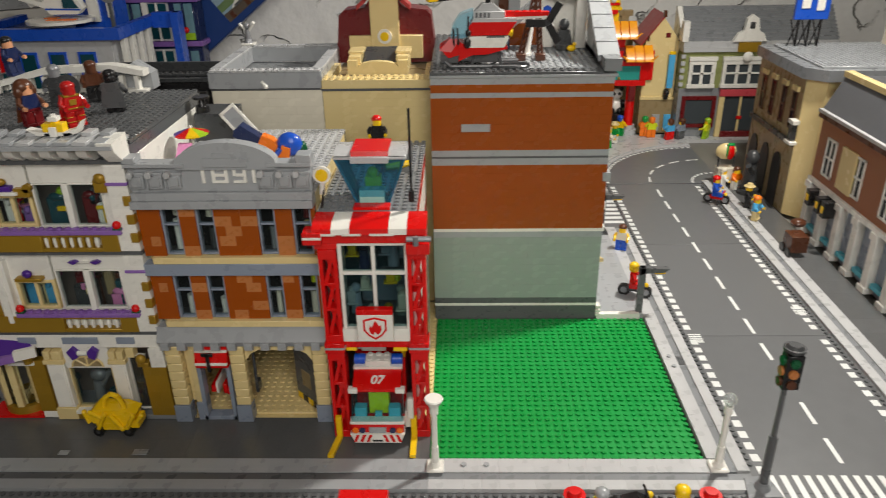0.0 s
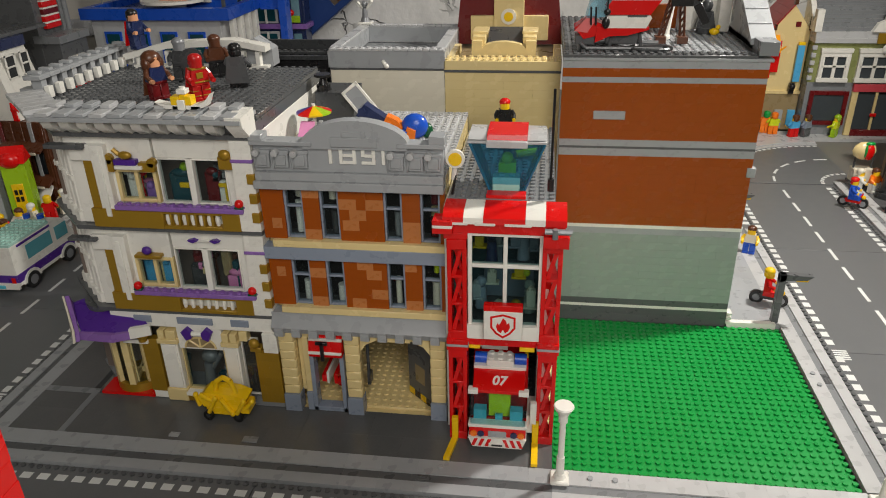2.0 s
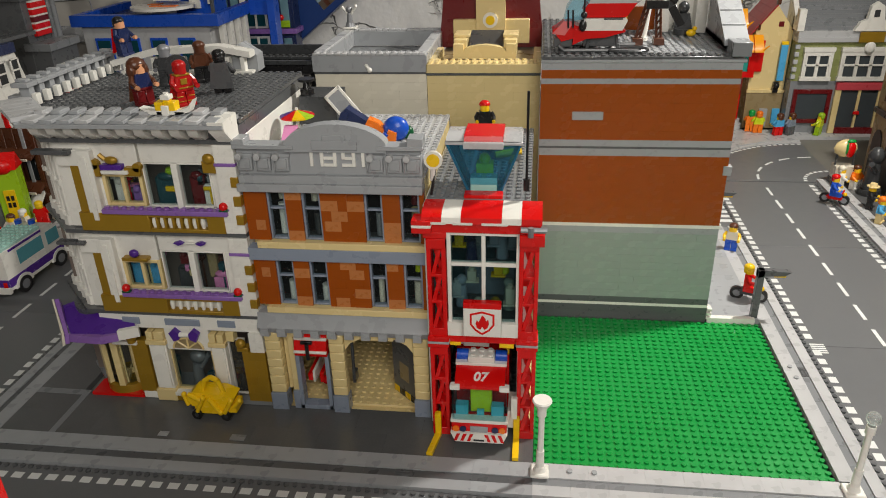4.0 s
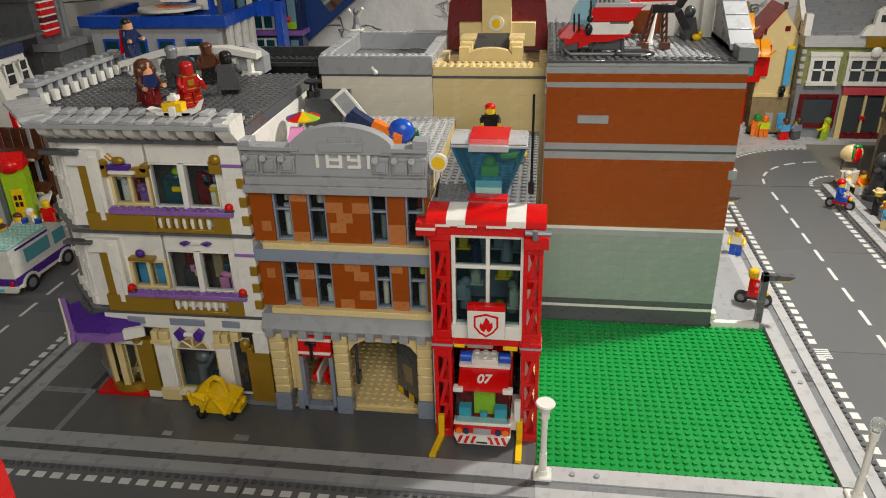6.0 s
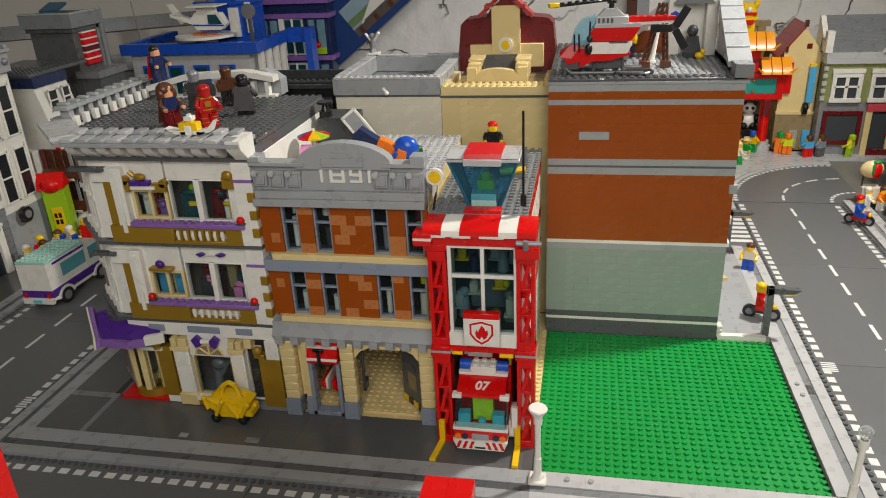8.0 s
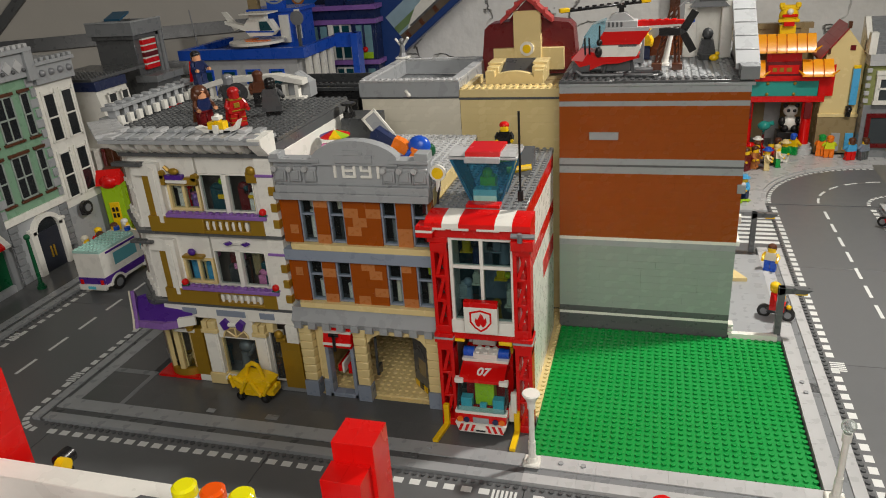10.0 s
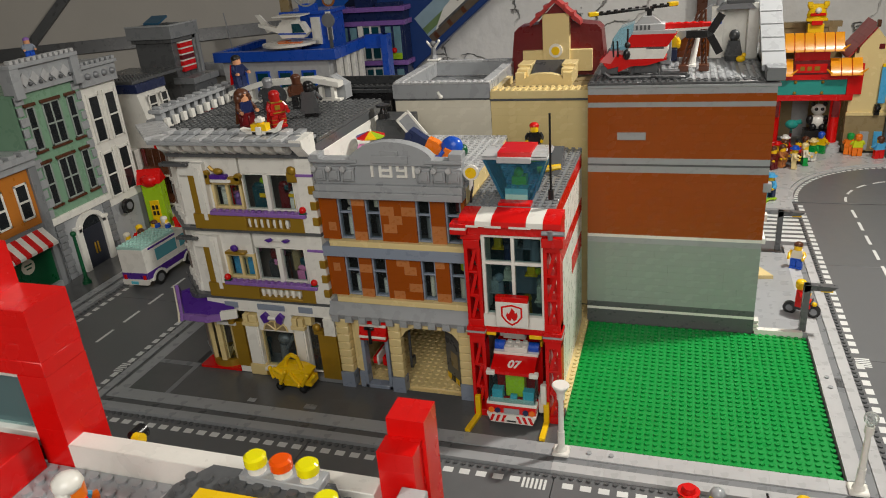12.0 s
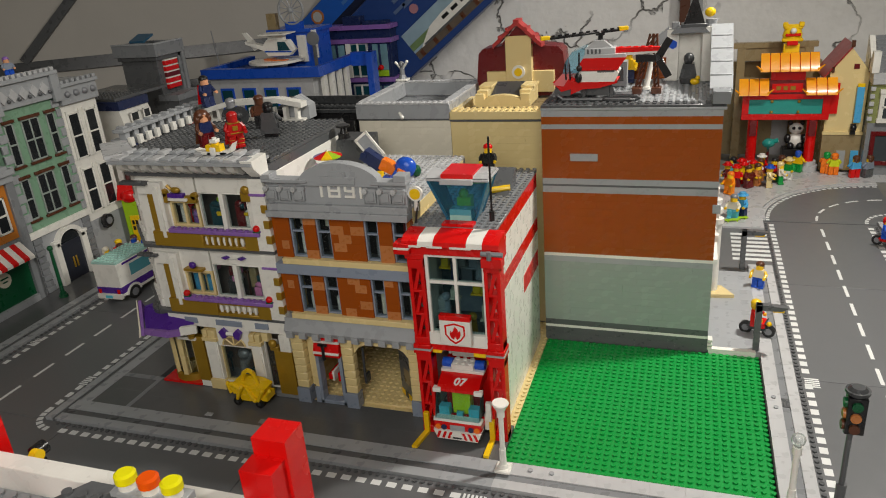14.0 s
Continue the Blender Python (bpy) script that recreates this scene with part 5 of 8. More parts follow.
# cornice with brackets
for k in range(11):
    x = -53.6 + 1.95 * k
    if k != 10:
        part("bracket", B().prism([(8.0, 34.8), (7.0, 34.8), (5.6, 35.7), (5.3, 36.5), (8.0, 36.5)], "x", x, x + 1.1), "white", ho)
part("corner_bracket", B().prism([(8.6, 34.6), (7.0, 34.6), (5.2, 36.2), (5.0, 37.2), (8.6, 37.4)], "x", -33.6, -31.9), "white", ho)
part("cornice", B().prism([(-54.6, 4.9), (-61.6, 12.2), (-61.9, 34), (-59.4, 34), (-59.2, 15.0), (-53.4, 9.4), (-32.0, 9.4), (-32.0, 4.9)], "z", 36.5, 36.9), "light_grey", ho)
for k in range(11):
    x = -54.0 + 1.98 * k
    part("cornice_slab", B().box(x, x + 1.5, 5.2, 9.0, 36.9, 37.3).box(x + 0.1, x + 1.2, 7.4, 9.2, 37.3, 37.7), "light_grey" if k % 3 else "pale_grey", ho)
for k in range(6):
    x, y = -55.2 - 1.15 * k, 6.4 + 1.15 * k
    s = B().box(-0.8, 0.8, -1.9, 1.9, 36.9, 37.4)
    s.turn(Matrix.Translation((x + 0.7, y + 0.9, 0)) @ Matrix.Rotation(radians(-46), 4, "Z"))
    part("cornice_slab", s, "pale_grey", ho)
for k in range(10):
    y = 14.5 + 2.0 * k
    part("cornice_slab", B().box(-62.0, -59.6, y, y + 1.5, 36.9, 37.4), "light_grey", ho)
    part("west_railing", B().box(-60.3, -59.0, y, y + 0.95, 36.4, 38.5).box(-60.8, -58.7, y - 0.6, y + 1.36, 38.5, 39.0).box(-60.6, -59.2, y + 0.1, y + 0.9, 39.0, 39.35), "light_grey", ho)
    part("west_bracket", B().box(-58.95, -58.3, y + 0.05, y + 0.9, 36.4, 37.7), "white", ho)
for k in range(9):
    x = -57 + 2.1 * k
    part("rear_railing", B().box(x, x + 0.6, 31.6, 32.6, 36.1, 38.4), "white", ho)
part("rear_rail_base", B().box(-57.4, -38.6, 31.5, 32.7, 36.1, 36.6), "white", ho)
part("rear_rail_cap", B().prism([(-58.5, 38.0), (-52, 39.6), (-43, 40.0), (-38.6, 39.2), (-38.6, 38.4), (-43, 39.2), (-52, 38.8), (-58.5, 37.2)], "y", 31.2, 33.2), "white", ho)
part("rear_gable", B().prism([(-43, 36.2), (-38.4, 36.2), (-38.4, 38.4), (-40.7, 39.9), (-43, 38.4)], "y", 33.2, 35.6), "light_grey", ho)

# dolls and clutter on the hotel roof
Z = 36.3
figure((-45.6, 15.4, Z), 60, "dark_red", "dark_blue", "skin", "brown", "brown-haired toy figure in dark red and blue", arms="brown", cape="brown", scale=1.1)
figure((-40.5, 15.1, Z), 50, "crimson", "crimson", "crimson", "crimson", "all-red toy figure with yellow trim", cape="crimson", scale=1.1, trim="gold")
figure((-38.5, 21.4, Z), 190, "black", "dark_grey", "black", "black", "black and grey caped toy figure", cape="dark_grey", scale=1.1)
figure((-47.0, 24.6, Z), 20, "grille", "grille", "silver", "silver", "grey metallic toy figure with a round shield", scale=1.1, shield="grille")
figure((-43.4, 26.9, Z), 30, "black", "brown", "brown", "brown", "brown toy figure facing away", scale=1.1)
figure((-56.6, 32.2, 38.6), 75, "dark_blue", "dark_blue", "skin", "black", "blue toy figure with a red cape", cape="red", scale=1.1)
ck = thing("toy_boat", "white crescent dish with a yellow and white block cake", "toy", (-40.2, 8.8, 37.4))
part("dish", B().prism([(-43.2, 38.1), (-41.8, 37.8), (-39.2, 37.8), (-37.8, 38.2), (-37.1, 39.0), (-37.7, 37.7), (-38.8, 37.4), (-42.0, 37.4)], "y", 8.2, 9.4), "white", ck)
part("cake", B().box(-41.4, -40.5, 8.2, 9.4, 37.8, 38.7).box(-39.9, -39.2, 8.2, 9.4, 37.8, 38.7).box(-40.5, -39.9, 8.4, 9.3, 37.8, 38.9), "yellow", ck)
part("cake_top", B().plate(-40.7, -39.7, 8.3, 9.3, 38.9, 39.4).box(-40.6, -39.8, 7.9, 8.2, 37.35, 38.4), "white", ck)
ck.matrix_basis = pose(-38.9 * S, 8.0 * S, 37.35 * S)
# dark block and pole between the hotel and the white house
dk = thing("dark_roof_block", "black slatted roof block behind the hotel", "roof block", (-42, 42, 0))
part("block", B().box(-49.5, -32.3, 38.5, 48, 0.1, 36.0).box(-45.5, -32.4, 36.8, 38.5, 30, 35.0), "black", dk)
part("slats", B().box(-49.4, -32.4, 38.2, 38.6, 36.0, 36.6).box(-49.4, -32.4, 46, 46.4, 36.0, 37.4).plate(-49.4, -32.4, 42, 43, 36.0, 36.4), "grille", dk)
pt = thing("chimney_pot", "black round chimney pot on a dark block", "chimney", (-30.4, 27.5, 30.7))
part("dark_box", B().prism([(26.4, 30.7), (32, 30.7), (32, 34.4), (27.4, 34.2)], "x", -31.2, -26.2), "grille", pt)
part("pot", B().cyl(-30.4, 28.6, 34.2, 0.9, 0.8).cyl(-30.4, 28.6, 35.0, 0.6, 1.0, r2=0.35).cyl(-30.4, 28.6, 36.0, 1.1, 0.3), "black", pt)

# ---- clutter on the date house roof ----
um = thing("parasol", "small parasol with rainbow coloured segments", "parasol", (-29.4, 20.6, 30.7))
part("pole", B().tube((-29.4, 20.6, 30.7), (-29.4, 20.6, 34.6), 0.2).cyl(-29.4, 20.6, 30.7, 0.7, 0.2), "white", um)
for k, m in enumerate(("red", "yellow", "lime", "azure", "purple", "red", "yellow", "lime")):
    a0, a1 = math.pi * k / 4, math.pi * (k + 1) / 4
    c = (-29.4, 20.6)
    o = [(c[0] + 2.1 * math.cos(a), c[1] + 2.1 * math.sin(a)) for a in (a0, (a0 + a1) / 2, a1)]
    vs = [(c[0], c[1], 34.4)] + [(x, y, 33.7) for x, y in o] + [(c[0], c[1], 34.2)] + [(x, y, 33.5) for x, y in o]
    part("canopy_panel", B().add(vs, [(0, 1, 2), (0, 2, 3), (4, 6, 5), (4, 7, 6), (1, 5, 6, 2), (2, 6, 7, 3)]), m, um)
ch = thing("deck_chair", "green and pink toy deck chair under the parasol", "chair", (-29.0, 17.4, 30.7))
part("seat", B().box(-30.6, -27.2, 16.6, 18.4, 31.2, 31.6), "green", ch)
part("backrest", B().prism([(16.8, 31.6), (18.2, 31.6), (18.8, 33.0), (18.4, 33.0)], "x", -30.4, -28.8), "pink", ch)
part("leg", B().box(-30.4, -30.0, 17, 18, 30.7, 31.2).box(-27.8, -27.4, 17, 18, 30.7, 31.2), "green", ch)
fr = thing("framed_panel", "white framed grey panel leaning on the roof", "panel", (-25.2, 26.5, 30.7))
m = Matrix.Translation((-25.0, 26.0, 33.4)) @ Matrix.Rotation(radians(-38), 4, "Y") @ Matrix.Rotation(radians(12), 4, "Z")
part("frame", B().box(-1.2, 1.2, -0.2, 0.2, -2.4, -2.0).box(-1.2, 1.2, -0.2, 0.2, 2.0, 2.4).box(-1.2, -0.85, -0.2, 0.2, -2.4, 2.4).box(0.85, 1.2, -0.2, 0.2, -2.4, 2.4).turn(m), "white", fr)
part("panel", B().box(-0.9, 0.9, -0.05, 0.1, -2.1, 2.1).turn(m), "light_grey", fr)
part("prop", B().box(-25.6, -24.4, 26.4, 27.0, 30.7, 32.6), "white", fr)
jt = thing("jet_ski", "blue and orange toy jet bike lying on the roof", "vehicle", (-19.4, 20.5, 30.7))
tilt = Matrix.Translation((-22.2, 20.8, 33.0)) @ Matrix.Rotation(radians(32), 4, "Y")
part("hull", B().prism([(-1.9, -0.7), (1.5, -0.8), (1.9, 0.2), (1.3, 0.9), (-1.7, 1.0)], "y", -0.8, 0.8).cyl(-1.5, -1.0, 0.1, 0.5, 2.0, n=12, axis="y").turn(tilt), "dark_blue", jt)
tilt = Matrix.Translation((-19.9, 20.4, 32.3)) @ Matrix.Rotation(radians(28), 4, "Y")
part("seat", B().prism([(-1.1, -0.8), (1.1, -0.7), (1.2, 0.5), (0.2, 0.9), (-1.1, 0.8)], "y", -0.7, 0.7).turn(tilt), "orange", jt)
part("blue_shell", B().ball(-17.3, 20.4, 32.2, 1.6, 1.1, 1.5, 16, 10).cyl(-17.3, 19.3, 32.2, 0.4, 0.4, n=10, axis="y"), "blue", jt)
part("orange_flap", B().prism([(-18.6, 30.9), (-17.2, 30.9), (-17.0, 32.0), (-18.0, 32.4)], "y", 19.0, 19.5), "orange", jt)
part("rider_head", B().cyl(-20.7, 19.0, 31.0, 0.55, 0.9, n=12), "yellow", jt)
part("rider_body", B().box(-20.2, -18.6, 18.7, 19.5, 30.72, 31.3).tube((-18.8, 19.0, 31.2), (-18.2, 19.0, 32.0), 0.3), "blue", jt)
part("rear_shell", B().ball(-15.9, 20.8, 31.6, 0.7, 0.7, 0.9), "deep_green", jt)
for p, q in (((-23.6, 20.2, 30.8), (-22.8, 20.6, 32.6)), ((-22.4, 19.8, 30.8), (-21.8, 20.4, 32.2)), ((-23.9, 19.8, 31.4), (-22.2, 19.6, 31.9))):
    part("black_strut", B().tube(p, q, 0.26, 8).ball(*p, 0.35, n=8, k=5), "black", jt)

# ---- roof of the corner building ----
part("east_parapet", B().box(23.0, 25.3, 32.0, 35.2, 38.2, 39.9).box(23.2, 25.1, 35.2, 60, 38.2, 39.0), "mid_grey", cb)
for k in range(5):
    y, z = 35.0 + 2.6 * k, 39.6 + 1.45 * k
    part("parapet_tile", B().prism([(y, z), (y + 2.6, z + 1.45), (y + 2.6, z + 1.0 - 0.9), (y, z - 0.6)], "x", 22.6, 25.6).box(22.7, 25.5, y, y + 0.25, z - 0.1, z + 0.2), "light_grey", cb)
part("parapet_fill", B().prism([(35, 38.2), (35, 39.2), (48, 46.2), (50, 46.2), (50, 38.2)], "x", 23.2, 25.2), "light_grey", cb)
part("dormer_wall", B().box(16.2, 18.0, 50, 52, 38.2, 46.0).box(21.4, 23.0, 49, 51.6, 38.2, 46.4).box(18.0, 21.4, 51.2, 52, 38.2, 46.0), "white", cb)
part("dormer_roof", B().prism([(17.6, 46.4), (21.6, 46.4), (22.4, 45.6), (16.8, 45.6)], "y", 48.4, 52), "mid_grey", cb)
part("dormer_slope", B().prism([(10.5, 41.5), (16.4, 46.4), (16.4, 44.6), (10.5, 40.0)], "y", 50.2, 52), "light_grey", cb)
part("rear_wall", B().box(8.6, 16.2, 52, 53, 38.2, 41.5), "orange_brown", cb)
part("vent_box", B().box(8.2, 10.6, 46, 48, 38.2, 42.0), "light_grey", cb)
part("vent_slot", B().box(8.7, 10.1, 45.9, 46.05, 39.0, 41.2), "dark_grey", cb)
part("blue_badge", B().cyl(17.1, 49.8, 43.8, 0.7, 0.15, n=6, axis="y"), "blue", cb)
part("chimney", B().cyl(17.4, 51, 46.0, 0.6, 1.0), "light_grey", cb)
part("chimney", B().cyl(22.6, 50, 46.2, 0.7, 1.2, r2=0.9), "light_grey", cb)
sp = thing("spire", "black pointed spire on the roof dormer", "spire", (20, 49.6, 46.4))
part("cone", B().prism([(18.6, 46.9), (21.6, 46.9), (20.3, 51.0), (19.9, 51.0)], "y", 48.8, 50.6), "black", sp)
part("base", B().box(18.2, 22.0, 48.4, 51, 46.4, 46.9), "dark_grey", sp)
part("gold_fitting", B().ball(22.3, 49.6, 48.4, 0.8, 0.5, 0.7), "yellow", sp)
solid("bust", B().cyl(0, 0, 0, 1.2, 0.8).prism([(-1.3, 0.8), (1.3, 0.8), (0.8, 3.0), (-0.8, 3.0)], "y", -0.7, 0.7).ball(0, 0, 3.7, 0.8, 0.8, 0.9), "grille", "dark grey seated statue in the dormer", "statue", (19.6, 48.6, 38.1))
solid("toy_duck", B().ball(0, 0, 0.5, 0.7, 0.5, 0.5).ball(0.4, -0.2, 1.1, 0.35), "yellow", "small yellow toy bird on the roof", "toy", (20.6, 46.8, 38.1))
for x, dx, dy in ((12.5, 1.9, 1.0), (15.3, -0.5, 1.0)):
    b = B().box(-0.7, 0.7, -0.9, 0.9, 0, 0.9)
    for off in (-0.28, 0.28):
        b.tube((off, 0, 0.6), (dx + off, dy, 8.4), 0.17, 6)
    for k in range(9):
        b.tube((dx * k / 9 - 0.28, dy * k / 9, 0.9 + 0.83 * k), (dx * (k + 1) / 9 + 0.28, dy * (k + 1) / 9, 0.9 + 0.83 * (k + 1)), 0.12, 6)
    solid("lattice_strut", b, "brown", "brown lattice strut standing on the roof", "strut", (x, 41, 38.1))
solid("white_pipe", B().tube((0, 0, 0), (0.9, 1.4, 5.6), 0.5, 10, 0.35).cyl(0, 0, 0, 0.7, 0.4), "white", "white tapered pipe leaning between the struts", "pipe", (13.6, 44.0, 38.1))
figure((10.4, 50, 38.1), 0, "dark_blue", "yellow", "flesh", "yellow", "toy figure in yellow vest on the roof", hat=True)

# helicopter
hc = thing("helicopter", "red and white toy rescue helicopter with clear canopy", "helicopter", (7, 36.5, 38.2))
part("fuselage", B().prism([(5.0, 42.6), (10.2, 42.6), (11.4, 44.3), (5.4, 44.3), (4.8, 43.4)], "y", 34.8, 38.4), "red", hc)
part("white_side", B().prism([(4.7, 41.0), (9.8, 41.0), (10.4, 42.2), (10.2, 42.5), (4.9, 42.5)], "y", 34.7, 38.5), "white", hc)
part("side_slot", B().box(7.4, 9.8, 34.66, 34.8, 42.3, 42.55), "dark_grey", hc)
part("red_keel", B().prism([(3.6, 39.2), (5.4, 40.0), (7.6, 40.1), (10.2, 40.8), (10.2, 41.1), (3.8, 41.1)], "y", 34.75, 38.45), "red", hc)
part("white_stripe", B().prism([(5.4, 44.3), (11.3, 44.3), (11.3, 44.75), (5.6, 44.75)], "y", 34.9, 38.3), "pale_grey", hc)
for k in range(4):
    part("cowl_slot", B().box(5.9 + 0.55 * k, 6.2 + 0.55 * k, 35.1, 35.25, 44.85, 45.5), "dark_grey", hc)
part("nose", B().prism([(2.2, 39.6), (5.4, 40.4), (5.4, 41.2), (2.6, 42.0), (1.0, 41.0)], "y", 35.0, 38.2), "red", hc)
part("nose_lamp", B().prism([(1.0, 40.6), (2.4, 42.2), (3.8, 42.2), (2.6, 40.4)], "y", 34.9, 36.8), surface("pink_lens", lin(225, 120, 120), 0.15), hc)
part("grey_belly", B().box(1.2, 3.6, 35.2, 37.8, 38.9, 40.0).box(5.0, 9.0, 35.6, 37.6, 38.9, 40.4), "dark_grey", hc)
cp = [(2.4, 42.0), (2.8, 43.8), (3.8, 45.2), (5.6, 45.8), (5.6, 44.2), (5.0, 42.4)]
part("canopy", B().prism(cp, "y", 35.0, 38.2), BLUEGLASS, hc, "pale blue clear canopy")
part("grey_cowl", B().box(5.6, 9.8, 35.2, 38.0, 44.2, 45.6).prism([(5.8, 45.6), (9.4, 45.6), (8.2, 46.6), (6.8, 46.6)], "y", 35.6, 37.6), "pale_grey", hc)
part("tail_boom", B().prism([(8.8, 44.75), (15.8, 44.9), (15.8, 45.4), (8.8, 45.5)], "y", 36.0, 37.2).studs(9, 15, 36.1, 37.1, 45.35, 8), "red", hc)
part("boom_stripe", B().prism([(9.0, 44.3), (15.4, 44.6), (15.4, 44.9), (9.0, 44.75)], "y", 36.1, 37.1), "white", hc)
part("mast", B().cyl(7.6, 36.6, 46.6, 0.35, 0.9).box(7.0, 8.2, 36.2, 37.0, 47.2, 47.5), "black", hc)
for dx, dy, s in ((-1, -0.35, 1), (1, 0.35, 0.45)):
    b = B().box(0.2, 8.4 * s, -0.5, 0.5, 0, 0.3).studs(0.2, 8.0 * s, -0.5, 0.5, 0.3, 8)
    m = Matrix.Translation((7.6, 36.6, 47.5)) @ Matrix.Rotation(math.atan2(dy, dx), 4, "Z") @ Matrix.Rotation(radians(3 if s == 1 else -2), 4, "Y")
    bl = part("rotor_blade", b.turn(m), "black", hc)
    part("blade_tip", B().box(8.4 * s - 1.2, 8.4 * s + 0.1, -0.55, 0.55, 0.05, 0.55).turn(m), "yellow", bl)
part("tail_rotor_hub", B().cyl(15.6, 35.6, 44.0, 0.5, 0.8, n=12, axis="y"), "grille", hc)
for k in range(3):
    a = radians(60 + 120 * k)
    b = B().box(0.3, 3.0, -0.15, 0.15, -0.5, 0.5).turn(Matrix.Translation((15.6, 35.5, 44.0)) @ Matrix.Rotation(-a, 4, "Y"))
    part("tail_blade", b, "black", hc)
for y in (34.6, 38.6):
    part("skid", B().tube((2.6, y, 38.55), (12.0, y, 38.55), 0.28).tube((2.6, y, 38.55), (1.8, y, 39.2), 0.28).tube((5.4, y, 38.55), (5.8, 36, 40.0), 0.22).tube((9.4, y, 38.55), (9.2, 36, 40.2), 0.22), "dark_grey", hc)
part("search_lamp", B().ball(4.8, 34.4, 41.7, 0.5, 0.4, 0.75).ball(4.9, 34.4, 43.0, 0.42, 0.35, 0.45).tube((4.9, 34.4, 43.0), (4.9, 34.4, 45.2), 0.12), "black", hc)
for x in (2.9, 3.5):
    part("door_bar", B().tube((x + 0.1, 34.6, 41.4), (x, 34.6, 43.6), 0.12), "black", hc)
rp = thing("rope_coil", "dark grey coiled hose on the roof", "hose", (10.6, 34.6, 38.25))
b = B()
for k in range(20):
    a0, a1 = 2 * math.pi * k / 20, 2 * math.pi * (k + 1) / 20
    b.tube((10.6 + 2.6 * math.cos(a0), 35.2 + 1.6 * math.sin(a0), 38.5), (10.6 + 2.6 * math.cos(a1), 35.2 + 1.6 * math.sin(a1), 38.5), 0.25, 6)
part("coil", b, "grille", rp)

bp = thing("tall_wall_post", "tall brown and grey toy post standing before the wall", "post", (18.5, 166, 0))
part("brown_side", B().box(15.5, 18.4, 165, 168, 0.2, 60), "brown", bp)
part("grey_side", B().box(18.4, 21.4, 164.6, 168, 0.2, 60).box(21.2, 21.9, 165, 167, 0.2, 60), "light_grey", bp)

# ---- left street ----
MINT, LW = "mint", "white"
lg = thing("green_townhouse", "green toy townhouse with grey cornice and arched white doorway", "building", (-110, 38, 0))
part("wall", B().box(-118, -103.5, 30.5, 46.4, 13.6, 38), MINT, lg)
part("ground_floor", B().box(-118, -103.5, 30.5, 46.4, 0.4, 12.4), "light_grey", lg)
part("white_band", B().box(-118, -103.0, 30.3, 46.4, 12.4, 13.8), "white", lg)
for z in (16.0, 27.0):
    for y0, y1, c in ((32.2, 34.4, 1), (36.2, 40.6, 2), (42.4, 44.6, 1)):
        side_window(lg, -103.5, y0, y1, z, z + 8.4, "sand_green", c, 0.35)
        part("lintel", B().box(-103.5, -103.0, y0 - 0.3, y1 + 0.3, z + 8.4, z + 9.0), "brown", lg)
        part("window_sill", B().box(-103.5, -103.0, y0 - 0.3, y1 + 0.3, z - 0.5, z), "brown", lg)
for k in range(12):
    for y in (30.5, 45.3):
        w = 1.9 if k % 2 else 1.2
        part("quoin", B().box(-103.9, -103.2, y + (0 if y < 40 else 1.2 - w), y + (w if y < 40 else 1.2), 14.0 + 2 * k, 15.6 + 2 * k), "light_grey", lg)
part("cornice", B().box(-105, -102.6, 30.2, 46.6, 38.0, 42.6).box(-105.4, -101.8, 30.0, 46.8, 42.6, 43.4), "light_grey", lg)
for y0 in (30.0, 44.7):
    part("cornice_end", B().box(-102.6, -101.9, y0, y0 + 2.1, 37.2, 42.6), "light_grey", lg)
for k in range(5):
    y = 33 + 2.5 * k
    part("cornice_bracket", B().prism([(y, 41.6), (y + 1.1, 40.3), (y, 39.0), (y - 1.1, 40.3)], "x", -102.7, -102.3), "pale_grey", lg)
    part("cornice_stud", B().ball(-102.4, y + 1.25, 39.4, 0.4), "dark_grey", lg)
for k in range(12):
    part("cresting", B().box(-103.2, -102.0, 30.6 + 1.35 * k, 31.4 + 1.35 * k, 43.4, 44.1), "pale_grey", lg)
for y in (35.0, 42.4):
    part("door_pillar", B().box(-103.5, -102.6, y, y + 1.5, 0.4, 9.6).box(-103.5, -102.4, y - 0.2, y + 1.7, 9.6, 10.2), "white", lg)
ar = [(39.5 + 3.9 * math.cos(math.pi * k / 14), 8.9 + 3.4 * math.sin(math.pi * k / 14)) for k in range(15)]
b = B()
for p, q in zip(ar, ar[1:]):
    b.prism([p, q, (39.5 + (q[0] - 39.5) * 0.74, 8.9 + (q[1] - 8.9) * 0.74), (39.5 + (p[0] - 39.5) * 0.74, 8.9 + (p[1] - 8.9) * 0.74)], "x", -103.5, -102.6)
part("door_arch", b, "white", lg)
part("fanlight", B().prism([(39.5 + (p[0] - 39.5) * 0.74, 8.9 + (p[1] - 8.9) * 0.74) for p in ar], "x", -103.5, -103.3), DARKGLASS, lg)
dd = part("street_door", B().box(-103.5, -103.2, 36.5, 42.4, 0.4, 8.9), surface("night_blue", lin(34, 38, 50), 0.3), lg, "dark blue double door")
part("door_handle", B().box(-103.2, -102.9, 39.0, 39.3, 3.0, 5.4).box(-103.2, -102.9, 39.8, 40.1, 3.0, 5.4), "gold", dd)
for k in range(9):
    for y in (31.0, 44.2):
        part("ashlar", B().box(-103.6, -103.2, y, y + (1.9 if k % 2 else 2.2), 0.5 + 1.32 * k, 1.65 + 1.32 * k), "mid_grey", lg)
figure((-104.0, 37.6, 43.4), 60, "blue", "sand_blue", "skin", "lavender", "toy figure in blue with lilac hair on the cornice", scale=0.85)
lw = thing("white_townhouse", "white toy townhouse with tall dark windows and grey cornice", "building", (-110, 53, 0))
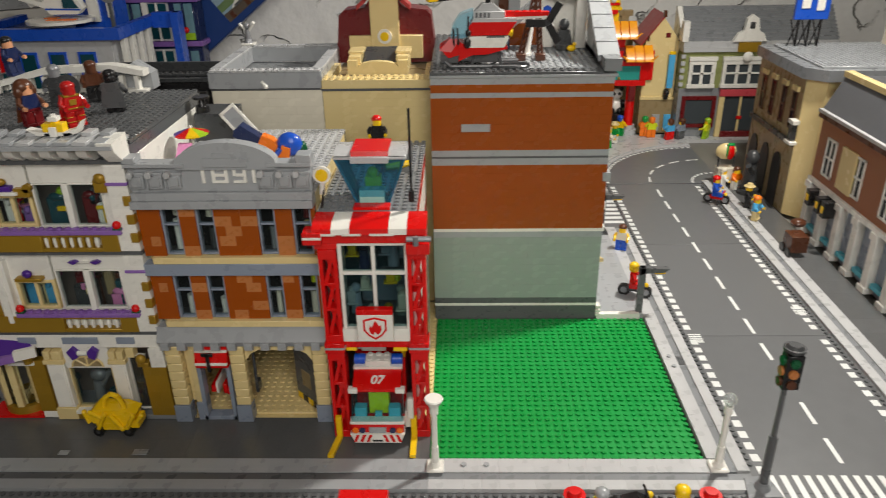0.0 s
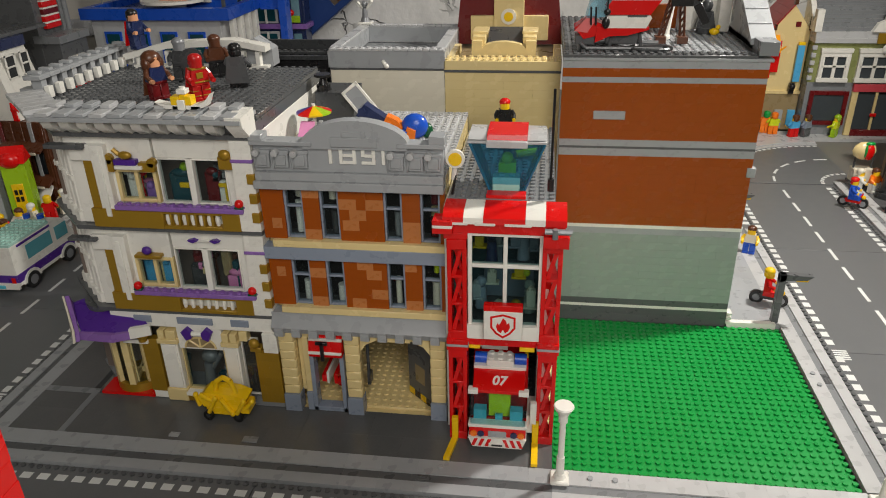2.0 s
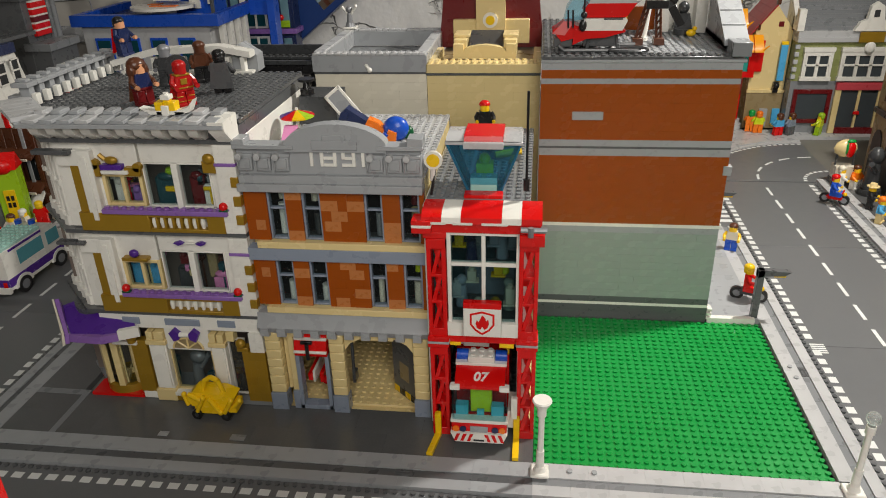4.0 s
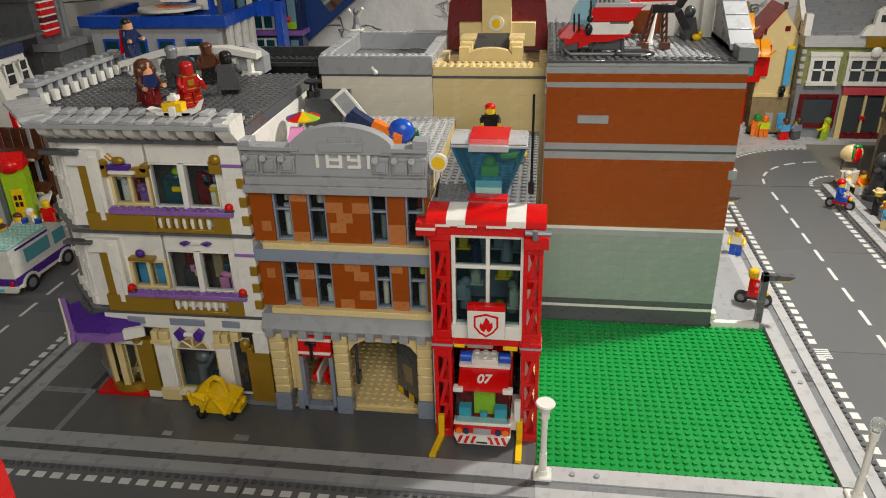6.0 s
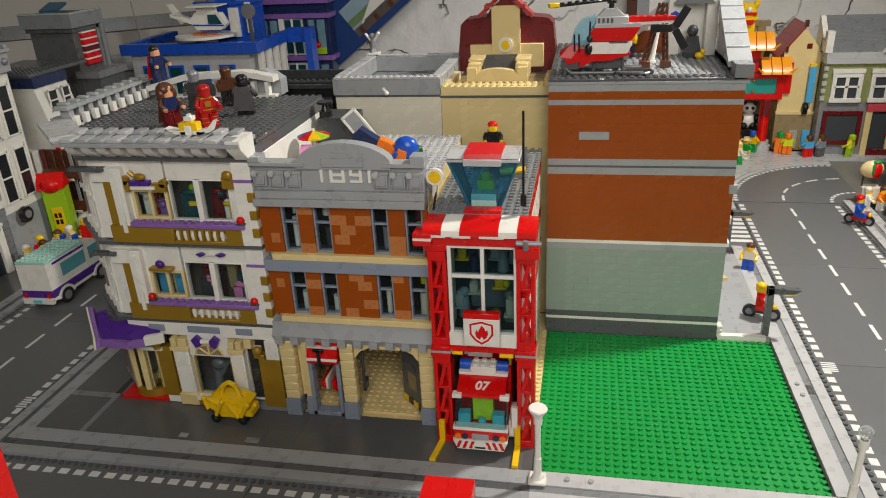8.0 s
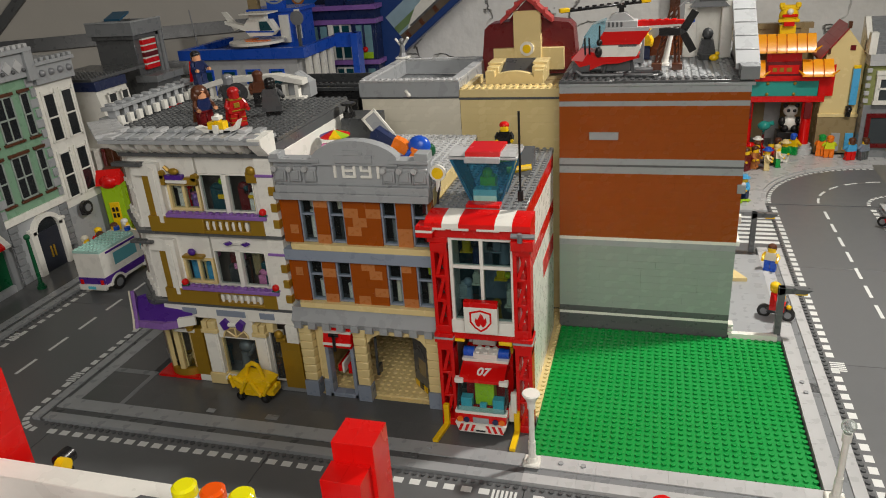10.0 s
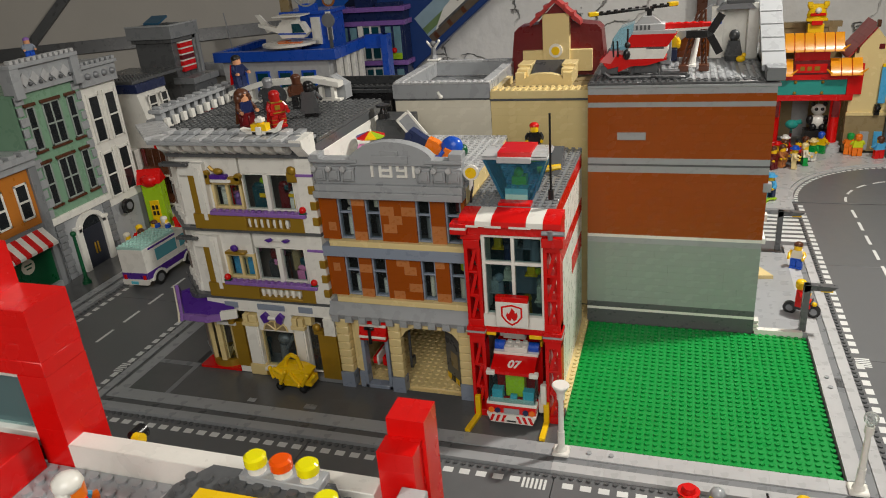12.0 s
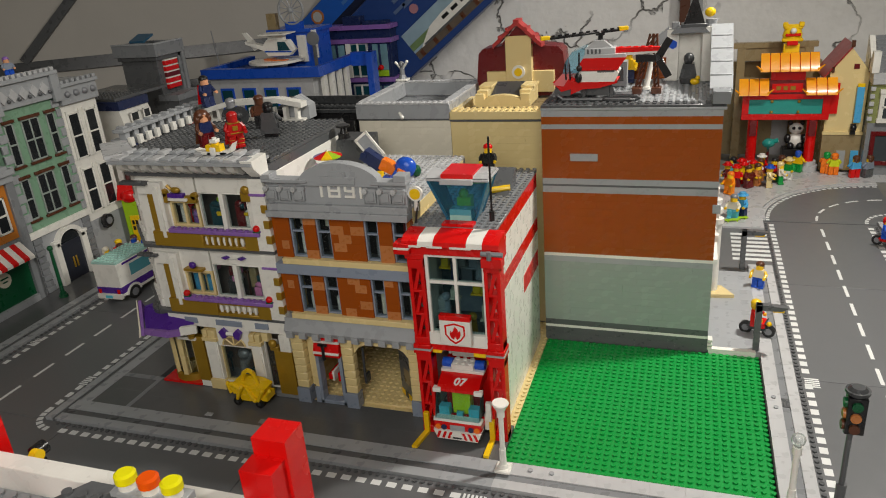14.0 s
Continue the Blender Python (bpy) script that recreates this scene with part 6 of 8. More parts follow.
part("wall", B().box(-118, -103.5, 46.6, 56.8, 10.5, 36), LW, lw)
part("ground_floor", B().box(-118, -103.6, 46.6, 56.8, 0.4, 10.5), "light_grey", lw)
for z in (12.2, 24.2):
    for y in (47.8, 52.6):
        part("window_recess", B().box(-103.5, -103.1, y - 0.4, y, z, z + 10.4).box(-103.5, -103.1, y + 3.2, y + 3.6, z, z + 10.4), "white", lw)
        side_window(lw, -103.5, y, y + 3.2, z, z + 9.8, "white", 1, 0.35)
part("cornice", B().box(-118, -102.5, 46.6, 57.0, 36.0, 39.6).box(-118, -101.9, 46.6, 57.2, 39.6, 40.3), "light_grey", lw)
for k in range(7):
    part("cresting", B().box(-103.0, -102.0, 47 + 1.5 * k, 47.8 + 1.5 * k, 40.3, 41.0), "light_grey", lw)
for k in range(4):
    part("cornice_ball", B().ball(-102.4, 48.4 + 2.4 * k, 38.0, 0.7), "silver", lw)
lb = thing("corner_shop", "orange toy corner shop with dark green front and striped awning", "building", (-110, 22, 0))
part("wall", B().box(-118, -103.5, 6, 30.2, 14, 25), surface("shop_orange", lin(196, 120, 40), 0.3), lb)
part("cornice", B().box(-118, -102.6, 5.8, 30.4, 25, 26.4).box(-118, -102.0, 5.6, 30.5, 26.4, 27.6), "light_grey", lb)
for k in range(8):
    part("cresting", B().box(-104, -102, 6.4 + 3 * k, 8.2 + 3 * k, 27.6, 28.3), "light_grey", lb)
part("grey_pier", B().box(-104.5, -102.9, 28.6, 30.4, 0.4, 25), "mid_grey", lb)
part("shop_front", B().box(-118, -103.5, 6, 28.6, 1.8, 12), "deep_green", lb, "dark green shop front")
part("shop_step", B().box(-118, -102.8, 6, 28.6, 0.4, 1.8), "light_grey", lb)
part("grey_band", B().box(-118, -103.3, 6, 28.6, 12, 14), "mid_grey", lb)
for y in (12.0, 19.0, 24.6):
    side_window(lb, -103.5, y, y + 3.0, 15.6, 22.6, "white", 1, 0.4)
for k in range(17):
    part("awning_strip", B().prism([(-103.4, 13.4), (-100.4, 10.6), (-100.4, 10.1), (-103.4, 12.6)], "y", 6 + 1.3 * k, 7.28 + 1.3 * k), "red" if k % 2 else "white", lb)
part("sign_oval", B().cyl(-103.5, 22.5, 7.4, 1.5, 0.2, n=14, axis="x"), "old_white", lb)
part("sign_bars", B().box(-103.35, -103.22, 21.6, 23.4, 7.6, 7.9).box(-103.35, -103.22, 21.9, 23.1, 6.9, 7.2), "deep_green", lb)
dl = thing("drain_pole", "dark green toy lamp post at the kerb", "lamp post", (-99.0, 30.6, 0.4))
part("foot", B().cyl(-99.0, 30.6, 0.42, 0.9, 0.6).cyl(-99.0, 30.6, 1.0, 0.6, 0.6), "deep_green", dl)
part("post", B().cyl(-99.0, 30.6, 1.6, 0.38, 9.0, r2=0.3), "deep_green", dl)
part("head", B().ball(-99.0, 30.6, 11.0, 0.6), "deep_green", dl)
wb = thing("white_blue_house", "white toy house with a dark blue roof edge", "building", (-112, 76, 0))
part("base_wall", B().box(-122, -108.1, 62.6, 84, 0.4, 18.3), "white", wb)
part("wall", B().prism([(-122, 18.3), (-102.6, 18.3), (-105.5, 31), (-122, 31)], "y", 64.8, 75), "white", wb)
part("roof_edge", B().box(-116.0, -105.0, 64.6, 75, 31, 33.0), "dark_blue", wb)
part("roof", B().box(-122, -106, 65, 84, 33.0, 33.7).studs(-121, -106, 65, 74, 33.7, 6), "dark_grey", wb)
side_window(wb, -104.4, 67, 70, 25.6, 30.2, "white", 1, 0.35)
side_window(wb, -104.4, 71.4, 74, 25.6, 30.2, "white", 1, 0.35)
figure((-103.5, 65.6, 18.25), 90, "red", "red", "red", "dark_blue", "red toy figure clinging to a ledge", scale=1.1)
lim = thing("lime_playhouse", "lime green toy playhouse with red roof and yellow door", "playhouse", (-107, 59.0, 0.4))
part("wall", B().box(-109.5, -104.2, 57.6, 62, 0.4, 10.2), "lime", lim)
part("roof", B().prism([(57.0, 10.2), (62.6, 10.2), (59.6, 12.6)], "x", -110.4, -103.9).ball(-107.2, 58.0, 10.6, 2.6, 1.4, 1.2), "red", lim)
dw = part("door", B().box(-108.2, -105.6, 57.45, 57.65, 0.6, 7.0), "yellow", lim)
for k in range(4):
    part("door_pane", B().box(-107.8 + 1.0 * (k % 2), -107.1 + 1.0 * (k % 2), 57.35, 57.48, 4.2 + 1.1 * (k // 2), 5.0 + 1.1 * (k // 2)), "black", dw)
lim.matrix_basis = pose(-100.6 * S, 57.0 * S, 0.45 * S, 0, 0, 20) @ Matrix.Diagonal((0.8, 0.8, 1.25, 1.0))
for k, (x, y, a, c) in enumerate(((-98.2, 52, "white", "white"), (-99.8, 49, "brown", "red"), (-97.6, 47, "dark_red", "brown"), (-99.4, 44.6, "white", "old_white"), (-97.4, 54.6, "white", "old_white"), (-96.8, 58.6, "red", "red"), (-95.8, 62, "old_white", "old_white"))):
    figure((x, y, 0.45), 40 * k, a, c, "flesh", ("brown", "yellow", "brown", "old_white", "white", "yellow", "white")[k], "small toy pedestrian on the far pavement", group="toy pedestrians")
sw = thing("barrow_wheel", "black and silver wheel of a toy barrow", "wheel", (-101.2, 48.2, 8))
part("tyre", B().cyl(-102.8, 50.2, 9.6, 1.5, 0.9, n=18, axis="x"), "black", sw)
part("rim", B().cyl(-102.1, 50.2, 9.6, 0.8, 0.4, n=16, axis="x"), "silver", sw)
part("bracket", B().box(-103.5, -102.0, 49.6, 50.8, 8.0, 8.6), "black", sw)
ml = thing("mill_front", "dark brown toy barn front with white beams", "building", (-103, 74, 0.4))
part("wall", B().box(-108.0, -98.0, 64.5, 84, 0.4, 18.2), "brown", ml)
for k in range(5):
    part("timber", B().box(-98.05, -97.7, 65 + 4 * k, 66 + 4 * k, 0.4, 18.2), "light_grey" if k == 1 else "brown", ml)
    part("front_timber", B().box(-107.5 + 2.1 * k, -106.7 + 2.1 * k, 64.2, 64.5, 0.4, 18.2), "light_grey" if k == 3 else "dark_red" if k == 0 else "brown", ml)
for z in (6.0, 13.0):
    part("stripe_awning", B().prism([(64.5, z + 1.4), (62.2, z), (62.2, z - 0.5), (64.5, z + 0.6)], "x", -107.5, -98.5), "brown", ml)
    part("awning_edge", B().box(-103.6, -99.4, 62.0, 62.3, z - 0.7, z - 0.2), "old_white", ml)
for x in (-105.5, -101.6):
    part("dark_opening", B().box(x, x + 2.2, 64.3, 64.52, 7.6, 12.0), DARKGLASS, ml)
part("ramp", B().prism([(58.5, 0.5), (64.2, 5.4), (64.2, 4.8), (59.5, 0.5)], "x", -101.5, -99), "white", ml)

# ambulance van
VANGLASS = surface("van_window", lin(90, 160, 172), 0.12, 0.1, 0.0, dust=0.03)
vn = thing("ambulance_van", "white toy ambulance van with purple trim driving away", "van", (-86.6, 35, 0), rz=-6)
part("body", B().box(-90.4, -83.4, 30.2, 39.0, 1.6, 8.4), "white", vn)
part("body_roof", B().plate(-90.4, -83.4, 30.2, 39.0, 8.4, 8.9), "aqua", vn, "pale aqua studded roof")
part("cab", B().prism([(39.0, 1.6), (44.4, 1.6), (44.4, 4.4), (42.0, 8.0), (39.0, 8.4)], "x", -90.2, -83.6), "white", vn)
part("windscreen", B().prism([(44.2, 4.8), (42.2, 7.7), (42.0, 7.5), (43.9, 4.7)], "x", -89.8, -84.0), BLUEGLASS, vn)
for x in (-83.44, -90.46):
    part("side_window", B().box(x, x + 0.1, 33.2, 38.8, 4.9, 7.3), VANGLASS, vn)
    part("door_window", B().box(x + 0.02, x + 0.08, 39.8, 42.6, 4.9, 7.2), VANGLASS, vn)
    part("purple_trim", B().box(x, x + 0.12, 30.2, 44.3, 2.2, 3.6).box(x, x + 0.12, 31.6, 39, 7.8, 8.2), "purple", vn)
part("tail_trim", B().box(-90.4, -83.4, 30.08, 30.22, 2.3, 3.6), "purple", vn)
part("rear_bumper", B().box(-90.4, -83.4, 29.8, 30.4, 1.2, 2.3), "white", vn)
for x in (-90.0, -84.6):
    part("tail_light", B().box(x, x + 0.8, 29.95, 30.15, 2.2, 3.2), "red", vn)
part("plate", B().box(-88.0, -86.0, 29.7, 29.85, 1.4, 2.0), "azure", vn)
part("beacon", B().cyl(-88.4, 39.6, 9.0, 0.6, 0.7).cyl(-85.4, 39.6, 9.0, 0.6, 0.7), "blue", vn)
for x in (-90.7, -83.9):
    for y in (33.0, 41.6):
        w = part("wheel", B().cyl(x, y, 1.45, 1.4, 0.8, n=18, axis="x"), "black", vn)
        part("rim", B().cyl(x - 0.06, y, 1.45, 0.8, 0.92, n=14, axis="x"), "silver", w)
        part("arch", B().prism([(y + 1.9 * math.cos(math.pi * k / 8), 1.5 + 1.8 * math.sin(math.pi * k / 8)) for k in range(9)], "x", x + 0.3, x + 0.75), "white", vn)

vn.matrix_basis = pose(-86.0 * S, 35.6 * S, 0, 0, 0, -6) @ Matrix.Diagonal((0.8, 1.1, 1.0, 1.0))

# ---- behind: grey tower, blue station, purple house, boxes, boards ----
gt = thing("grey_tower", "dark grey toy tower with a red and white vent", "tower", (-113, 94, 0))
part("shaft", B().box(-122.0, -111.0, 88, 97, 0.2, 33), "dark_grey", gt)
part("lower_shaft", B().box(-111.0, -106.6, 88, 98, 0.2, 28.6), "dark_grey", gt)
part("collar", B().box(-122.4, -110.2, 87.2, 98, 39.0, 40.0).box(-121.8, -110.8, 87.8, 97.4, 33, 39.0), "dark_grey", gt)
part("crown", B().box(-123, -109.6, 86.6, 87.6, 40, 43.0).box(-123, -122.0, 87.6, 98.4, 40, 43.0).box(-110.6, -109.6, 87.6, 98.4, 40, 43.0).box(-122.0, -110.6, 97.4, 98.4, 40, 43.0), "mid_grey", gt)
part("crown_coping", B().box(-123.1, -109.5, 86.5, 87.7, 43.0, 43.35).box(-110.7, -109.5, 87.7, 98.5, 43.0, 43.35), "light_grey", gt)
part("crown_floor", B().box(-122.0, -110.6, 87.6, 97.4, 40, 40.5), "dark_grey", gt)
for k in range(5):
    part("vent_slat", B().box(-110.8, -109.9, 89.9, 95.1, 31.4 + 1.5 * k, 32.5 + 1.5 * k), "dark_red" if k == 2 else "red", gt)
    part("vent_edge", B().box(-110.8, -109.8, 89.9, 95.1, 32.5 + 1.5 * k, 32.85 + 1.5 * k), "white", gt)
    part("vent_slat", B().box(-106.7, -105.9, 89.9, 95.1, 18.0 + 1.5 * k, 19.1 + 1.5 * k), "red", gt)
    part("vent_edge", B().box(-106.7, -105.8, 89.9, 95.1, 19.1 + 1.5 * k, 19.45 + 1.5 * k), "white", gt)
part("vent_pipe", B().box(-110.9, -110.2, 96.0, 97.0, 30, 40).cyl(-110.0, 97.6, 24.0, 0.6, 16, n=10), "mid_grey", gt)
part("ledge", B().box(-112.2, -106.0, 87.4, 98.6, 28.6, 30.2), "mid_grey", gt)
part("blue_board", B().prism([(88.6, 43.4), (92.6, 44.8), (92.6, 45.3), (88.6, 43.9)], "x", -118.6, -114.0), surface("steel_blue", lin(36, 84, 112), 0.3), gt)
ps = thing("blue_station", "blue toy police station with white columns and a roof deck", "building", (-92, 126, 0))
part("wall", B().box(-116, -82, 116, 140, 0.2, 29.4), "pale_grey", ps)
part("roof_rim", B().box(-118, -79, 114.6, 117, 29.4, 32.2).box(-118, -116, 117, 142, 29.4, 32.2).box(-81, -79, 117, 142, 29.4, 32.2), "blue", ps, "bright blue roof rim")
part("roof", B().box(-116, -81, 117, 142, 29.4, 30.4), "dark_blue", ps)
for x in (-113, -105.6, -98.2, -90.8):
    w = part("window", B().box(x, x + 4.6, 115.7, 116.05, 15.5, 26.5), "blue", ps)
    part("pane", B().box(x + 0.6, x + 4.0, 115.6, 115.75, 16.1, 25.9), surface("teal_pane", lin(20, 70, 80), 0.12, dust=0.02), w)
for k in range(4):
    part("column", B().box(-80.6, -79.4, 118 + 5 * k, 120 + 5 * k, 12, 29.4), "white", ps)
part("blue_wing", B().box(-82, -79.8, 117, 141, 0.2, 14).box(-79, -72, 136, 138, 29, 33).box(-73.6, -71.6, 135, 139, 0.2, 33), "blue", ps)
part("tower_block", B().box(-101, -86, 128, 138, 30.4, 40.4).box(-101.6, -85.4, 127.4, 139, 40.4, 41.4), "blue", ps)
for x0, x1, z0, z1 in ((-100.4, -98.4, 35, 39.6), (-91.6, -88.8, 32, 39.6), (-86.6, -85.2, 33, 41)):
    part("tower_panel", B().box(x0, x1, 127.2, 128.05, z0, z1), "white", ps)
ring = B()
for k in range(24):
    a0, a1 = math.pi * k / 12, math.pi * (k + 1) / 12
    ring.tube((-92.5 + 4.0 * math.cos(a0), 127.8, 46.8 + 4.0 * math.sin(a0)), (-92.5 + 4.0 * math.cos(a1), 127.8, 46.8 + 4.0 * math.sin(a1)), 0.35, 6)
    if k % 2:
        ring.tube((-92.5, 127.8, 46.8), (-92.5 + 4.0 * math.cos(a0), 127.8, 46.8 + 4.0 * math.sin(a0)), 0.18, 6)
part("radar_dish", ring.ball(-92.5, 127.6, 46.8, 0.9), "light_grey", ps)
part("round_mirror", B().cyl(-82.0, 119, 39.4, 1.9, 0.6, n=18, axis="y").cyl(-82.0, 118.9, 39.4, 1.4, 0.2, n=16, axis="y"), "silver", ps)
part("mirror_post", B().box(-82.4, -81.6, 119.2, 120, 30.4, 38), "dark_grey", ps)
part("radar_base", B().box(-95, -90, 127.6, 130, 41.4, 43.4), "blue", ps)
part("brown_crate", B().box(-101.2, -98.2, 128, 130, 41.4, 46), "dark_tan", ps)
part("aerial", B().tube((-112.6, 117, 33), (-113.4, 117, 43), 0.18), "silver", ps)
pl = thing("toy_plane", "white and orange toy police aircraft on a round pad", "aircraft", (-97, 121, 30.4))
part("pad", B().cyl(-96, 121.5, 33.0, 8.0, 0.7, n=22).cyl(-96, 121.5, 30.4, 3.0, 2.6), "white", pl)
part("pad_mark", B().box(-98, -91, 118, 120, 33.7, 33.9).box(-100, -97, 121, 124, 33.7, 33.9), "orange", pl)
part("fuselage", B().prism([(-104.6, 38.4), (-98.6, 36.4), (-97.4, 34.9), (-90.6, 34.9), (-88.8, 36.4), (-90.6, 39.2), (-97.4, 39.4), (-98.8, 37.8), (-104.6, 39.2)], "y", 119.8, 122.2), "white", pl)
part("cockpit", B().prism([(-93.8, 36.4), (-90.0, 36.4), (-91.4, 38.8), (-93.8, 38.8)], "y", 119.6, 122.4), "deep_teal", pl)
part("blue_line", B().prism([(-98.4, 36.0), (-89.6, 35.8), (-89.6, 36.2), (-98.4, 36.4)], "y", 119.7, 122.3), "blue", pl)
part("engine_top", B().box(-97.0, -92.0, 120, 122, 39.2, 40.8).box(-98.6, -90.0, 117.6, 124.4, 40.8, 41.2), "white", pl)
part("tail", B().prism([(-105.6, 41.6), (-104.2, 41.6), (-100.4, 37.2), (-102.4, 36.4)], "y", 120.6, 121.4), "white", pl)
pp = thing("purple_house", "navy and lavender toy house with large windows", "building", (-82, 156, 0))
part("wall", B().box(-95, -72, 152, 157.4, 0.2, 38), "dark_blue", pp)
for z0, z1 in ((21.4, 22.8), (33.8, 35.2), (38.0, 39.4)):
    part("floor_band", B().box(-95.8, -71.2, 150.8, 157.5, z0, z1), "lavender", pp)
part("roof_lump", B().box(-88, -82, 152, 156, 39.2, 42).box(-81, -73, 151.6, 156, 39.2, 40.4), "dark_blue", pp)
SEA = surface("sea_pane", lin(112, 150, 162), 0.1, 0.25, dust=0.02)
for z in (9.6, 22.9):
    for x in (-94, -86.5, -79):
        w = part("window", B().box(x, x + 6.4, 151.6, 152.05, z, z + 11), "pale_grey" if x == -86.5 else "dark_blue", pp)
        for px, pw in ((x + 0.6, 2.1), (x + 3.4, 2.4)):
            part("pane", B().box(px, px + pw, 151.45, 151.62, z + 0.6, z + 10.4), SEA if x != -86.5 else surface("teal_pane", lin(20, 70, 80), 0.12, dust=0.02), w)
        part("mullion", B().box(x + 2.75, x + 3.35, 151.2, 151.7, z, z + 10.8), "white" if x == -86.5 else "dark_blue", w)
        if x != -86.5:
            part("flower_box", B().box(x + 0.6, x + 5.8, 151.0, 151.45, z + 0.3, z + 2.2), "lime" if z > 20 else "olive", w)
part("flower", B().ball(-75.6, 150.9, 26.0, 0.9).ball(-77.0, 150.9, 25.6, 0.6), "red", pp)
part("column", B().box(-87.6, -86.0, 150.9, 151.7, 22.9, 33.8), "white", pp)


def carton(label, cx, cz, w, h, tilt, y, mats):
    t = thing("toy_carton", label, "box", (cx, y, 0))
    m = Matrix.Translation((cx, y + 3, cz)) @ Matrix.Rotation(radians(tilt), 4, "Y")
    part("carton", B().box(-w / 2, w / 2, -3, 3, -h / 2, h / 2, 0.3).turn(m), mats, t)
    return t, m


rnd = random.Random(8)
ct, m = carton("long dark blue toy train carton leaning on the wall", -57.2, 47.9, 28, 120, 52, 158, surface("carton_navy", lin(30, 62, 124), 0.35))
part("sky_print", B().box(2.2, 12.0, -3.12, -2.9, -18.7, 57).turn(m), surface("sky_print", lin(150, 176, 190), 0.4, 0.25, scale=20), ct)
part("meadow_print", B().box(6.4, 8.6, -3.2, -3.08, -18.6, 57).turn(m), surface("meadow_print", lin(104, 128, 84), 0.4, 0.3, scale=40), ct)
part("track_print", B().box(9.4, 12.0, -3.2, -3.08, -18.6, 57).turn(m), surface("track_print", lin(92, 80, 68), 0.4, 0.4, scale=40), ct)
part("train_body", B().prism([(9.6, -15.4), (9.0, -14.6), (6.2, -9), (5.6, -3), (5.5, 44), (9.6, 44)], "y", -3.3, -3.15).turn(m), "white", ct)
part("train_skirt", B().box(9.1, 9.8, -3.4, -3.25, -14, 44).turn(m), "dark_grey", ct)
for k in range(12):
    part("train_window", B().box(6.6, 7.7, -3.4, -3.25, -4 + 4 * k, -1.4 + 4 * k).turn(m), "black", ct)
    part("sleeper_print", B().box(9.9, 11.8, -3.28, -3.15, -17 + 6 * k, -15.6 + 6 * k).turn(m), "brown", ct)
for k in range(26):
    a, c = rnd.uniform(-8, 0), rnd.uniform(-24, 50)
    part("block_print", B().box(a, a + rnd.uniform(0.8, 2.0), -3.12, -2.9, c, c + rnd.uniform(1, 5)).turn(m), surface("block_print", lin(84, 104, 140), 0.4), ct)
part("round_badge", B().cyl(-1.2, -3.3, -9.4, 1.5, 0.3, n=16, axis="y").turn(m), surface("badge_print", lin(170, 120, 130), 0.35), ct)
ct, m = carton("bright blue toy carton with a yellow edge leaning behind", -80.9, 47.0, 25, 120, 52, 164.4, surface("carton_blue", lin(24, 92, 188), 0.35))
# shade of the gap between two cartons, painted as a dark strip
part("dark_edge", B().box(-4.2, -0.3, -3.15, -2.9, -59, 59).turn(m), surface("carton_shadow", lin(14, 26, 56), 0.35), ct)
part("yellow_edge", B().box(-0.3, 3.0, -3.2, -2.9, -50, 55).turn(m), "yellow", ct)
for k in range(5):
    part("picture", B().box(0.3, 2.6, -3.35, -3.15, -19 + 9 * k, -13 + 9 * k).turn(m), "pale_grey", ct)
    part("picture_mark", B().box(0.8, 2.0, -3.42, -3.3, -18 + 9 * k, -15 + 9 * k).turn(m), "sand_blue", ct)
for k in range(12):
    a, c = rnd.uniform(-9, -5.5), rnd.uniform(-12, 40)
    part("block_print", B().box(a, a + rnd.uniform(0.8, 1.8), -3.12, -2.9, c, c + rnd.uniform(1, 4)).turn(m), surface("block_print_pale", lin(70, 120, 190), 0.4), ct)
badge = part("round_badge", B().cyl(-9.3, -3.3, -20.8, 2.4, 0.3, n=18, axis="y").turn(m), "nougat", ct)
part("badge_ring", B().cyl(-9.3, -3.4, -20.8, 1.7, 0.15, n=16, axis="y").turn(m), "pale_grey", badge)

board = surface("grey_board", lin(172, 168, 161), 0.7, 0.1, 0.3, scale=8)
slant = Matrix.Translation((-150, 128, 0)) @ Matrix.Rotation(radians(33), 4, "Z") @ Matrix.Rotation(radians(-14), 4, "X")
bw = thing("wall_northwest", "grey sloping attic boards with dark battens", "wall", (-150, 128, 0), kind="structure")
part("board", B().box(-110, 66, 0, 3, -40, 150, 0.3).turn(slant), board, bw)
part("batten", B().box(-110, 66, -1.2, 0.2, 33, 37).turn(slant), "grille", bw)
part("batten", B().box(-110, 66, -1.6, 0.2, 21, 26).turn(slant), "grille", bw)
bt = Matrix.Translation((-36, -0.6, 37)) @ Matrix.Rotation(radians(44), 4, "Y")
part("batten", B().box(-1.4, 1.4, -0.8, 0.8, 0, 120).turn(slant @ bt), "grille", bw)

